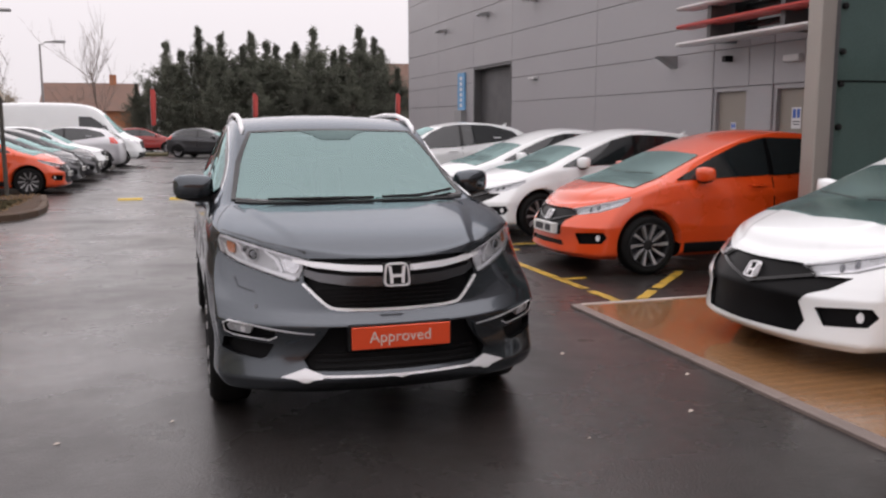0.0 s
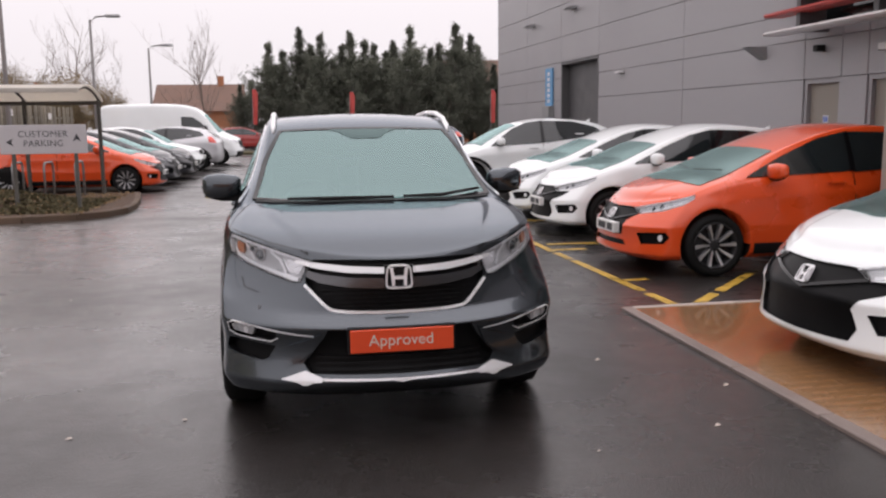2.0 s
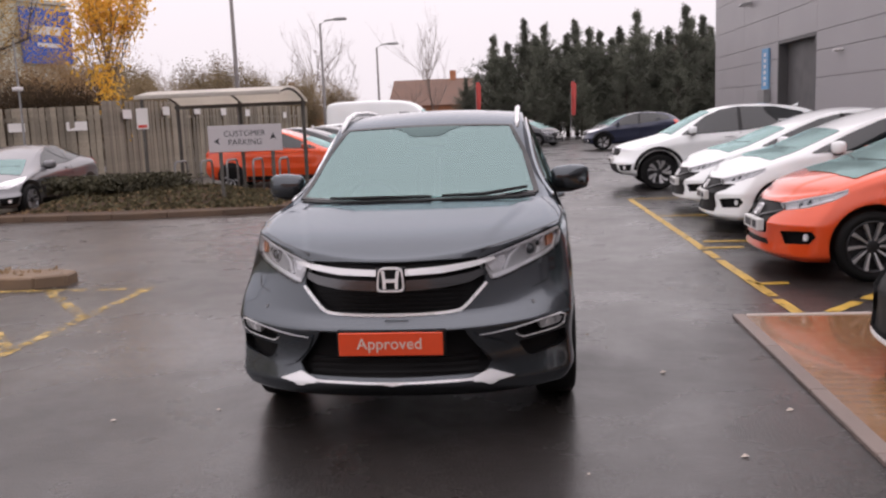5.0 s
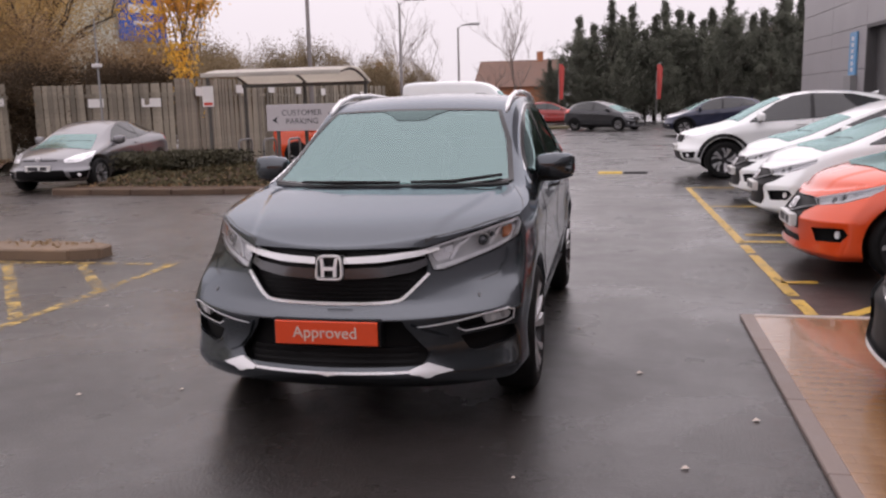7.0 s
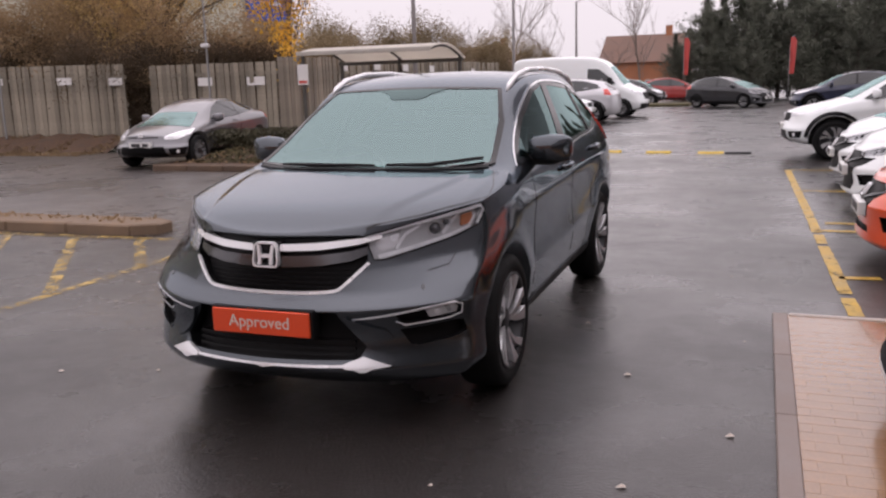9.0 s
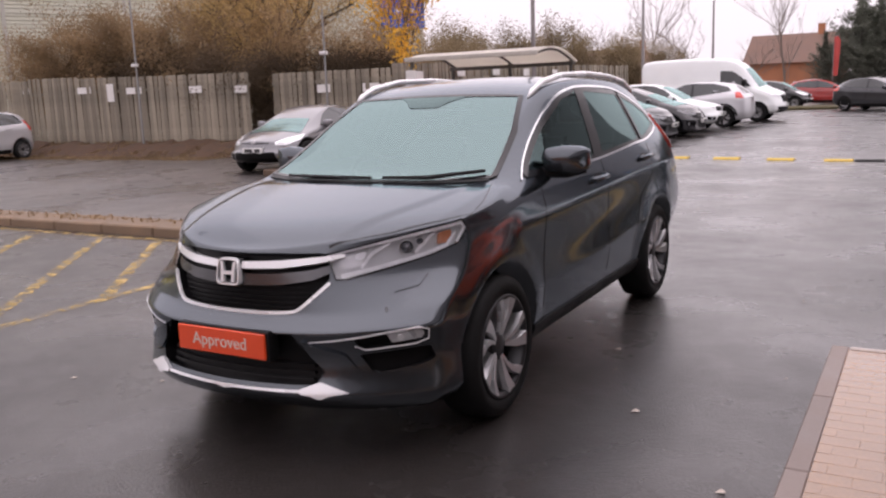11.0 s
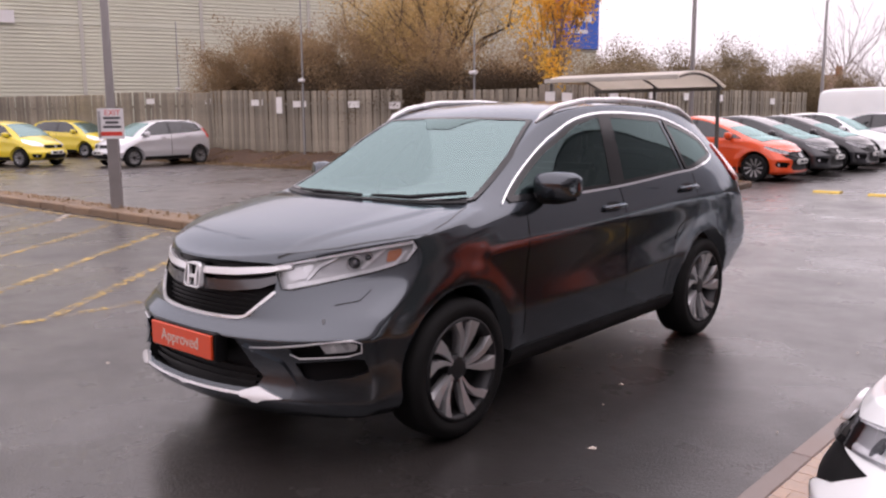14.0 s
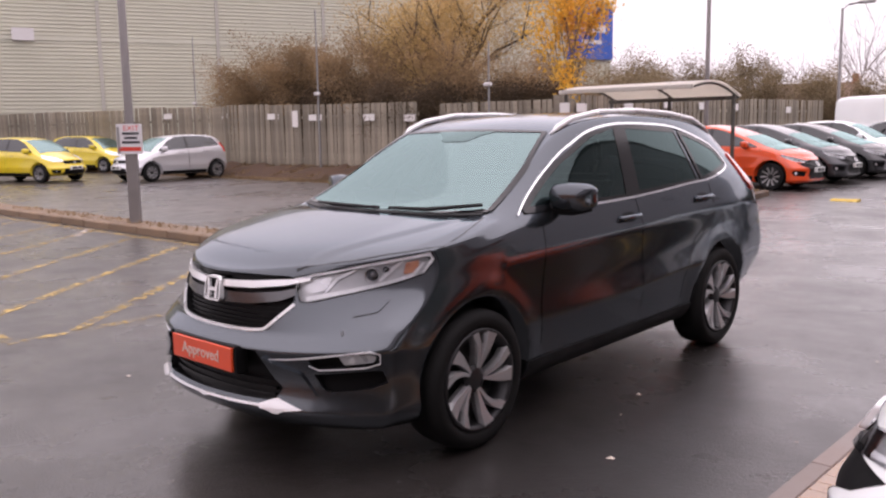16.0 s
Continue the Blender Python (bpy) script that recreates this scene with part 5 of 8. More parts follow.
SPECS = {
    "hatch": dict(
        S=HATCH,
        side=[[(0.8, 0.33, 0.985), (0.70, 0.80, 1.20), (0.62, 1.2, 1.36), (0.60, 1.5, 1.425), (0.78, 1.48, 1.03)], [(0.60, 1.56, 1.43), (0.60, 2.1, 1.41), (0.62, 2.55, 1.345), (0.74, 2.88, 1.18), (0.78, 2.7, 1.09), (0.78, 1.55, 1.02)]],
        ws=[(-0.72, 0.27, 1.05), (0, 0.12, 1.06), (0.72, 0.27, 1.05), (0.59, 1.28, 1.43), (0, 1.26, 1.48), (-0.59, 1.28, 1.43)], ws_way=(0, 0.40, -0.92),
        rear=[(-0.6, 3.2, 1.08), (0.6, 3.2, 1.08), (0.46, 3.0, 1.28), (-0.46, 3.0, 1.28)],
        hl=[(0.405, -0.71, 0.678), (0.60, -0.53, 0.735), (0.75, -0.33, 0.79), (0.812, -0.21, 0.83), (0.822, -0.21, 0.79), (0.78, -0.29, 0.728), (0.66, -0.46, 0.662), (0.48, -0.67, 0.622)],
        dark=[[(0.0, 0.683), (0.30, 0.687), (0.41, 0.682), (0.49, 0.622), (0.68, 0.630), (0.60, 0.555), (0.50, 0.515), (0.455, 0.455), (0.50, 0.34), (0.46, 0.265), (0.0, 0.252)]],
        fog=[(0.56, -0.73, 0.438), (0.70, -0.61, 0.455), (0.80, -0.49, 0.462), (0.825, -0.46, 0.41), (0.79, -0.51, 0.345), (0.61, -0.69, 0.328)], emblem=(0.598, 0.12), plate=0.46, mirror=(0.80, 0.60, 1.055), handles=((1.3, 0.92), (2.2, 0.96)), tail=[(0.8, 3.0, 1.1), (0.75, 3.2, 1.12), (0.8, 3.3, 0.9), (0.86, 3.0, 0.95)], rim=0.232, style="blade"),
    "mpv": dict(
        S=simple_spec([(-0.74, 0.68, 0.76, 0.45, 0.03), (-0.58, 0.76, 0.83, 0.52, 0.04), (-0.25, 0.86, 0.93, 0.58, 0.05), (0.0, 0.92, 1.02, 0.62, 0.05), (0.3, 0.95, 1.2, 0.62, 0.05), (0.7, 0.98, 1.39, 0.57, 0.05), (1.1, 1.0, 1.49, 0.56, 0.04), (1.7, 1.02, 1.525, 0.56, 0.04), (2.3, 1.04, 1.50, 0.55, 0.04), (2.7, 1.06, 1.44, 0.53, 0.04), (2.95, 1.05, 1.25, 0.55, 0.04), (3.1, 0.95, 1.0, 0.6, 0.03)], 0.85, 2.5, 0.30, 0.5),
        side=[[(0.76, 0.3, 0.99), (0.6, 0.75, 1.3), (0.57, 1.05, 1.42), (0.57, 1.35, 1.44), (0.76, 1.35, 1.03)], [(0.57, 1.42, 1.445), (0.57, 2.1, 1.44), (0.62, 2.5, 1.36), (0.74, 2.65, 1.12), (0.76, 1.42, 1.035)]],
        ws=[(-0.66, 0.05, 0.97), (0, -0.06, 1.0), (0.66, 0.05, 0.97), (0.52, 0.8, 1.37), (0, 0.78, 1.41), (-0.52, 0.8, 1.37)], ws_way=(0, 0.45, -0.9),
        rear=[(-0.6, 2.95, 1.1), (0.6, 2.95, 1.1), (0.46, 2.8, 1.38), (-0.46, 2.8, 1.38)],
        hl=[(0.42, -0.68, 0.72), (0.58, -0.5, 0.82), (0.78, -0.1, 0.90), (0.79, -0.15, 0.80), (0.68, -0.42, 0.70), (0.45, -0.68, 0.66)],
        dark=[[(-0.42, 0.71), (0.42, 0.71), (0.36, 0.61), (-0.36, 0.61)], [(-0.42, 0.45), (0.42, 0.45), (0.46, 0.27), (-0.46, 0.27)]],
        fog=[(0.56, -0.72, 0.42), (0.76, -0.45, 0.44), (0.74, -0.5, 0.32), (0.6, -0.7, 0.31)], emblem=(0.66, 0.09), plate=0.47, mirror=(0.76, 0.45, 1.05), handles=((1.1, 0.93), (2.05, 0.95)), tail=[(0.74, 2.75, 1.2), (0.72, 2.95, 1.2), (0.76, 3.0, 0.9), (0.82, 2.8, 0.9)], rim=0.20, style="multi"),
    "crossover": dict(
        S=simple_spec([(-0.80, 0.76, 0.83, 0.48, 0.03), (-0.64, 0.82, 0.885, 0.54, 0.04), (-0.3, 0.90, 0.96, 0.6, 0.05), (0.0, 0.95, 1.02, 0.63, 0.05), (0.25, 0.98, 1.1, 0.65, 0.05), (0.6, 1.0, 1.3, 0.62, 0.05), (1.0, 1.03, 1.49, 0.57, 0.05), (1.45, 1.05, 1.58, 0.56, 0.04), (1.9, 1.08, 1.6, 0.56, 0.04), (2.5, 1.13, 1.55, 0.54, 0.04), (2.95, 1.16, 1.46, 0.5, 0.04), (3.25, 1.1, 1.25, 0.55, 0.04), (3.45, 0.98, 1.02, 0.6, 0.03)], 0.885, 2.61, 0.34, 0.5, zb=0.24, zm=0.52),
        side=[[(0.8, 0.42, 1.02), (0.64, 0.9, 1.36), (0.6, 1.2, 1.48), (0.58, 1.5, 1.52), (0.78, 1.48, 1.07)], [(0.58, 1.56, 1.525), (0.58, 2.2, 1.5), (0.66, 2.7, 1.38), (0.76, 2.85, 1.24), (0.78, 1.56, 1.075)]],
        ws=[(-0.68, 0.24, 1.03), (0, 0.12, 1.06), (0.68, 0.24, 1.03), (0.52, 1.0, 1.46), (0, 0.98, 1.49), (-0.52, 1.0, 1.46)], ws_way=(0, 0.48, -0.88),
        rear=[(-0.6, 3.2, 1.15), (0.6, 3.2, 1.15), (0.46, 3.05, 1.4), (-0.46, 3.05, 1.4)],
        hl=[(0.44, -0.74, 0.79), (0.62, -0.58, 0.85), (0.82, -0.15, 0.93), (0.82, -0.2, 0.86), (0.7, -0.5, 0.78), (0.45, -0.76, 0.74)],
        dark=[[(-0.45, 0.80), (0.45, 0.80), (0.38, 0.66), (-0.38, 0.66)], [(-0.45, 0.5), (0.45, 0.5), (0.5, 0.3), (-0.5, 0.3)]],
        fog=[(0.58, -0.8, 0.48), (0.8, -0.5, 0.5), (0.78, -0.54, 0.38), (0.62, -0.76, 0.37)], emblem=(0.745, 0.12), plate=0.56, mirror=(0.80, 0.6, 1.12), handles=((1.3, 0.98), (2.3, 1.25)), tail=[(0.8, 3.0, 1.2), (0.75, 3.2, 1.2), (0.8, 3.3, 0.98), (0.86, 3.0, 1.0)], rim=0.235, style="twin"),
    "coupe": dict(
        S=simple_spec([(-0.80, 0.64, 0.70, 0.45, 0.03), (-0.62, 0.70, 0.76, 0.52, 0.04), (-0.3, 0.78, 0.84, 0.58, 0.05), (0.1, 0.86, 0.92, 0.62, 0.05), (0.4, 0.90, 1.02, 0.64, 0.05), (0.75, 0.93, 1.2, 0.6, 0.05), (1.15, 0.96, 1.36, 0.55, 0.05), (1.6, 0.98, 1.42, 0.54, 0.04), (2.1, 1.0, 1.38, 0.53, 0.04), (2.7, 1.04, 1.24, 0.5, 0.04), (3.15, 1.05, 1.1, 0.55, 0.03), (3.4, 0.9, 0.95, 0.6, 0.03)], 0.9, 2.64, 0.33, 0.55),
        side=[[(0.8, 0.6, 0.95), (0.64, 1.0, 1.2), (0.56, 1.35, 1.33), (0.55, 1.75, 1.345), (0.8, 1.75, 1.0)], [(0.56, 1.8, 1.345), (0.58, 2.2, 1.28), (0.72, 2.6, 1.1), (0.8, 1.8, 1.01)]],
        ws=[(-0.68, 0.38, 0.95), (0, 0.27, 0.97), (0.68, 0.38, 0.95), (0.5, 1.15, 1.32), (0, 1.13, 1.36), (-0.5, 1.15, 1.32)], ws_way=(0, 0.42, -0.9),
        rear=[(-0.55, 3.1, 1.06), (0.55, 3.1, 1.06), (0.44, 2.5, 1.27), (-0.44, 2.5, 1.27)],
        hl=[(0.52, -0.72, 0.66), (0.66, -0.5, 0.73), (0.84, -0.05, 0.80), (0.83, -0.2, 0.70), (0.72, -0.55, 0.60), (0.54, -0.74, 0.60)],
        dark=[[(-0.50, 0.46), (0.50, 0.46), (0.56, 0.26), (-0.56, 0.26)], [(-0.36, 0.655), (0.36, 0.655), (0.36, 0.635), (-0.36, 0.635)]],
        fog=[(0.62, -0.76, 0.42), (0.84, -0.4, 0.44), (0.82, -0.48, 0.3), (0.66, -0.74, 0.29)], emblem=(0.68, 0.09), plate=0.50, mirror=(0.8, 0.75, 1.0), handles=((1.55, 0.9),), tail=[(0.8, 3.0, 1.05), (0.72, 3.2, 1.05), (0.78, 3.3, 0.9), (0.86, 3.0, 0.9)], rim=0.22, style="multi"),
    "van": dict(
        S=simple_spec([(-0.92, 0.98, 1.06, 0.60, 0.04), (-0.75, 1.08, 1.15, 0.66, 0.05), (-0.35, 1.2, 1.27, 0.74, 0.05), (-0.05, 1.28, 1.5, 0.78, 0.06), (0.35, 1.34, 1.95, 0.80, 0.07), (0.7, 1.38, 2.3, 0.82, 0.07), (1.15, 1.4, 2.46, 0.84, 0.06), (2.0, 1.45, 2.52, 0.86, 0.06), (3.0, 1.45, 2.52, 0.86, 0.06), (4.0, 1.45, 2.51, 0.86, 0.06), (4.45, 1.45, 2.48, 0.85, 0.06), (4.58, 1.4, 2.3, 0.84, 0.05)], 1.0, 3.3, 0.35, 0.5, 0.06, zb=0.28, zm=0.6, fade_f=0.6),
        side=[[(0.95, 0.25, 1.36), (0.88, 0.62, 1.72), (0.84, 0.95, 1.95), (0.84, 1.4, 1.97), (0.95, 1.4, 1.33), (0.95, 0.7, 1.3)]],
        ws=[(-0.8, -0.08, 1.32), (0, -0.2, 1.34), (0.8, -0.08, 1.32), (0.7, 0.55, 1.98), (0, 0.5, 2.02), (-0.7, 0.55, 1.98)], ws_way=(0, 0.72, -0.7), rear=None,
        hl=[(0.6, -0.78, 0.95), (0.76, -0.6, 1.12), (0.94, -0.2, 1.22), (0.93, -0.3, 1.05), (0.8, -0.6, 0.92), (0.62, -0.8, 0.85)],
        dark=[[(-0.55, 0.98), (0.55, 0.98), (0.5, 0.72), (-0.5, 0.72)], [(-0.8, 0.55), (0.8, 0.55), (0.8, 0.32), (-0.8, 0.32)]],
        fog=None, emblem=None, plate=0.6, mirror=(0.98, 0.45, 1.5), handles=((1.5, 1.12),), tail=[(0.97, 4.4, 1.4), (0.9, 4.6, 1.4), (0.9, 4.6, 0.9), (0.97, 4.4, 0.9)], rim=0.2, style="multi"),
}


BODIES = {}


def simple_car(kind, name, material, m, label, category="car", group="", plate="number_plate", style=None, dark=None, levels=2):
    D = SPECS[kind]
    S = D["S"]
    car = thing(name, m, label, category, group)
    full = lambda half: half + [(-x, z) for x, z in half[::-1] if x > 0]
    lofted = "lines" in S
    masks = [[(x, -0.8, z) for x, z in (full(p) if lofted else p)] for p in dark or D["dark"]]
    lamp_way = (-0.58, 0.81, 0)
    if lofted:
        if (kind, levels) not in BODIES:
            BODIES[kind, levels] = loft_body(S, levels)
        bm = BODIES[kind, levels].copy()
        tree = BVHTree.FromBMesh(bm)
        wins = [(shrink(p, 0.003), (0, 1, 0)) for p in masks]
        for outline in (D["hl"], D["fog"]):
            for s, p in both(outline):
                wins.append((shrink(p, 0.002), mirrored(lamp_way, s)))
        cut_windows(bm, wins)
    else:
        bm = shell(S)
        tree = BVHTree.FromBMesh(bm)
    cut_arch_faces(bm, S)
    body = part("body", bm, material, car)
    body.data.materials.append(M["plastic"])

    def on(nm, pts, way, mt, off=0.004, cells=6, r=0.02, depth=0.012, parent=car):
        return part(nm, drape(tree, pts, way, off, cells, r, depth), mt, parent, smooth=True)

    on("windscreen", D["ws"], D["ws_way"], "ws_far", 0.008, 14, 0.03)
    for pts in ((0.02, 0.5), (-0.58, -0.1)):
        bmw = bmesh.new()
        q = []
        for x in pts:
            y = D["ws"][1][1] + (D["ws"][2][1] - D["ws"][1][1]) * (abs(x) / 0.68) ** 2 + 0.035
            h = tree.ray_cast(Vector((x, y, 4)), Vector((0, 0, -1)))[0]
            q.append((x, y, h.z + 0.01))
        tube(bmw, q, 0.007, 5)
        part("wiper", bmw, "plastic", car)
    if D["rear"]:
        on("rear_window", D["rear"], (0, -1, 0), "car_glass", 0.005, 6, 0.03)
    for s in (1, -1):
        fl = (lambda q: q) if s > 0 else flip
        way = (-s, 0, 0)
        for w in D["side"]:
            on("side_window", fl(w), way, "car_glass", 0.012, 16, 0.03, 0.02)
        if len(D["side"]) > 1:
            a, b = D["side"][0], D["side"][1]
            on("door_pillar", fl([a[-2], b[0], b[-1], a[-1]]), way, "gloss_black", 0.013, 8, 0)
            x = a[-1]
            W = S["w"]
            on("shut_line", ribbon(fl([(W, x[1] + 0.04, x[2] - 0.02), (W, x[1] + 0.05, 0.7), (W, x[1] + 0.05, 0.35)]), 0.012, way), way, "gloss_black", 0.0015, 6, 0, 0.004)
        if lofted:
            hw = mirrored(lamp_way, s)
            q = D["hl"]
            lamp = on("headlight", fl(q), hw, "lens_mid", -0.022, 8, 0.01, -0.024)
            # the cover's sky reflection, put in as a white strip
            on("lamp_rim", ribbon(fl(q[:4]), [0.010, 0.016, 0.018, 0.012], hw), hw, "lens", -0.003, 12, 0, 0.02, parent=lamp)
            on("daylight_strip", ribbon(fl([(0.50, -0.65, 0.642), (0.64, -0.49, 0.677), (0.77, -0.31, 0.745)]), [0.016, 0.014, 0.012], hw), hw, "lens", -0.010, 12, 0, 0.02, parent=lamp)
            for cx, cz, rr in ((0.56, 0.684, 0.026), (0.66, 0.713, 0.028)):
                ring = [(cx + rr * 0.8 * math.cos(k * math.pi / 6), -0.51, cz + rr * math.sin(k * math.pi / 6)) for k in range(12)]
                on("projector_lens", fl(ring), hw, "lens_dark", -0.008, 3, 0, 0.02, parent=lamp)
            on("lamp_cover", fl(q), hw, "lamp_glass", 0.003, 8, 0.01, 0.004, parent=lamp).visible_shadow = False
            fg = on("fog_light_surround", fl(D["fog"]), hw, "grille_black", -0.035, 8, 0.012, -0.037)
            spot = [(0.755 + 0.028 * math.cos(k * math.pi / 6), -0.54, 0.40 + 0.033 * math.sin(k * math.pi / 6)) for k in range(12)]
            on("fog_light_lens", fl(spot), hw, "lens", -0.012, 3, 0, 0.02, parent=fg)
        lamp = None if lofted else on("headlight", fl(D["hl"]), (-0.6 * s, 0.8, 0), "lens", 0.007, 8, 0.02)
        if lamp:
            on("headlight_bezel", shrink(fl(D["hl"]), 0.075), (-0.6 * s, 0.8, 0), "lens_grey", 0.011, 6, 0.02, parent=lamp)
        if D["fog"] and not lofted:
            fg = on("fog_light_surround", fl(D["fog"]), (-0.6 * s, 0.8, 0), "grille_black", 0.005, 6, 0.02)
            c = sum((Vector(p) for p in fl(D["fog"])), Vector()) / 4
            on("fog_light_lens", [tuple(c + Vector((0.03 * math.cos(k), 0.02 * math.cos(k), 0.035 * math.sin(k)))) for k in [i * math.pi / 4 for i in range(8)]], (-0.6 * s, 0.8, 0), "lens", 0.012, 2, 0, parent=fg)
        on("tail_light", fl(D["tail"]), (-0.75 * s, -0.66, 0), "red_lens", 0.008, 6, 0.02)
        for y0, z0 in D["handles"]:
            hit = tree.ray_cast(Vector((3 * s, y0, z0)), Vector((-s, 0, 0)))[0]
            hb = bmesh.new()
            tube(hb, [(hit.x - s * 0.01, y0 - 0.1, z0), (hit.x + s * 0.025, y0 - 0.06, z0), (hit.x + s * 0.025, y0 + 0.08, z0), (hit.x - s * 0.01, y0 + 0.11, z0)], 0.016, 6)
            part("door_handle", hb, material, car)
        mirror_unit(car, s * D["mirror"][0], D["mirror"][1], D["mirror"][2], s, material if kind != "van" else "plastic", 0.9 if kind != "van" else 1.4)
        if kind == "crossover":
            for yy in (0, S["wheelbase"]):
                arc = [(S["w"], yy + (S["arch"] + 0.045) * math.cos(a), S["axle"] + (S["arch"] + 0.045) * math.sin(a)) for a in [math.pi * (0.04 + 0.92 * k / 14) for k in range(15)]]
                on("arch_cladding", ribbon(fl(arc), 0.06, way), way, "plastic", 0.018, 16, 0, 0.03)
        on("sill", fl([(S["w"], S["arch"] + 0.04, 0.33), (S["w"], S["wheelbase"] - S["arch"] - 0.04, 0.33), (S["w"], S["wheelbase"] - S["arch"] - 0.04, 0.22), (S["w"], S["arch"] + 0.04, 0.22)]), way, "plastic", 0.006, 4, 0)
        for yy in (0, S["wheelbase"]):
            wheel(car, s * (S["w"] - 0.115), yy, S["R"], S["R"], D["rim"], 0.2, style or D["style"], s)
    for p in masks:
        if lofted:
            mask = on("grille", p, (0, 1, 0), "grille_black", -0.02, 16, 0.01, -0.022)
            zs = [z for x, y, z in p]
            if max(zs) - min(zs) > 0.2:
                on("grille_bar", ribbon([(-0.47, -0.8, 0.63), (0, -0.8, 0.525), (0.47, -0.8, 0.63)], 0.02, (0, 1, 0)), (0, 1, 0), "gloss_black", -0.004, (16, 8), 0, 0.02, parent=mask)
        else:
            on("grille", p, (0, 1, 0), "grille_black", 0.006, 14, 0.02)
    if D["emblem"]:
        z, sz = D["emblem"]
        hit = tree.ray_cast(Vector((0, -3, z)), Vector((0, 1, 0)))[0]
        badge(car, (0, hit.y - (0.002 if lofted else 0.022), z), sz, 0.55 if lofted else 0.1)
    if plate:
        hit = tree.ray_cast(Vector((0, -3, D["plate"])), Vector((0, 1, 0)))[0]
        pl = part("front_plate", boxed(-0.26, hit.y - 0.03, D["plate"] - 0.055, 0.26, hit.y + 0.03, D["plate"] + 0.055, 0.003), plate, car)
        if plate == "number_plate":
            for i in range(2):
                x = (-0.2, 0.06)[i]
                part("plate_bar", boxed(x, hit.y - 0.0325, D["plate"] - 0.035, x + (0.21, 0.14)[i], hit.y - 0.0302, D["plate"] + 0.035), "dark_letter", pl)
    bm = bmesh.new()
    top = tree.ray_cast(Vector((0, S["wheelbase"] + 0.05, 4)), Vector((0, 0, -1)))[0]
    if kind != "van":
        prism(bm, [(0, 0), (0.14, 0), (0.15, 0.06)], 0.03, lambda a, b, d: (d - 0.015, top.y + a, top.z - 0.008 + b))
        part("roof_aerial", bm, material, car)
    return car


# ---------------------------------------------------------------- ground and setting
bm = bmesh.new()
bmesh.ops.create_grid(bm, x_segments=40, y_segments=40, size=1)
for v in bm.verts:
    v.co = Vector((math.copysign(abs(v.co.x) ** 3, v.co.x) * 900, math.copysign(abs(v.co.y) ** 3, v.co.y) * 900, 0))
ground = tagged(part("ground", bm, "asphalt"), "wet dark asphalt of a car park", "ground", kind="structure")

# block-paved forecourt with its grey edging
bm = boxed(2.235, -9.0, -0.05, 14.0, 1.695, 0.0182)
paving = tagged(part("pavement", bm, "brick"), "wet brown block paving beside the parking bays", "paving", kind="structure")


def blocks():
    w, l, gap = 0.1, 0.2, 0.0022
    me = None
    meshes = []
    for L in (l, w):
        b = boxed(-L / 2 + gap / 2, -w / 2 + gap / 2, 0, L / 2 - gap / 2, w / 2 - gap / 2, 0.0155)
        m = bpy.data.meshes.new("paving_block")
        bmesh.ops.bevel(b, geom=[e for e in b.edges if all(v.co.z > 0.01 for v in e.verts)], offset=0.001, segments=1, affect="EDGES")
        b.to_mesh(m)
        b.free()
        m.materials.append(M["brick"])
        meshes.append(m)
    near, far, halves = 0, [], []
    for r in range(100):
        y = 1.65 - r * w
        for c in range(26):
            x = 2.34 + (0.1 if r % 2 else 0.0) + c * l
            if x > 7.2 or y < -5:
                continue
            if c == 0 and r % 2:
                halves.append((x - 0.15, y))
            if x < 3.4 and y > -1.5 and near < 290:
                ob = new("paving_block", meshes[0])
                ob.parent = paving
                ob.location = (x, y, 0.004 + random.uniform(-0.0006, 0.0006))
                near += 1
            else:
                far.append((x, y))
    vs, fs = [], []
    g = 0.0011
    for x, y, l in [(x, y, 0.2) for x, y in far] + [(x, y, 0.1) for x, y in halves]:
        i = len(vs)
        z = 0.0195 + random.uniform(-0.0006, 0.0006)
        a, b, c, d = x - l / 2 + g, x + l / 2 - g, y - w / 2 + g, y + w / 2 - g
        vs += [(a, c, 0.0), (b, c, 0.0), (b, d, 0.0), (a, d, 0.0), (a + 0.001, c + 0.001, z), (b - 0.001, c + 0.001, z), (b - 0.001, d - 0.001, z), (a + 0.001, d - 0.001, z)]
        fs += [(i + 4, i + 5, i + 6, i + 7)] + [(i + k, i + (k + 1) % 4, i + 4 + (k + 1) % 4, i + 4 + k) for k in range(4)]
    ob = mesh_part("paving_blocks", vs, fs, "brick", paving)
    tagged(ob, kind="stuff")


blocks()
edge_mesh = None
for i in range(12):
    ob = part("edging_stone", boxed(2.19, 1.70 - (i + 1) * 0.915 + 0.008, -0.05, 2.285, 1.70 - i * 0.915, 0.026, 0.006), "edging", paving) if edge_mesh is None else new("edging_stone", edge_mesh)
    if edge_mesh is None:
        edge_mesh = ob.data
    else:
        ob.parent = paving
        ob.location = (0, -i * 0.915, 0)
first = None
for i in range(6):
    ob = part("edging_stone", boxed(2.29, 1.66, -0.05, 3.195, 1.70, 0.028, 0.006), "far_edging", paving) if first is None else new("edging_stone", first)
    if first is None:
        first = ob.data
    else:
        ob.parent = paving
        ob.location = (i * 0.91, 0, 0)


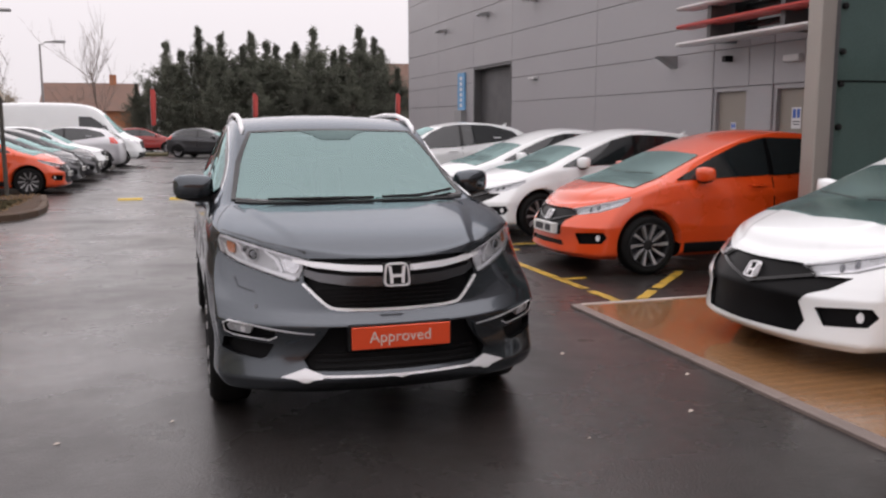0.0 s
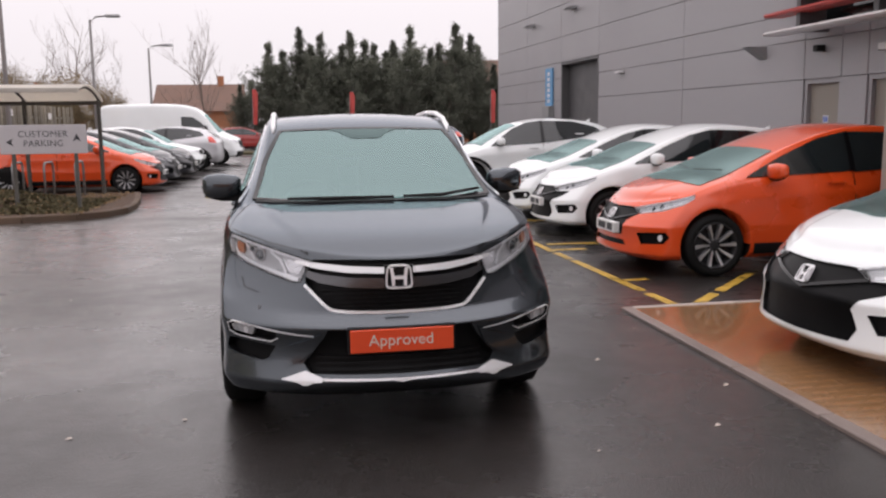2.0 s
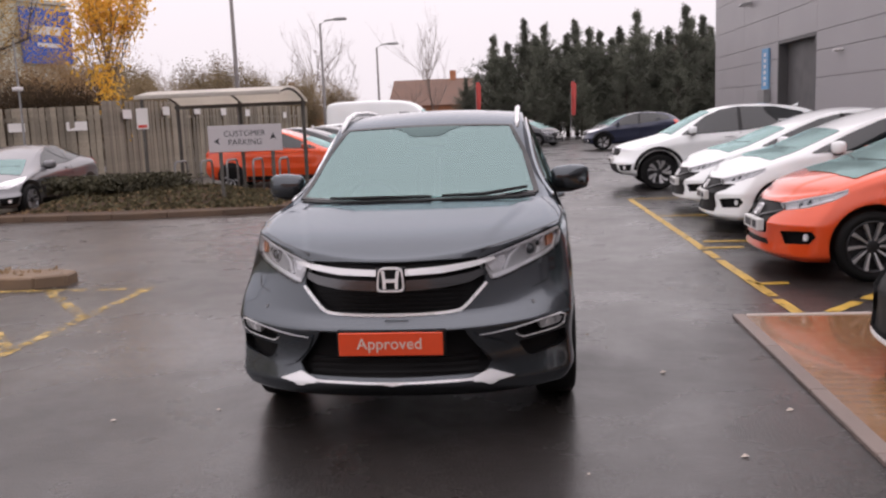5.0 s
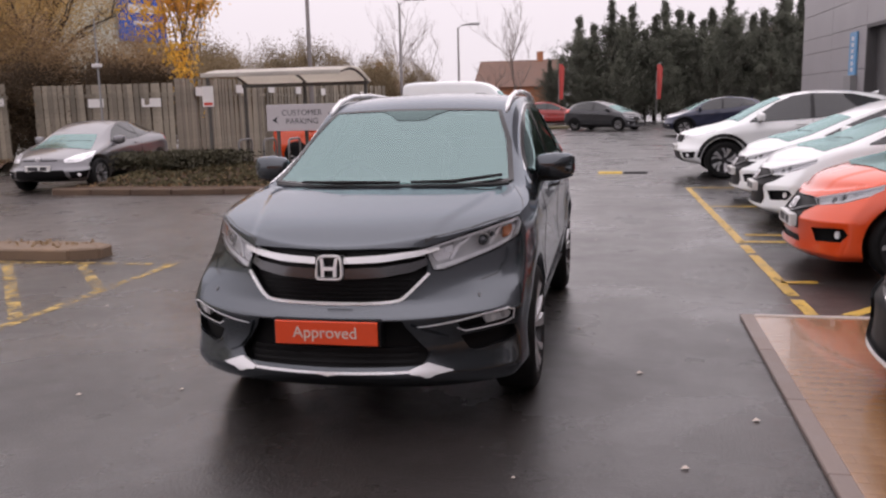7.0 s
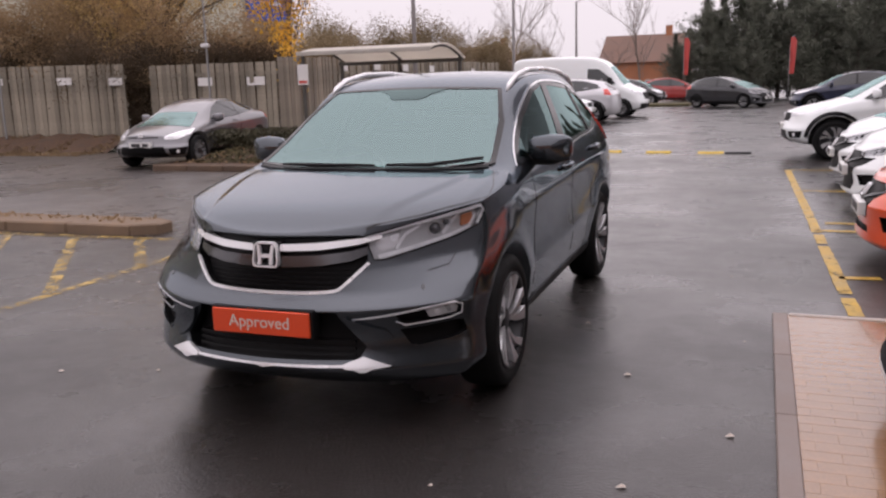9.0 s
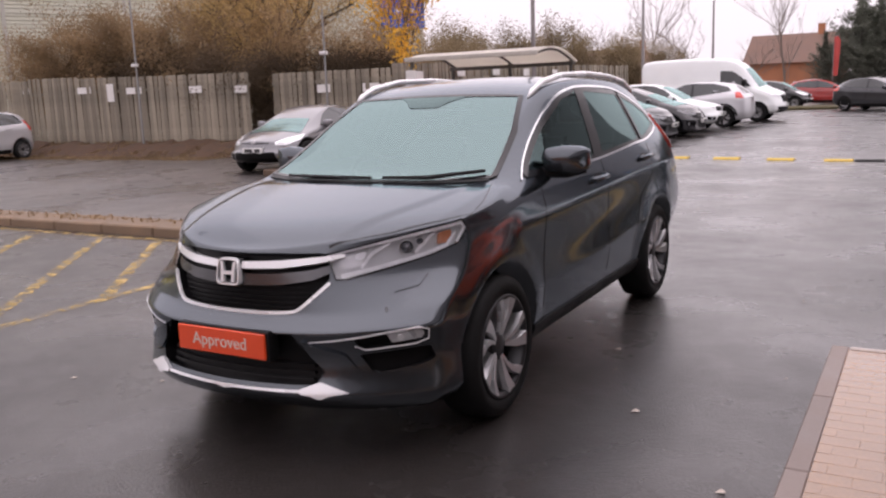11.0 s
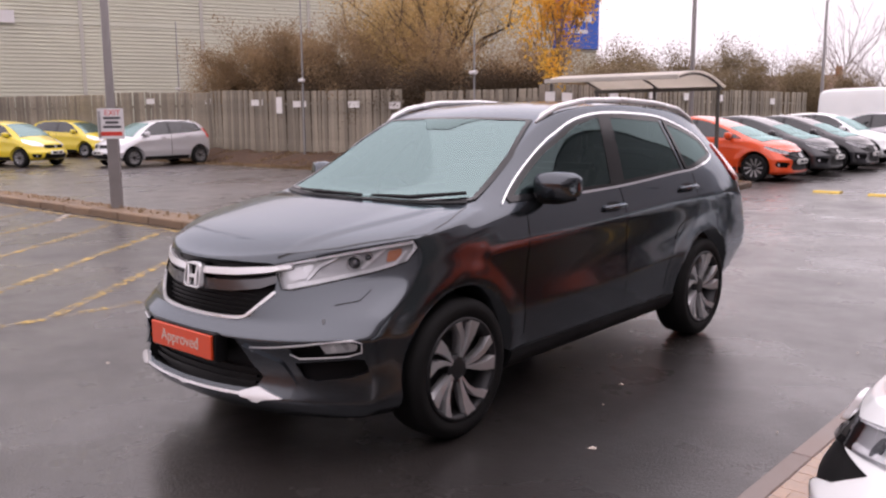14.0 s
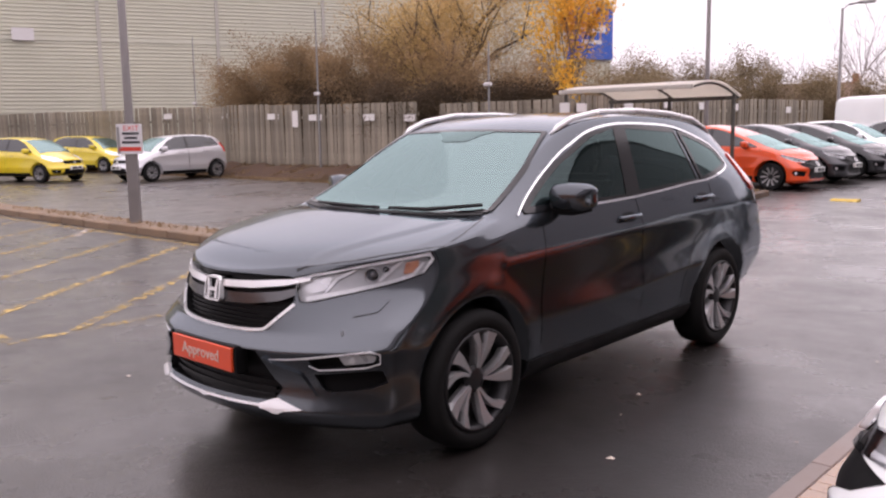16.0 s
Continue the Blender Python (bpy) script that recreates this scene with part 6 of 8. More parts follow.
def stripes(name, lines, width, label, material="yellow_line", worn=0.05):
    """Painted lines, each broken a little along its edges."""
    vs, fs = [], []
    rnd = random.Random(len(lines))
    for (x0, y0), (x1, y1) in lines:
        L = math.hypot(x1 - x0, y1 - y0)
        n = max(2, int(L / 0.12))
        nx, ny = -(y1 - y0) / L * width / 2, (x1 - x0) / L * width / 2
        prev = None
        for k in range(n + 1):
            t = k / n
            j0, j1 = 1 + rnd.uniform(-0.12, 0.06), 1 + rnd.uniform(-0.12, 0.06)
            x, y = x0 + (x1 - x0) * t, y0 + (y1 - y0) * t
            vs += [(x + nx * j0, y + ny * j0, 0.005), (x - nx * j1, y - ny * j1, 0.005)]
            if prev is not None and rnd.random() > worn:
                i = len(vs)
                fs.append((i - 4, i - 3, i - 1, i - 2))
            prev = 1
    ob = mesh_part(name, vs, fs, material)
    return tagged(ob, label, "road marking", kind="structure")


bays = [((2.70, 1.80), (2.62, 5.6)), ((2.94, 1.80), (4.2, 3.1)), ((2.68, 2.95), (2.98, 2.97)), ((2.62, 5.6), (7.2, 5.35)), ((2.58, 8.3), (7.2, 8.1)), ((2.62, 5.6), (2.5, 11.0)), ((2.5, 11.0), (7.2, 10.8)), ((2.62, 5.1), (3.1, 5.1))]
stripes("bay_marking", bays, 0.10, "yellow painted parking bay lines on wet asphalt")
hatch = [((-3.2, 3.4), (-3.2, -0.7)), ((-3.2, 2.05), (-4.25, 3.3)), ((-3.2, 0.95), (-5.1, 3.25)), ((-3.2, -0.2), (-6.1, 3.3)), ((-3.25, 3.32), (-15.0, 3.2)), ((-3.2, -0.65), (-12.0, -0.35))]
hatch += [((-4.15 - 1.4 * k, -0.6), (-7.3 - 1.4 * k, 3.25)) for k in range(5)]
stripes("hatched_marking", hatch, 0.11, "worn yellow hatched no-parking lines", "faded_line", 0.0)
stripes("white_marking", [((-9.6, 2.75), (-10.4, 3.3))], 0.1, "worn white painted line", "white_letter")


def speed_hump():
    """One row of bolt-down blocks across the lane, yellow and black in turn."""
    th = thing("speed_hump", pose(0, 0, 0), "yellow and black bolt-down speed hump blocks across the lane", "speed hump")
    meshes = {}
    for i in range(9):
        x = -2.85 + i * 0.53
        kind = "hump_yellow" if i % 2 == 1 else "asphalt"
        if i == 8:
            kind = "plastic"
        if i % 2 == 0 and i < 8:
            continue
        b = bmesh.new()
        prism(b, [(-0.13, 0), (-0.09, 0.035), (0.09, 0.035), (0.13, 0)], 0.50, lambda a, h, d: (d, a, h))
        ob = part("hump_block", b, kind, th)
        ob.location = (x, 14.75 - 0.14 * i * 0.53, 0.002)
    return th


speed_hump()


def kerb_run(name, pts, top, label, width=0.13, height=0.12, fill=None, closed=False, stone="kerb"):
    """A line of kerb stones; each stone is a piece of its own."""
    th = thing(name, pose(0, 0, 0), label, "kerb", kind="structure")
    for (x0, y0), (x1, y1) in zip(pts, pts[1:] + (pts[:1] if closed else [])):
        L = math.hypot(x1 - x0, y1 - y0)
        n = max(1, round(L / 0.9))
        for k in range(n):
            b = boxed(0.004, 0, -0.05, L / n - 0.004, width, height, 0.018)
            o = part("kerb_stone", b, stone, th)
            t = k / n
            o.matrix_basis = pose(x0 + (x1 - x0) * t, y0 + (y1 - y0) * t, random.uniform(-0.004, 0.004), 0, 0, math.degrees(math.atan2(y1 - y0, x1 - x0)))
    return th


# island with the shelter
isl = [(-9.5, 10.05), (-6.9, 9.95), (-4.9, 10.2), (-4.1, 10.45), (-3.65, 10.85), (-3.45, 11.5), (-3.42, 12.3), (-3.55, 13.6), (-3.8, 15.2)]
kerb_run("kerb_island", isl, 0.12, "dark weathered kerb round a planted island", stone="kerb_dark")
bm = bmesh.new()
inner = [(-9.5, 10.15), (-6.9, 10.07), (-4.93, 10.32), (-4.17, 10.55), (-3.77, 10.92), (-3.57, 11.53), (-3.54, 12.3), (-3.67, 13.55), (-3.9, 15.2), (-9.5, 15.2)]
prism(bm, inner, 0.17, lambda a, b, d: (a, b, d - 0.05))
tagged(part("island_ground", bm, "soil"), "bare soil with leaf litter and thin grass on the island", "soil", kind="structure")
# long kerb of the exit lane
kerb_run("kerb_lane", [(-30.0, 3.45), (-4.5, 3.45), (-4.22, 3.6), (-4.22, 3.85), (-4.5, 4.0), (-30.0, 4.0)], 0.12, "weathered concrete kerb of a narrow traffic island")
bm = bmesh.new()
prism(bm, [(-30, 3.575), (-4.55, 3.575), (-4.36, 3.65), (-4.36, 3.8), (-4.55, 3.99), (-30, 3.99)], 0.165, lambda a, b, d: (a, b, d - 0.05))
tagged(part("lane_island", bm, "kerb"), "narrow concrete traffic island with dead leaves", "traffic island", kind="structure")


# ---------------------------------------------------------------- dealership building
def building():
    """The clad wall stands along a line that leans two degrees off the y axis."""
    th = thing("wall_building", pose(7.84, 7.92, 0, 0, 0, 92.03), "tall grey flat-clad metal wall of a dealership with doors", "building", kind="structure")
    # along a: metres from the first door towards the far corner; the wall's face is at b = 0, the inside at b < 0
    top = 8.2

    def panel(a0, a1, z0, z1, mt="cladding", d=0.0):
        return part("cladding_panel", boxed(a0 + 0.006, d, z0 + 0.005, a1 - 0.006, d + 0.05, z1 - 0.005, 0.006), mt, th)

    cols = [(-6.5, -2.42), (-2.42, -1.48), (-1.48, -0.9), (-0.9, 0.02), (0.02, 4.1), (4.1, 8.62), (8.62, 11.42), (11.42, 14.6), (14.6, 18.05)]
    rows = [(0.0, 1.02), (1.02, 2.2), (2.2, 2.83), (2.83, 3.28), (3.28, 4.0), (4.0, 4.9), (4.9, 5.8), (5.8, 6.7), (6.7, 7.6), (7.6, top)]
    for a0, a1 in cols:
        for z0, z1 in rows:
            door1 = (a0, a1) == (-0.9, 0.02) and z1 <= 2.2
            door2 = (a0, a1) == (-2.42, -1.48) and z1 <= 2.2
            bay = (a0, a1) == (8.62, 11.42) and z1 <= 3.28
            if not (door1 or door2 or bay):
                panel(a0, a1, z0, z1)
    part("wall_core", boxed(-6.5, -0.2, 0, 18.04, -0.19, top), "cladding_dark", th)
    for a0, a1, z in ((-0.9, 0.02, 2.2), (-2.42, -1.48, 2.2)):
        d = part("door", boxed(a0 + 0.07, -0.1, 0.02, a1 - 0.07, -0.05, z - 0.07, 0.004), "door_paint", th, "taupe painted steel door")
        bm = boxed(a0, -0.12, 0, a0 + 0.07, 0.02, z)
        box(bm, a1 - 0.07, -0.12, 0, a1, 0.02, z)
        box(bm, a0 + 0.07, -0.12, z - 0.07, a1 - 0.07, 0.02, z)
        part("door_frame", bm, "cladding", th)
        bm = bmesh.new()
        tube(bm, [(a0 + 0.16, -0.05, 1.0), (a0 + 0.16, 0.0, 1.0), (a0 + 0.28, 0.0, 1.0)], 0.011, 6)
        part("door_handle", bm, "galv", d)
    # roller-door bay, set back
    bm = boxed(8.62, -0.9, 0, 8.7, 0.05, 3.28)
    box(bm, 11.34, -0.9, 0, 11.42, 0.05, 3.28)
    box(bm, 8.7, -0.9, 3.2, 11.34, 0.05, 3.28)
    part("bay_reveal", bm, "cladding_dark", th)
    sh = part("roller_shutter", boxed(8.7, -0.9, 0, 11.34, -0.87, 3.2), "shutter", th, "dark steel roller shutter")
    for k in range(40):
        b = boxed(8.72, -0.866, k * 0.08 + 0.004, 11.32, -0.852, k * 0.08 + 0.072, 0.004)
        part("shutter_slat", b, "shutter", sh)
    # far end wall
    part("end_wall", boxed(17.9, -12, 0, 18.05, -0.001, top), "cladding", th)
    part("roof_edge", boxed(-6.5, -12, top, 18.08, 0.08, top + 0.12), "cladding_dark", th)
    return th


building()
WALLM = pose(7.84, 7.92, 0, 0, 0, 92.03)


def on_wall(a, b, z):
    return WALLM @ Matrix.Translation((a, b, z))


def wall_light(a, z):
    th = thing("wall_light", on_wall(a, 0.05, z), "grey hooded floodlight on the clad wall", "wall light", "wall lights")
    bm = bmesh.new()
    prism(bm, [(0.0, 0.02), (0.28, -0.03), (0.34, -0.09), (0.2, -0.11), (0.0, -0.07)], 0.26, lambda p, q, d: (d - 0.13, p, q))
    part("hood", bm, "galv", th)
    part("lamp_glass", boxed(-0.1, 0.06, -0.116, 0.1, 0.24, -0.1), "lens", th)
    return th


for a, z in ((10.35, 4.72), (13.95, 4.62), (7.2, 4.72)):
    wall_light(a, z)


def small_box(name, a, z, w, h, d, mt, label, category):
    th = thing(name, on_wall(a, 0.05, z), label, category)
    bm = boxed(-w / 2, 0, -h / 2, w / 2, d, h / 2, 0.01)
    part("housing", bm, mt, th)
    return th


small_box("emergency_light", -1.95, 2.57, 0.34, 0.1, 0.1, "white_metal", "white bulkhead light above the doors", "light")
cctv = small_box("security_camera", -0.45, 2.66, 0.1, 0.1, 0.16, "plastic", "small black dome camera on the wall", "camera")
small_box("wall_bracket", 7.15, 2.75, 0.3, 0.05, 0.14, "white_metal", "short white bracket on the wall", "bracket")
th = thing("wall_vent", on_wall(1.2, 0.05, 2.82), "grey triangular bracket under the fins", "bracket")
bm = bmesh.new()
prism(bm, [(0, 0), (0.35, 0.0), (0.0, -0.22)], 0.22, lambda p, q, d: (d - 0.11, p, q))
part("bracket_body", bm, "galv", th)


def notice(name, a, z, w, h, label, blue=True):
    th = thing(name, on_wall(a, -0.045, z), label, "sign")
    part("sign_board", boxed(-w / 2, 0, -h / 2, w / 2, 0.006, h / 2), "sign_white", th)
    if blue:
        bm = boxed(-w * 0.38, 0.0062, 0.0, -w * 0.06, 0.008, h * 0.42)
        box(bm, w * 0.06, 0.0062, 0.0, w * 0.38, 0.008, h * 0.42)
        part("sign_symbol", bm, "sign_blue", th)
        bm = boxed(-w * 0.36, 0.0062, -h * 0.2, w * 0.36, 0.008, -h * 0.14)
        box(bm, -w * 0.36, 0.0062, -h * 0.32, w * 0.3, 0.008, -h * 0.27)
        part("sign_bars", bm, "dark_letter", th)
    return th


notice("door_notice", -0.46, 1.52, 0.13, 0.2, "small blue and white safety notice on a door")
notice("door_notice", -1.93, 1.68, 0.2, 0.32, "white safety notice with two blue symbols on a door")
th = thing("wall_banner", on_wall(12.35, 0.055, 2.55), "narrow pale blue vertical banner sign on the wall", "sign")
part("banner_board", boxed(-0.3, 0, -0.5, 0.3, 0.05, 0.62, 0.005), "banner_blue", th)
bm = bmesh.new()
for k in range(6):
    box(bm, -0.1, 0.0505, -0.4 + k * 0.16, 0.1, 0.053, -0.3 + k * 0.16)
part("banner_bars", bm, "sign_white", th)
th = thing("post_box", on_wall(12.3, 0.05, 1.8), "small grey meter box below the banner", "meter box")
part("box_body", boxed(-0.3, 0, -0.25, 0.3, 0.18, 0.25, 0.01), "galv", th)


def fins():
    th = thing("fin_canopy", pose(7.2, 0, 0), "horizontal white and red sun fins over a dark window band", "canopy", kind="structure")
    for z, mt in ((2.93, "white_metal"), (3.22, "red_metal"), (3.52, "white_metal"), (3.82, "white_metal"), (4.12, "red_metal")):
        bm = bmesh.new()
        prism(bm, [(0, 0), (0.04, 0.035), (0.34, 0.035), (0.38, 0), (0.34, -0.03), (0.04, -0.03)], 6.2, lambda p, q, d, z=z: (p - 0.05, 8.15 - d, z + q))
        part("fin", bm, mt, th)
    for y in (7.4, 5.6, 3.9):
        part("fin_bracket", boxed(0.1, y - 0.05, 2.9, 0.62, y + 0.05, 4.5), "cladding_dark", th)
    part("window_band", boxed(0.55, 2.0, 3.05, 0.6, 7.6, 4.6), "car_glass", th)
    return th


fins()


def curtain_wall():
    th = thing("wall_showroom", pose(0, 0, 0), "green glass curtain wall with a beige metal corner column", "glass wall", kind="structure")
    part("column", boxed(5.08, 2.20, 0.0, 5.27, 2.40, 6.0, 0.012), "column", th, "beige metal-clad column")
    part("column_edge", boxed(5.27, 2.22, 0.0, 5.33, 2.38, 6.0, 0.006), "cladding_dark", th)
    for x0, x1 in ((5.36, 6.9), (6.92, 8.5)):
        for z0, z1 in ((0.05, 2.0), (2.02, 4.0), (4.02, 6.0)):
            part("glass_pane", boxed(x0, 2.28, z0, x1, 2.30, z1), "curtain_glass", th)
    for z in (0.5, 0.95, 1.55, 1.98, 2.3, 2.75, 3.3, 4.0):
        bm = bmesh.new()
        lathe(bm, [(0.0, 0.035), (0.03, 0.03), (0.04, 0.0005)], 12)
        o = part("glass_bolt", bm, "plastic", th)
        o.matrix_basis = pose(5.42, 2.28, z, 0, 0, -90)
    part("core", boxed(5.36, 2.34, 0.0, 8.5, 2.40, 6.0), "interior", th)
    return th


curtain_wall()


def closing_walls():
    """Unseen walls added behind the walk, to close the place and darken reflections."""
    th = thing("wall_showroom_side", pose(0, 0, 0), "added unseen grey clad wall with a dark glazed band", "building", kind="structure")
    for k in range(9):
        y0, y1 = 1.28 - (k + 1) * 3.6, 1.28 - k * 3.6
        part("glass_bay", boxed(8.3, y0 + 0.03, 0.3, 8.36, y1 - 0.03, 3.6), "car_glass", th)
        part("upper_panel", boxed(8.28, y0 + 0.01, 3.62, 8.36, y1 - 0.01, 7.2), "cladding", th)
        part("mullion", boxed(8.2, y1 - 0.05, 0, 8.42, y1 + 0.05, 3.62), "cladding_dark", th)
    part("plinth", boxed(8.24, -31.1, 0, 8.4, 1.28, 0.3), "cladding_dark", th)
    part("core", boxed(8.4, -31.1, 0, 8.6, 1.28, 7.2), "cladding_dark", th)
    back_wall = thing("wall_yard", pose(0, 0, 0), "added unseen plain brick wall behind the car park", "wall", kind="structure")
    part("brickwork", boxed(-34, -27.3, 0, 8.2, -27.0, 5.0), "red_brick", back_wall)
    part("coping", boxed(-34, -27.36, 5.0, 8.2, -26.94, 5.12), "kerb", back_wall)


closing_walls()


# ---------------------------------------------------------------- fence
def fence(pts, name, label, height=2.35, pitch=0.155):
    th = thing(name, pose(0, 0, 0), label, "fence", kind="structure")
    b = boxed(-pitch * 0.47, -0.012, 0.03, pitch * 0.47, 0.012, height, 0.004)
    me = bpy.data.meshes.new("fence_board")
    b.to_mesh(me)
    b.free()
    me.materials.append(M["fence_wood"])
    count = 0
    for (x0, y0, s0), (x1, y1, s1) in zip(pts, pts[1:]):
        L = math.hypot(x1 - x0, y1 - y0)
        ang = math.degrees(math.atan2(y1 - y0, x1 - x0))
        n = int(L / pitch)
        for k in range(n):
            t = (k + 0.5) / n
            panel = int((t * L) / 2.4)
            rnd = random.Random(panel * 7 + int(abs(x0) * 10))
            o = new("fence_board", me)
            o.parent = th
            s = s0 + (s1 - s0) * t
            s *= 1 + rnd.uniform(-0.02, 0.02)
            o.matrix_basis = pose(x0 + (x1 - x0) * t, y0 + (y1 - y0) * t, 0, random.uniform(-1.2, 1.2), random.uniform(-0.5, 0.5), ang + random.uniform(-2, 2)) @ Matrix.Diagonal((1, 1, s, 1))
            count += 1
        for z in (0.4, 1.2, 1.95):
            bm = boxed(0, 0.012, z, L, 0.06, z + 0.09)
            o = part("fence_rail", bm, "fence_wood", th)
            o.matrix_basis = pose(x0, y0, 0, 0, 0, ang)
    return th


fence([(-42.0, 13.0, 1.12), (-24.0, 15.1, 1.06), (-14.45, 15.35, 1.0)], "fence_long", "tall weathered grey-brown close-board timber fence")
fence([(-14.1, 15.9, 0.97), (-10.0, 15.9, 0.97)], "fence_short", "tall weathered timber fence panels set back beside a tree")
fence([(-9.95, 15.9, 1.02), (-9.9, 36.0, 1.05)], "fence_side", "tall weathered timber fence behind the parked cars")


def bank():
    """A low bank of soil and dead leaves against the fence."""
    rnd = random.Random(4)
    vs, fs = [], []
    n = 70
    for k in range(n + 1):
        x = -40 + 25.7 * k / n
        yb = (15.1 + (x + 24) / 9.55 * 0.25 if x > -24 else 15.1 + (x + 24) / 18 * 2.1) - 0.03
        for d, h in ((1.25, 0.0), (0.85, 0.12), (0.45, 0.3), (0.0, 0.42)):
            vs.append((x, yb - d * rnd.uniform(0.85, 1.1), h * rnd.uniform(0.75, 1.15)))
    for k in range(n):
        for j in range(3):
            i = 4 * k + j
            fs.append((i, i + 4, i + 5, i + 1))
    ob = mesh_part("soil_bank", vs, fs, "soil", None, True)
    tagged(ob, "low bank of soil and dead leaves at the fence foot", "soil", kind="structure")


bank()


def paper_on(x, y, z, ang, w, h, label="small white notice fixed to the timber fence"):
    th = thing("fence_notice", pose(x, y, z, 0, 0, ang), label, "notice", "notices on the fence")
    part("notice_sheet", boxed(-w / 2, -0.006, -h / 2, w / 2, 0.0, h / 2), "paper", th)
    return th


def yf(x):
    return 15.1 + (x + 24) / 9.55 * 0.25 if x > -24 else 15.1 + (x + 24) / 18 * 2.1


for x, z, w, h in ((-24.1, 2.15, 0.5, 0.2), (-21.3, 2.06, 0.62, 0.2), (-20.1, 1.95, 0.3, 0.55), (-19.05, 1.98, 0.66, 0.2), (-16.5, 1.93, 0.5, 0.2), (-14.75, 1.88, 0.45, 0.2), (-27.5, 2.2, 0.5, 0.2)):
    paper_on(x, yf(x) - 0.035, z, 1.5 if x > -24 else 6.7, w, h)
for x, z, w, h in ((-12.2, 1.80, 0.45, 0.22), (-10.6, 1.78, 0.55, 0.22)):
    paper_on(x, 15.86, z, 0, w, h)
for y, z in ((17.1, 2.05), (19.6, 2.15), (22.0, 2.18), (24.4, 2.15), (27.0, 2.13), (32.0, 2.05)):
    paper_on(-9.85, y, z, 90, 0.5, 0.24)


# ---------------------------------------------------------------- shelter, signs, posts
def shelter():
    th = thing("shelter", pose(0, 0, 0), "open cycle shelter with dark frame and curved pale roof", "shelter")
    x0, x1 = -7.6, -4.46
    n = 12
    prof = [(12.88 + 2.25 * k / n, 2.30 + 0.19 * math.sin(math.pi * k / n) - 0.17 * (k / n)) for k in range(n + 1)]
    vs, fs = [], []
    for dz in (0, 0.03):
        for x in (x0, x1):
            vs += [(x, y, z + dz) for y, z in prof]
    m = n + 1
    for k in range(n):
        fs += [(k, k + 1, m + k + 1, m + k), (2 * m + k, 3 * m + k, 3 * m + k + 1, 2 * m + k + 1), (k, 2 * m + k, 2 * m + k + 1, k + 1), (m + k, m + k + 1, 3 * m + k + 1, 3 * m + k)]
    fs += [(0, m, 3 * m, 2 * m), (m - 1, 3 * m - 1, 4 * m - 1, 2 * m - 1)]
    mesh_part("roof", vs, fs, "shelter_roof", th)
    part("gutter", boxed(x0 - 0.02, 12.82, 2.25, x1 + 0.02, 12.88, 2.34, 0.01), "shelter_roof", th)
    for x in (x0 + 0.06, -6.03, x1 - 0.06):
        bm = bmesh.new()
        tube(bm, [(x, y, z - 0.03) for y, z in prof], 0.026, 8)
        part("roof_hoop", bm, "shelter_frame", th)
        bm = bmesh.new()
        tube(bm, [(x, 14.9, 0.1), (x, 14.9, 2.16)], 0.045, 8)
        part("post", bm, "shelter_frame", th)
    part("beam", boxed(x0, 14.86, 2.06, x1, 14.92, 2.14), "shelter_frame", th)
    bm = bmesh.new()
    tube(bm, [(-7.5, 12.93, 0.05), (-7.5, 12.93, 2.3)], 0.04, 8)
    part("post", bm, "shelter_frame", th)
    return th


shelter()


def cycle_hoop(x, y, ang=90):
    th = thing("cycle_stand", pose(x, y, 0.1, 0, 0, ang), "galvanised steel hoop cycle stand", "cycle stand", "cycle stands in the shelter")
    bm = bmesh.new()
    pts = [(-0.35, 0, 0)] + [(-0.35 + 0.12 - 0.12 * math.cos(radians(a)), 0, 0.65 + 0.12 * math.sin(radians(a))) for a in (0, 30, 60, 90)] + [(0.35 - 0.12 + 0.12 * math.sin(radians(a)), 0, 0.65 + 0.12 * math.cos(radians(a))) for a in (0, 30, 60, 90)] + [(0.35, 0, 0)]
    tube(bm, pts, 0.025, 8)
    part("hoop", bm, "galv", th, smooth=True)
    return th


for x in (-7.2, -6.6, -6.0, -5.4, -4.8):
    cycle_hoop(x, 14.0)


def parking_sign():
    th = thing("parking_sign", pose(-4.75, 11.3, 0), "pale grey customer parking sign board on two posts with arrows", "sign")
    for x in (-0.52, 0.52):
        part("post", boxed(x - 0.03, 0.012, 0.1, x + 0.03, 0.06, 1.6), "shelter_frame", th)
    b = part("sign_board", boxed(-0.73, -0.012, 1.12, 0.73, 0.0118, 1.63, 0.006), "sign_grey", th)
    letters("sign_text", "CUSTOMER", 0.155, pose(0.0, -0.0135, 1.465, 90), "dark_letter", b, 0.0015, 1.05)
    letters("sign_text", "PARKING", 0.155, pose(0.0, -0.0135, 1.30, 90), "dark_letter", b, 0.0015, 1.05)
    bm = bmesh.new()
    prism(bm, [(-0.62, 1.33), (-0.50, 1.40), (-0.53, 1.33), (-0.50, 1.26)], 0.002, lambda p, q, d: (p, -0.0125 - d, q))
    part("arrow", bm, "dark_letter", b)
    bm = bmesh.new()
    prism(bm, [(0.56, 1.47), (0.63, 1.33), (0.56, 1.37), (0.49, 1.33)], 0.002, lambda p, q, d: (p, -0.0125 - d, q))
    part("arrow", bm, "dark_letter", b)
    return th


parking_sign()
th = thing("shelter_notice", pose(-7.5, 12.887, 1.85), "small white notice on the shelter post", "notice")
part("notice_board", boxed(-0.13, -0.01, -0.22, 0.13, 0.0, 0.22), "paper", th)
part("notice_stripe", boxed(-0.1, -0.0125, -0.19, 0.1, -0.0102, -0.13), "sign_red", th)


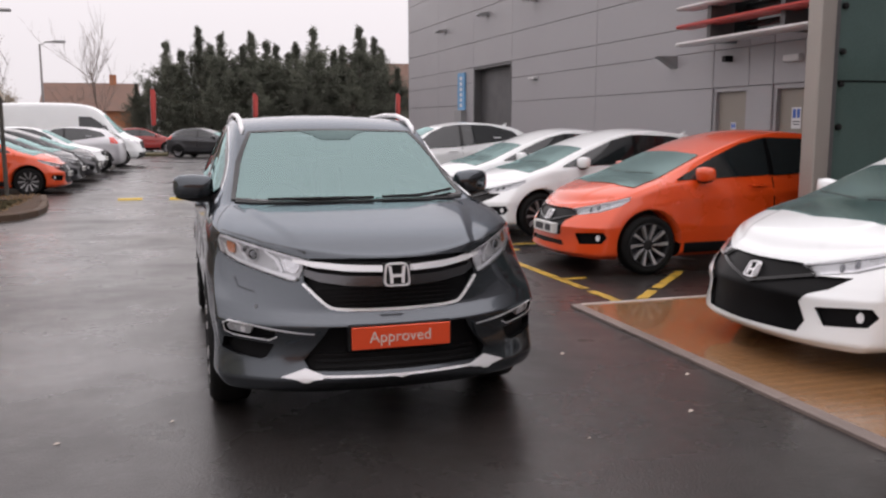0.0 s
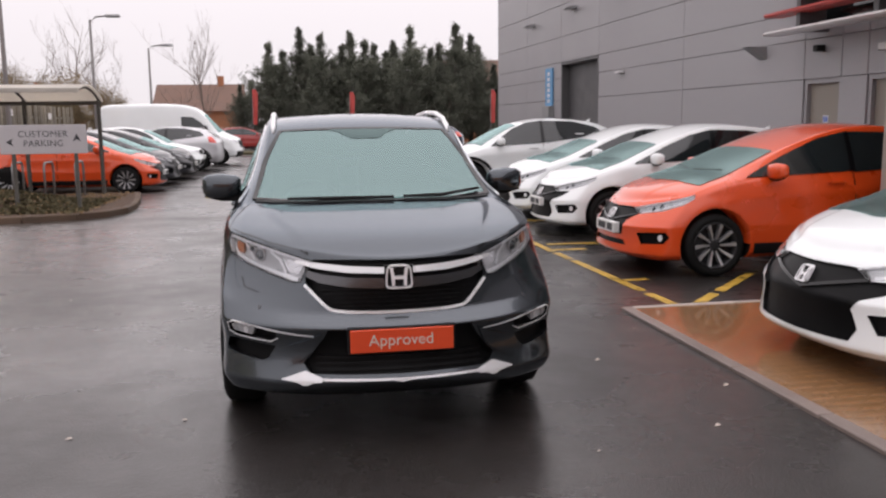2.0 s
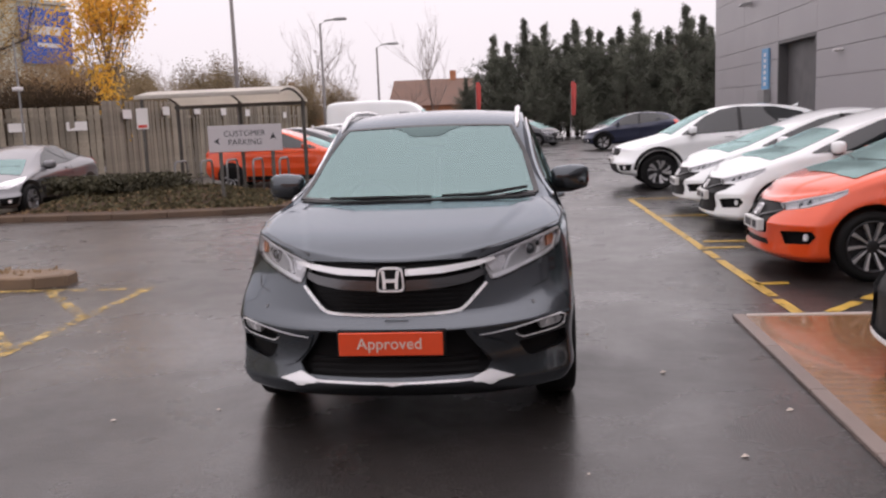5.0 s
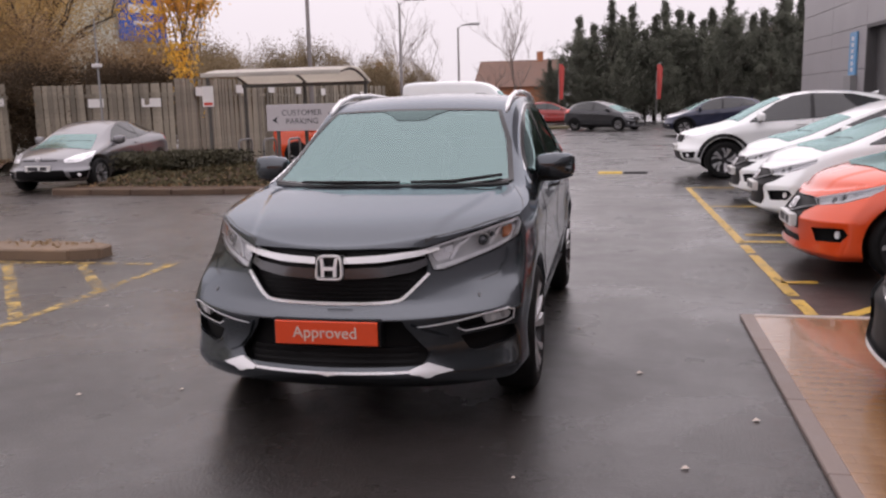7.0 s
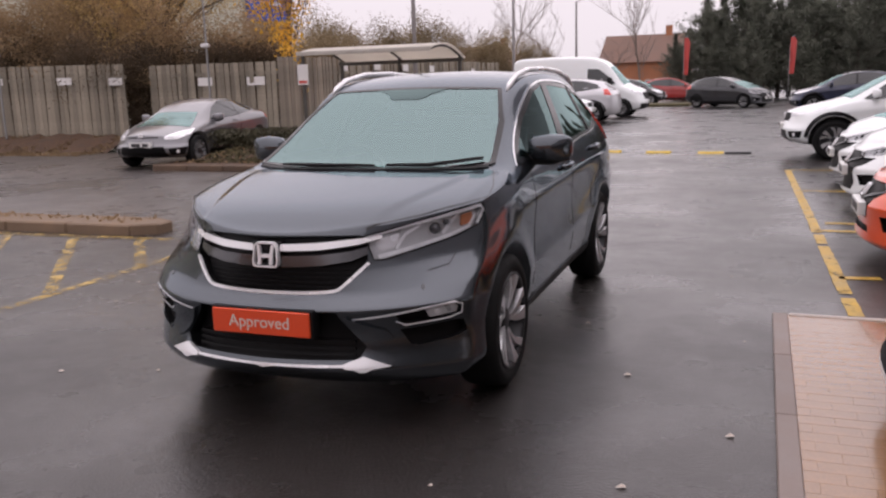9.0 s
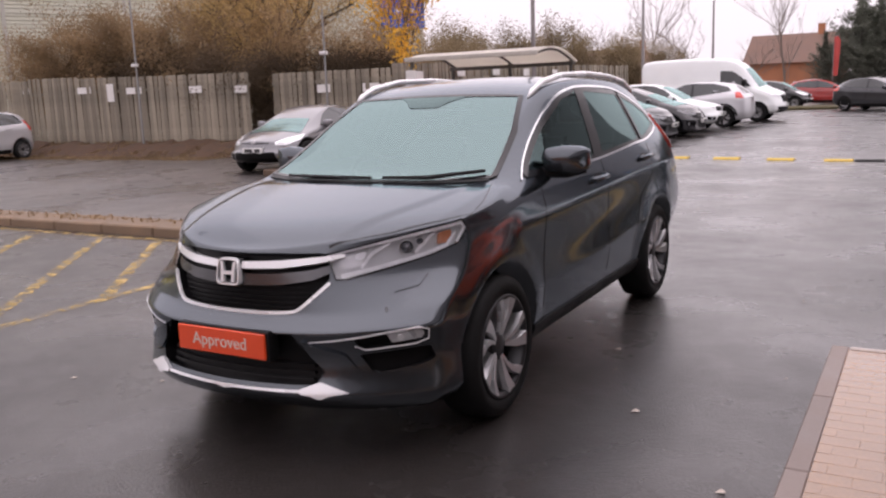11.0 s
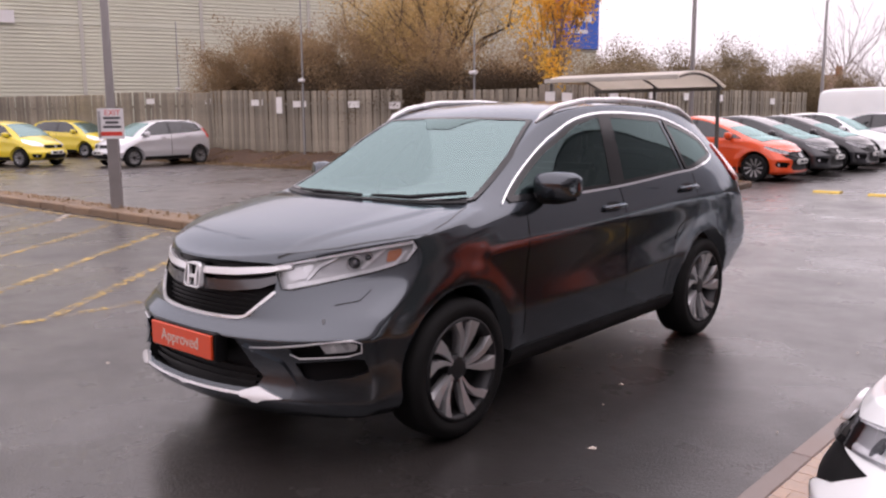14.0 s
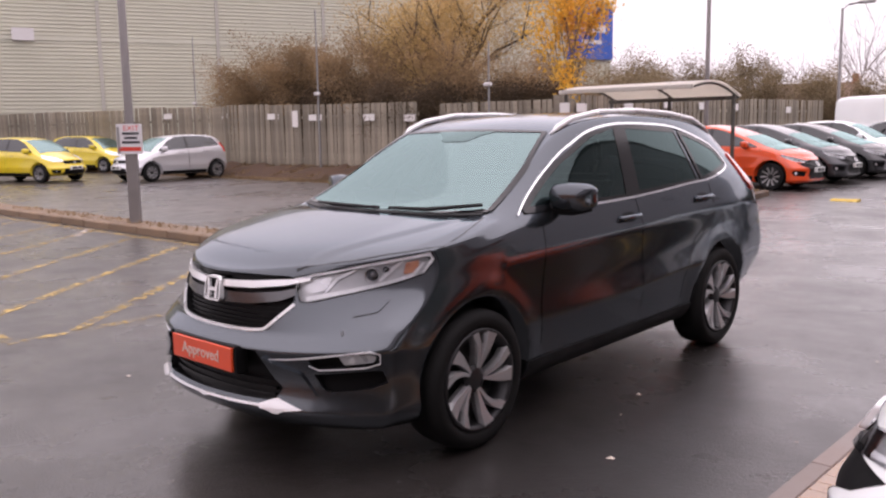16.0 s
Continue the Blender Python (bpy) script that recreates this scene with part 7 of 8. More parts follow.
def exit_post():
    th = thing("exit_sign", pose(-9.66, 3.77, 0.11), "white exit sign with red band on a square grey post", "sign")
    part("post", boxed(-0.09, -0.06, 0, 0.09, 0.06, 1.3, 0.01), "post", th)
    b = part("sign_board", boxed(-0.2, -0.075, 1.12, 0.2, -0.062, 1.6, 0.004), "sign_white", th)
    part("red_band", boxed(-0.17, -0.0785, 1.17, 0.17, -0.0752, 1.235), "sign_red", b)
    letters("sign_text", "EXIT", 0.12, pose(0.03, -0.0765, 1.53, 90), "sign_red", b, 0.0012)
    bm = bmesh.new()
    for k, w in enumerate((0.13, 0.1, 0.14)):
        box(bm, -w + 0.02, -0.0785, 1.43 - k * 0.07, w + 0.02, -0.0755, 1.47 - k * 0.07)
    part("sign_bars", bm, "dark_letter", b)
    part("sign_edge", boxed(-0.19, -0.0785, 1.14, -0.15, -0.0755, 1.56), "galv", b)
    th.matrix_basis = pose(-9.66, 3.77, 0.11, 0, 0, 50)
    return th


exit_post()


def street_lamp(x, y, h, ang, label, head=True):
    th = thing("street_lamp", pose(x, y, 0, 0, 0, ang), label, "street lamp", "street lamps")
    bm = bmesh.new()
    tube(bm, [(0, 0, 0), (0, 0, 1.2), (0, 0, h)], [0.09, 0.075, 0.045], 10)
    part("pole", bm, "post", th, smooth=True)
    if head:
        bm = bmesh.new()
        tube(bm, [(0, 0, h - 0.05), (0.25, 0, h + 0.12), (0.7, 0, h + 0.16)], 0.035, 8)
        part("arm", bm, "post", th, smooth=True)
        part("lamp_head", boxed(0.6, -0.12, h + 0.1, 1.2, 0.12, h + 0.22, 0.04), "galv", th)
    return th


street_lamp(-7.39, 42.2, 5.6, 0, "grey street lamp with a single arm beyond the parked cars")
street_lamp(-8.26, 21.4, 9.0, 90, "tall grey lamp column behind the shelter")
street_lamp(-8.29, 33.05, 5.95, 0, "grey street lamp with a single arm beside the timber fence")
street_lamp(-10.49, 4.2, 8.0, 180, "tall grey lamp column on the traffic island")
for x, y, h in ((-18.6, 14.98, 5.4), (-11.75, 15.4, 3.9), (-28.1, 16.3, 5.4)):
    th = thing("cable_post", pose(x, y, 0), "slender galvanised post with a small white lamp behind the fence", "post", "posts behind the fence")
    bm = bmesh.new()
    tube(bm, [(0, 0, 0), (0, 0, h)], [0.035, 0.022], 8)
    part("pole", bm, "galv", th)
    part("lamp", boxed(-0.12, -0.1, 2.68, 0.12, 0.02, 2.78, 0.02), "white_metal", th)


def feather_flag(x, y, h):
    th = thing("feather_flag", pose(x, y, 0), "red feather flag on a thin pole", "flag", "feather flags")
    bm = bmesh.new()
    tube(bm, [(0, 0, 0), (0, 0, h * 0.8), (0.06, 0, h * 0.97), (0.28, 0, h)], 0.02, 6)
    part("pole", bm, "galv", th)
    bm = bmesh.new()
    rows = []
    for k in range(9):
        t = k / 8
        w = 0.34 * (0.7 + 0.3 * t) if k < 8 else 0.2
        rows.append([bm.verts.new((0.03 + w * s, 0.05 * math.sin(5 * t + 4 * s), h * (0.42 + 0.56 * t))) for s in (0, 0.5, 1)])
    for r0, r1 in zip(rows, rows[1:]):
        for i in range(2):
            bm.faces.new((r0[i], r0[i + 1], r1[i + 1], r1[i]))
    o = part("cloth", bm, "flag", th)
    so = o.modifiers.new("thick", "SOLIDIFY")
    so.thickness = 0.006
    return th


feather_flag(3.35, 48.8, 3.65)
feather_flag(-2.6, 51.1, 3.95)
feather_flag(12.6, 50.0, 3.8)


# ---------------------------------------------------------------- distance
def warehouse():
    """A long profiled-steel shed; its long face runs from (-46, 4) to (-28, 48)."""
    ax, ay, bx, by = -50.0, -8.0, -28.0, 48.0
    L = math.hypot(bx - ax, by - ay)
    ang = math.degrees(math.atan2(by - ay, bx - ax))
    th = thing("warehouse", pose(ax, ay, 0, 0, 0, ang), "long pale profiled-steel warehouse with a blue corner sign", "warehouse")
    part("wall_core", boxed(0, 0.02, 0, L, 20, 9.6), "warehouse", th)
    vs, fs = [], []
    z = 0.0
    k = 0
    rows = []
    while z < 9.5:
        for dz, d in ((0, 0.0), (0.025, -0.06), (0.105, -0.06), (0.125, 0.0)):
            rows.append((z + dz, d))
        z += 0.19
    for zz, d in rows:
        vs += [(0, d - 0.002, zz), (L, d - 0.002, zz)]
    for i in range(len(rows) - 1):
        fs.append((2 * i, 2 * i + 1, 2 * i + 3, 2 * i + 2))
    o = mesh_part("profiled_sheet", vs, fs, "warehouse", th)
    for a in range(4, int(L), 6):
        part("panel_joint", boxed(a - 0.09, -0.1, 0, a + 0.09, -0.03, 9.5), "warehouse_shade", th)
    part("flat_band", boxed(0, -0.085, 6.25, L, -0.065, 6.45), "warehouse", th)
    part("eaves", boxed(-0.1, -0.2, 9.5, L + 0.1, 20.1, 9.75), "warehouse_shade", th)
    part("wall_box", boxed(24, -0.3, 6.2, 25, -0.09, 6.8), "white_metal", th)
    s = part("corner_sign", boxed(L - 3.6, -0.35, 5.9, L - 0.1, -0.15, 9.2), "sign_blue", th, "large blue sign with white lettering")
    part("sign_bar", boxed(L - 2.9, -0.365, 7.65, L - 0.7, -0.3502, 8.15), "sign_white", s)
    part("sign_bar", boxed(L - 2.6, -0.365, 6.9, L - 1.0, -0.3502, 7.15), "sign_white", s)
    return th


warehouse()


def house(m, w, d, eaves, ridge, label, hipped=False):
    th = thing("house", m, label, "house", "houses beyond the car park")
    part("wall", boxed(-w / 2, -d / 2, 0, w / 2, d / 2, eaves), "red_brick", th)
    bm = bmesh.new()
    o = 0.4
    k = d * 0.5 if hipped else -0.0
    v = [bm.verts.new(p) for p in ((-w / 2 - o, -d / 2 - o, eaves - 0.1), (w / 2 + o, -d / 2 - o, eaves - 0.1), (w / 2 + o, d / 2 + o, eaves - 0.1), (-w / 2 - o, d / 2 + o, eaves - 0.1), (-w / 2 - o + k, 0, ridge), (w / 2 + o - k, 0, ridge))]
    for f in ((0, 1, 5, 4), (2, 3, 4, 5), (1, 2, 5), (3, 0, 4), (3, 2, 1, 0)):
        bm.faces.new([v[i] for i in f])
    part("roof", bm, "roof_tile", th)
    for z in (1.0, 3.4):
        if z + 1.2 > eaves:
            continue
        for i in range(int(w // 3)):
            x = -w / 2 + 1.6 + i * 3
            wn_ = part("window", boxed(x - 0.6, -d / 2 - 0.05, z, x + 0.6, -d / 2 + 0.01, z + 1.15), "render_white", th)
            part("pane", boxed(x - 0.52, -d / 2 - 0.06, z + 0.07, x + 0.52, -d / 2 - 0.0502, z + 1.08), "car_glass", wn_)
    part("chimney", boxed(w / 4 - 0.3, -0.3, ridge - 0.6, w / 4 + 0.3, 0.3, ridge + 0.8), "red_brick", th)
    return th


house(pose(-8.7, 84, -0.8, 0, 0, 0), 7.6, 9, 3.9, 6.5, "brown-roofed red brick house beyond the car park")
house(pose(-30.0, 92, -0.8, 0, 0, 5), 16, 9, 3.6, 6.4, "long brown-roofed red brick house behind bare trees", True)
house(pose(17.5, 72, -1.0, 0, 0, -10), 9, 9, 4.9, 8.2, "red brick house with white windows between trees and wall")


# ---------------------------------------------------------------- trees
def leaf_cloud(pts, size, rnd, slim=0.45):
    """Small bent leaves at points; each is two triangles with its own turn."""
    n = len(pts)
    d1 = rnd.normal(size=(n, 3))
    d1 /= np.linalg.norm(d1, axis=1)[:, None]
    d2 = np.cross(d1, rnd.normal(size=(n, 3)))
    d2 /= np.linalg.norm(d2, axis=1)[:, None]
    s = size * rnd.uniform(0.6, 1.3, size=(n, 1))
    v = np.stack([pts - d1 * s, pts + d2 * s * slim, pts + d1 * s, pts - d2 * s * slim], 1).reshape(-1, 3)
    f = [(4 * i, 4 * i + 1, 4 * i + 2, 4 * i + 3) for i in range(n)]
    return v.tolist(), f


def limbs(rnd, h, spread, count, r0, lean=0.5, start=0.1, levels=2):
    """A tapered trunk, limbs and twigs; gives the mesh and the twig ends."""
    bm = bmesh.new()
    ends = []

    def grow(p, d, L, r, lev):
        pts, q, dd = [p], p, d
        for k in range(3):
            dd = (dd + Vector(rnd.normal(0, 0.16, 3)) + Vector((0, 0, 0.05))).normalized()
            q = q + dd * (L / 3)
            pts.append(q)
        tube(bm, pts, [r, r * 0.8, r * 0.55, max(0.004, r * 0.3)], 6 if lev == 0 else 4, False)
        ends.extend(pts[1:])
        if lev < levels:
            for k in range(4 if lev else count):
                t = rnd.uniform(start if lev == 0 else 0.25, 1.0)
                i = min(2, int(t * 3))
                base = pts[i].lerp(pts[i + 1], t * 3 - i)
                a = rnd.uniform(0, 2 * math.pi)
                side = Vector((math.cos(a), math.sin(a), 0))
                nd = (dd * (1 - lean) + side * spread + Vector((0, 0, 0.25))).normalized()
                grow(base, nd, L * rnd.uniform(0.4, 0.65), r * 0.45, lev + 1)

    grow(Vector((0, 0, -0.05)), Vector((0, 0, 1)), h * 0.75, r0, 0)
    return bm, ends


def broad_tree(name, m, h, leaf, n_leaf, size, seed, label, spread=0.7, count=9, r0=0.09, levels=3, jitter=0.35, category="tree", group=""):
    rnd = np.random.default_rng(seed)
    th = thing(name, m, label, category, group)
    bm, ends = limbs(rnd, h, spread, count, r0, levels=levels)
    part("trunk", bm, ("bark" if h > 5.5 else "twig") if n_leaf else "bare_twig", th)
    if n_leaf:
        e = np.array([tuple(p) for p in ends if p.z > 0.12 * h])
        pts = e[rnd.integers(0, len(e), n_leaf)] + rnd.normal(0, jitter, (n_leaf, 3))
        pts = pts[pts[:, 2] > 0.15]
        v, f = leaf_cloud(pts, size, rnd)
        mesh_part("crown", v, f, leaf, th)
    return th


def conifer(m, h, r, seed, label):
    rnd = np.random.default_rng(seed)
    th = thing("conifer_tree", m, label, "tree", "conifers beyond the car park")
    bm = bmesh.new()
    tube(bm, [(0, 0, -0.1), (0, 0, h * 0.5), (0, 0, h * 0.97)], [0.16, 0.1, 0.015], 7)
    pts = []
    for k in range(240):
        t = rnd.uniform(0.02, 0.99) ** 0.9
        z = h * t
        body = r * min(1.0, 0.3 + 1.5 * (0.84 - t)) if t < 0.74 else 0.24 * r * (1.04 - t) / 0.3
        L = body * rnd.uniform(0.4, 1.25) + 0.06
        a = rnd.uniform(0, 2 * math.pi)
        e = Vector((math.cos(a) * L, math.sin(a) * L, z + L * rnd.uniform(0.25, 0.9)))
        tube(bm, [(0, 0, z), tuple(Vector((0, 0, z)).lerp(e, 0.5) + Vector((0, 0, 0.03))), tuple(e)], [0.025, 0.016, 0.004], 3, False)
        q = 72 if t < 0.74 else 26
        w = rnd.uniform(0.15, 1.05, q)
        p = np.array([0, 0, z]) + (np.array(tuple(e)) - np.array([0, 0, z])) * w[:, None]
        pts.append(p + rnd.normal(0, 0.07 + 0.1 * (1 - t), (q, 3)))
    part("trunk", bm, "bark", th)
    v, f = leaf_cloud(np.concatenate(pts), 0.10, rnd, 0.26)
    mesh_part("crown", v, f, "conifer", th)
    return th


protos = [conifer(pose(-1.6, 57, 0), 7.3, 2.0, 11, "dark green conifer in a dense row"), conifer(pose(0.6, 58.5, 0), 8.4, 2.1, 12, "dark green conifer in a dense row")]
crow = np.random.default_rng(5)
spots = [(2.0, 56.5, 1.0), (3.6, 58.5, 1.02), (5.1, 57, 1.06), (6.8, 58.5, 1.02), (8.3, 56.5, 1.03), (10.0, 58, 1.0), (11.6, 56.5, 1.06), (13.0, 58, 0.98), (14.4, 56.5, 0.8), (-2.9, 58.5, 0.72), (1.2, 55, 0.7), (4.4, 55, 0.66), (7.4, 55, 0.7), (10.8, 55, 0.66), (13.5, 54.5, 0.6), (-1.0, 55.5, 0.62), (-0.6, 57.8, 0.95), (1.4, 59, 1.02), (2.9, 57.5, 0.9), (4.3, 59.5, 1.05), (6.0, 59, 0.95), (7.5, 59.5, 1.06), (9.1, 58.8, 0.95), (10.9, 59.5, 1.05), (12.4, 59, 1.0), (13.8, 59, 0.9), (-3.6, 56.5, 0.55)]
for i, (x, y, s) in enumerate(spots):
    c = copy_thing(protos[i % 2], pose(x, y, 0, 0, 0, crow.uniform(0, 360)) @ Matrix.Diagonal((s * 1.05, s * 1.05, s * (1.04 if i % 2 == 0 else 0.93) * crow.uniform(0.84, 1.08), 1)))
low = conifer(pose(17.5, 60, 0), 5.5, 2.4, 13, "low dark conifer beside the clad wall")

brown = broad_tree("autumn_tree", pose(-17.2, 18.6, 0), 7.4, "leaf_ochre", 30000, 0.042, 21, "large half-bare autumn tree with ochre leaves behind the fence", 0.62, 16, 0.15, 3, 0.26)
olive = broad_tree("bush", pose(-21.8, 17.6, 0), 4.1, "leaf_brown", 21000, 0.038, 22, "half-bare brown shrub behind the timber fence", 0.95, 10, 0.06, 3, 0.2, "shrub", "shrubs behind the fence")
green = broad_tree("bush", pose(-12.5, 30, 0), 3.3, "leaf_olive", 21000, 0.042, 23, "olive-brown thicket behind the timber fence", 0.95, 11, 0.06, 3, 0.22, "shrub", "shrubs behind the fence")
copy_thing(brown, pose(-19.0, 21.0, 0, 0, 0, 230) @ Matrix.Scale(0.9, 4))
# thicket added at the foot: dark leaves paint the shade inside the shrubs
bramble = broad_tree("bramble", pose(-20.4, 16.6, 0), 2.9, "leaf_dark", 26000, 0.034, 24, "dense dark brown foliage painting the shaded shrub cores behind the timber fence", 1.0, 14, 0.04, 3, 0.26, "shrub", "brambles behind the fence")
for x, y, s, a in ((-22.6, 16.8, 1.05, 60), (-18.4, 16.5, 1.05, 140), (-16.6, 16.6, 1.0, 200), (-14.9, 17.0, 0.95, 280), (-13.0, 17.0, 0.95, 30), (-11.4, 17.2, 0.9, 100)):
    copy_thing(bramble, pose(x, y, 0, 0, 0, a) @ Matrix.Scale(s, 4))
for x, y, s, a in ((-24.2, 17.4, 1.0, 40), (-26.5, 17.8, 0.85, 110), (-19.6, 17.2, 1.1, 190), (-16.0, 17.0, 1.0, 250), (-13.4, 17.4, 0.85, 320), (-11.6, 18.6, 0.78, 20), (-25.0, 19.0, 1.1, 150), (-22.8, 18.8, 1.15, 77), (-18.0, 17.2, 1.0, 10), (-13.6, 19.4, 0.9, 200), (-21.0, 19.5, 1.2, 270), (-28.6, 18.4, 0.8, 200)):
    copy_thing(olive, pose(x, y, 0, 0, 0, a) @ Matrix.Scale(s, 4))
for x, y, s, a in ((-11.2, 25, 0.8, 30), (-12.0, 34.5, 0.95, 90), (-10.8, 38, 1.0, 200), (-14.5, 36, 1.0, 260), (-11.2, 22.0, 0.8, 310), (-9.4, 41, 0.9, 10), (-17, 33, 1.0, 140), (-15, 28, 0.95, 60), (-20, 39, 1.3, 15), (-12.8, 43, 1.0, 75), (-14, 24, 0.85, 120), (-16, 43, 1.3, 45)):
    copy_thing(green, pose(x, y, 0, 0, 0, a) @ Matrix.Scale(s, 4))
broad_tree("birch_tree", pose(-10.1, 17.2, 0), 5.2, "leaf_yellow", 4200, 0.07, 31, "slender tree with bright yellow autumn leaves", 0.15, 12, 0.06, 3, 0.14)
bare = broad_tree("bare_tree", pose(-5.6, 56, 0), 7.2, None, 0, 0, 41, "bare upright poplar tree beyond the car park", 0.28, 14, 0.07, 3)
copy_thing(bare, pose(-14.3, 55, 0, 0, 0, 80))
wide = broad_tree("bare_tree", pose(-11.5, 52, 0), 5.6, None, 0, 0, 42, "bare spreading tree with fine twigs", 0.6, 16, 0.06, 3)
for x, y, s, a in ((-17.5, 53, 1.0, 50), (-9.0, 60, 0.8, 100), (-22, 50, 1.0, 200), (-14, 64, 0.9, 10)):
    copy_thing(wide, pose(x, y, 0, 0, 0, a) @ Matrix.Scale(s, 4))


def hedge(x0, y0, x1, y1, w, h, seed):
    rnd = np.random.default_rng(seed)
    th = thing("hedge", pose(0, 0, 0.36), "low straggling brown-green shrubs on the planted island", "hedge")
    n = 9000
    t = rnd.uniform(0, 1, n)
    pts = np.stack([x0 + (x1 - x0) * t + rnd.normal(0, w * 0.32, n), y0 + (y1 - y0) * t + rnd.normal(0, w * 0.32, n), rnd.uniform(0.02, 1, n) ** 0.7 * h * (0.9 + 0.12 * np.sin(t * 17))], 1)
    v, f = leaf_cloud(pts, 0.045, rnd)
    mesh_part("foliage", v, f, "hedge", th)
    bm = bmesh.new()
    for k in range(24):
        s = rnd.uniform(0, 1)
        p = Vector((x0 + (x1 - x0) * s, y0 + (y1 - y0) * s, 0))
        tube(bm, [p, p + Vector((rnd.normal(0, 0.12), rnd.normal(0, 0.12), h * 0.8))], [0.02, 0.006], 4)
    part("stems", bm, "twig", th)
    return th


hedge(-9.2, 11.9, -6.7, 12.4, 0.8, 0.36, 3)


def mound(x, y):
    """The height of the soil on the island."""
    u = (x + 9.5) / 5.1
    v = (y - 10.55 - 0.35 * u) / 3.0
    if not (0 <= u <= 1 and 0 <= v <= 1):
        return 0.12
    h = min(1, 4.5 * u, 4.5 * (1 - u)) * math.sin(math.pi * v) ** 0.7
    return max(0.12, 0.09 + h * (0.27 + 0.05 * math.sin(9 * u + 5 * v) + 0.03 * math.sin(31 * u - 17 * v)))


mv, mf = [], []
for i in range(25):
    for j in range(13):
        u, v = i / 24, j / 12
        x, y = -9.5 + 5.1 * u, 10.55 + 3.0 * v + 0.35 * u
        mv.append((x, y, mound(x, y) if 0 < u < 1 and 0 < v < 1 else 0.09))
for i in range(24):
    for j in range(12):
        k = i * 13 + j
        mf.append((k, k + 13, k + 14, k + 1))
tagged(mesh_part("soil_mound", mv, mf, "soil", None, True), "low mound of bare soil under the hedge", "soil", kind="structure")


def litter(area, n, size, material, name, label, seed, z=0.125, cat="leaves", hill=None):
    rnd = np.random.default_rng(seed)
    x0, y0, x1, y1 = area
    pts = np.stack([rnd.uniform(x0, x1, n), rnd.uniform(y0, y1, n), np.full(n, z) + rnd.uniform(0, 0.03, n)], 1)
    if hill:
        pts[:, 2] = [hill(p[0], p[1]) + 0.02 for p in pts]
    v, f = leaf_cloud(pts, size, rnd)
    ob = mesh_part(name, v, f, material)
    return tagged(ob, label, cat, kind="stuff")


litter((-9.3, 10.4, -3.9, 15.1), 2600, 0.04, "leaf_brown", "leaf_litter", "fallen brown leaves on the island soil", 51, hill=mound)
litter((-8.8, 10.5, -4.0, 13.4), 5000, 0.06, "grass", "grass_tufts", "thin rough grass on the island", 52, 0.13, "grass", mound)
litter((-40, 13.2, -14.4, 15.3), 15000, 0.05, "leaf_brown", "leaf_litter", "drift of fallen leaves along the fence foot", 53, 0.02, hill=lambda x, y: 0.40 * min(1.0, max(0.0, 1 - (yf(x) - y) / 1.15)))
litter((-14.5, 3.6, -4.4, 3.95), 500, 0.03, "leaf_brown", "leaf_litter", "dead leaves on the narrow traffic island", 54, 0.12)
rnd = random.Random(9)
vs, fs = [], []
for k in range(70):
    x, y = rnd.uniform(-3, 6), rnd.uniform(-4, 9)
    if (abs(x) < 1.0 and -1 < y < 3.8) or x > 2.1:
        continue
    s = rnd.uniform(0.006, 0.018)
    i = len(vs)
    vs += [(x - s, y - s * 0.6, 0.004), (x + s, y - s * 0.4, 0.006), (x + s * 0.5, y + s, 0.004), (x, y, 0.012)]
    fs += [(i, i + 1, i + 3), (i + 1, i + 2, i + 3), (i + 2, i, i + 3)]
for x, y in ((1.454, 0.285), (1.62, -1.02), (2.0, -0.4)):
    i = len(vs)
    vs += [(x - 0.022, y - 0.014, 0.004), (x + 0.022, y - 0.01, 0.008), (x + 0.01, y + 0.02, 0.004), (x, y, 0.018)]
    fs += [(i, i + 1, i + 3), (i + 1, i + 2, i + 3), (i + 2, i, i + 3)]
tagged(mesh_part("gravel_chips", vs, fs, "white_letter"), "scattered pale stone chips on the asphalt", "gravel", kind="stuff")

# ---------------------------------------------------------------- the cars
suv()
R90 = -90
ORANGE_FACE = [[(0.0, 0.683), (0.30, 0.687), (0.41, 0.682), (0.475, 0.622), (0.36, 0.55), (0.33, 0.40), (0.0, 0.395)], [(0.0, 0.345), (0.36, 0.345), (0.40, 0.295), (0.0, 0.29)]]
simple_car("hatch", "hatchback", "white_paint", pose(3.45, -0.09, 0.004, 0, 0, R90), "white hatchback with black grille parked on block paving", plate=None, levels=3)
simple_car("hatch", "hatchback", "orange_paint", pose(3.68, 3.79, 0, 0, 0, R90), "bright orange hatchback with black alloy wheels in a bay", group="cars in the right row", dark=ORANGE_FACE, levels=3)
wa = simple_car("hatch", "hatchback", "white_paint", pose(3.80, 6.9, 0, 0, 0, R90), "white hatchback parked in a yellow-lined bay", group="cars in the right row")
copy_thing(wa, pose(3.82, 9.25, 0, 0, 0, R90))
simple_car("crossover", "crossover", "white_paint", pose(3.3, 13.72, 0, 0, 0, R90) @ Matrix.Scale(1.05, 4), "white compact crossover with silver alloy wheels in a bay", group="cars in the right row")
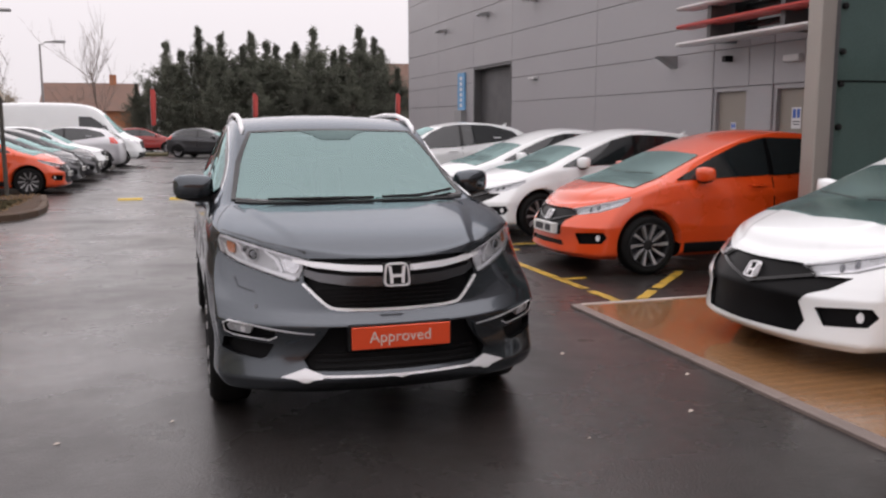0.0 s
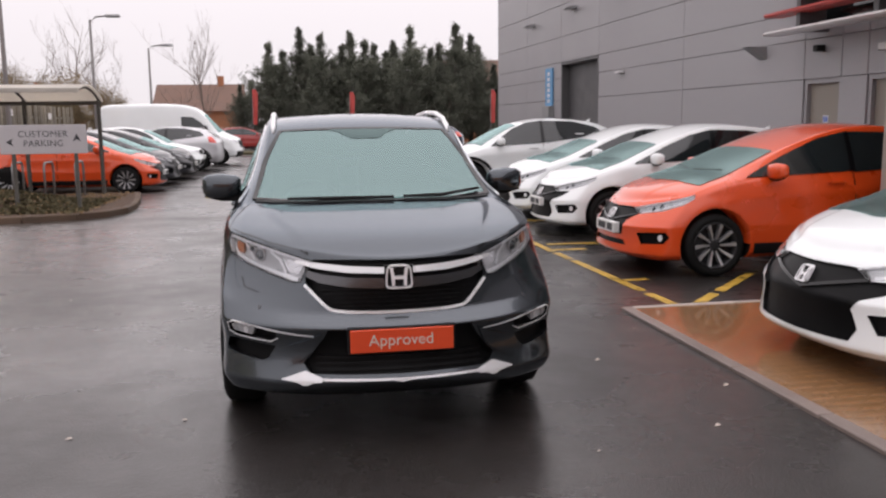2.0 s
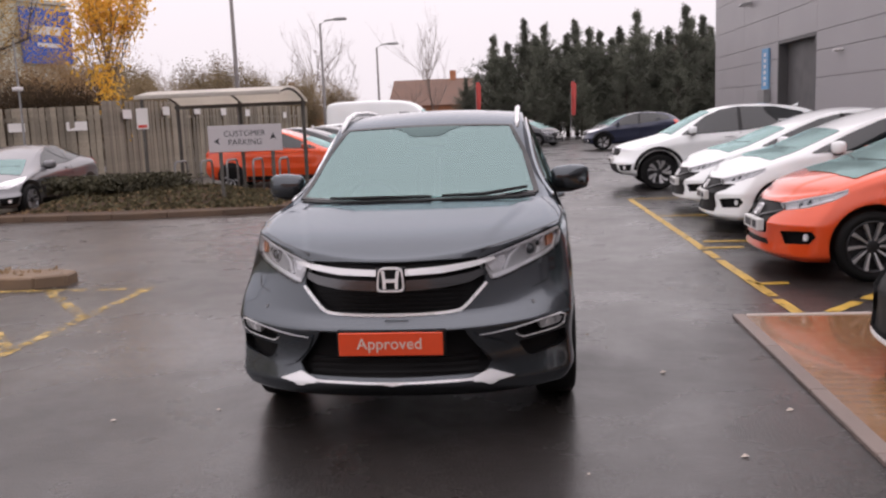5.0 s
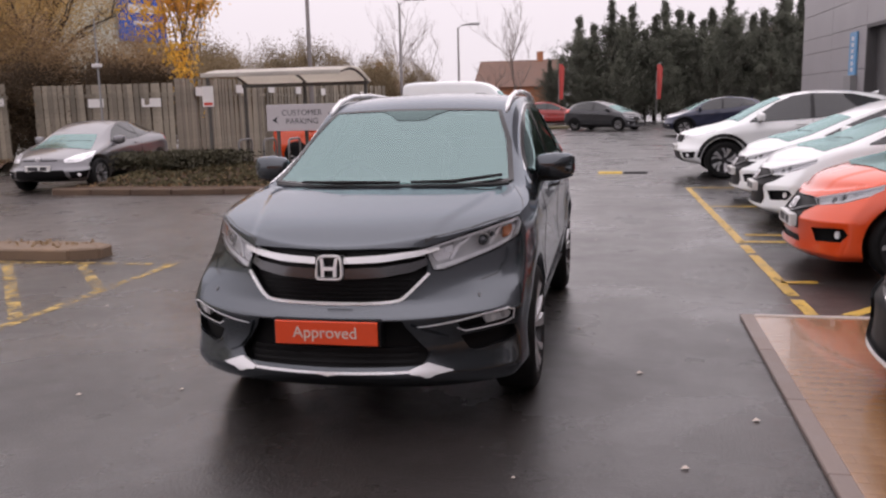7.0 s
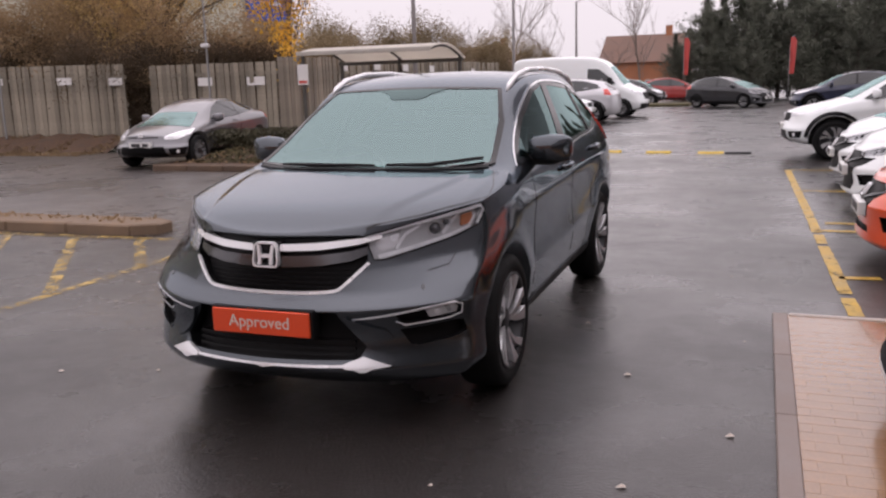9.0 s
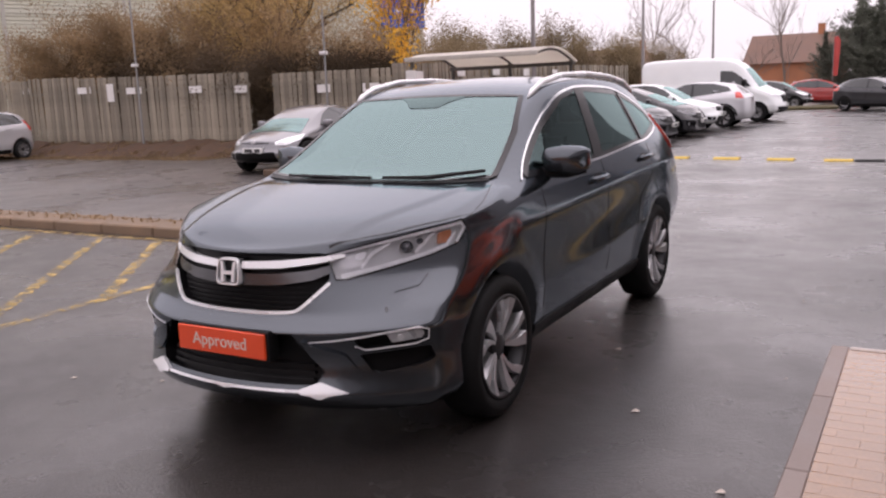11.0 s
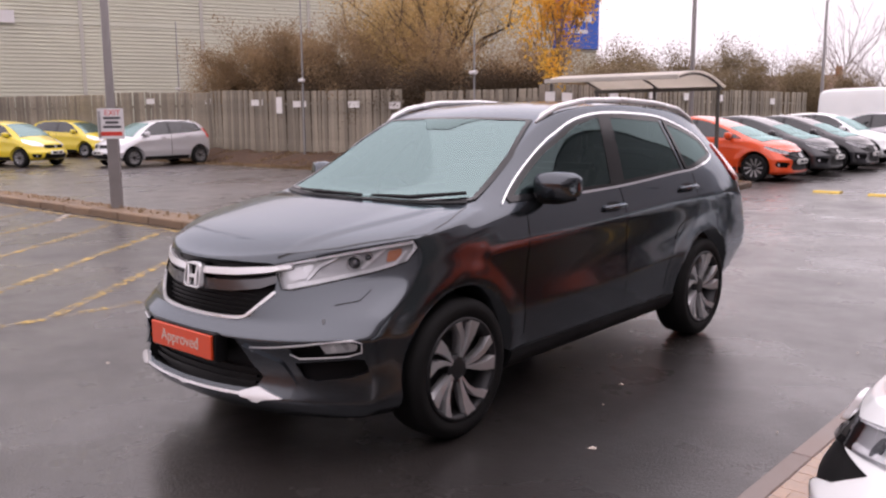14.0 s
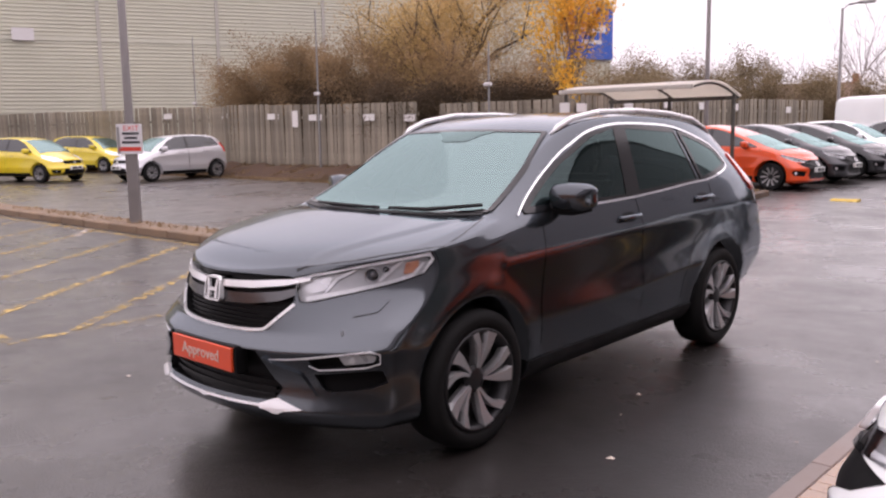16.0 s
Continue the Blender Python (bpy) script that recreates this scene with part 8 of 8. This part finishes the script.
simple_car("crossover", "crossover", "blue_paint", pose(3.9, 33.5, 0, 0, 0, R90), "navy blue crossover parked beyond an empty bay", group="cars in the right row")
simple_car("hatch", "hatchback", "orange_paint", pose(-4.35, 17.45, 0, 0, 0, 90), "orange-red hatchback parked nose-out by the fence", group="cars in the left row")
dk = simple_car("hatch", "hatchback", "dark_paint", pose(-4.3, 20.0, 0, 0, 0, 90), "dark grey hatchback parked nose-out by the fence", group="cars in the left row")
simple_car("hatch", "hatchback", "black_paint", pose(-4.1, 22.5, 0, 0, 0, 90), "black hatchback parked nose-out by the fence", group="cars in the left row")
simple_car("crossover", "crossover", "white_paint", pose(-4.1, 25.0, 0, 0, 0, 90), "white crossover parked nose-out by the fence", group="cars in the left row")
simple_car("crossover", "crossover", "silver_paint", pose(-6.3, 27.9, 0, 0, 0, -90), "silver crossover parked tail-out beside a van", group="cars in the left row")
simple_car("van", "van", "white_paint", pose(-3.3, 32.2, 0, 0, 0, 90), "tall white panel van parked nose-out", "van")
simple_car("coupe", "coupe", "coupe_paint", pose(-9.95, 11.05, 0, 0, 0, 4), "grey coupe parked beside a low hedge")
simple_car("mpv", "small_car", "silver_paint", pose(-23.0, 10.9, 0, 0, 0, 3), "silver small hatchback parked across from the fence")
ye = simple_car("mpv", "small_car", "yellow_paint", pose(-25.6, 9.4, 0, 0, 0, 112), "bright yellow small hatchback beside the fence", group="yellow cars")
copy_thing(ye, pose(-30.4, 13.9, 0, 0, 0, 112))
copy_thing(ye, pose(-27.6, 6.6, 0, 0, 0, 112))
copy_thing(dk, pose(1.6, 40.5, 0, 0, 0, 60))
rd = simple_car("hatch", "hatchback", "red_paint", pose(-1.7, 50.5, 0, 0, 0, 90), "red hatchback parked before dark conifers")
simple_car("mpv", "small_car", "black_paint", pose(-4.0, 47.5, 0, 0, 0, 90), "black small hatchback parked on the verge")
copy_thing(dk, pose(5.2, 46.5, 0, 0, 0, -60))
bm = boxed(-6.2, 43.5, -0.05, -1.6, 46.2, 0.14, 0.03)
tagged(part("verge", bm, "grass"), "small kerbed grass verge at the far lane", "verge", kind="structure")
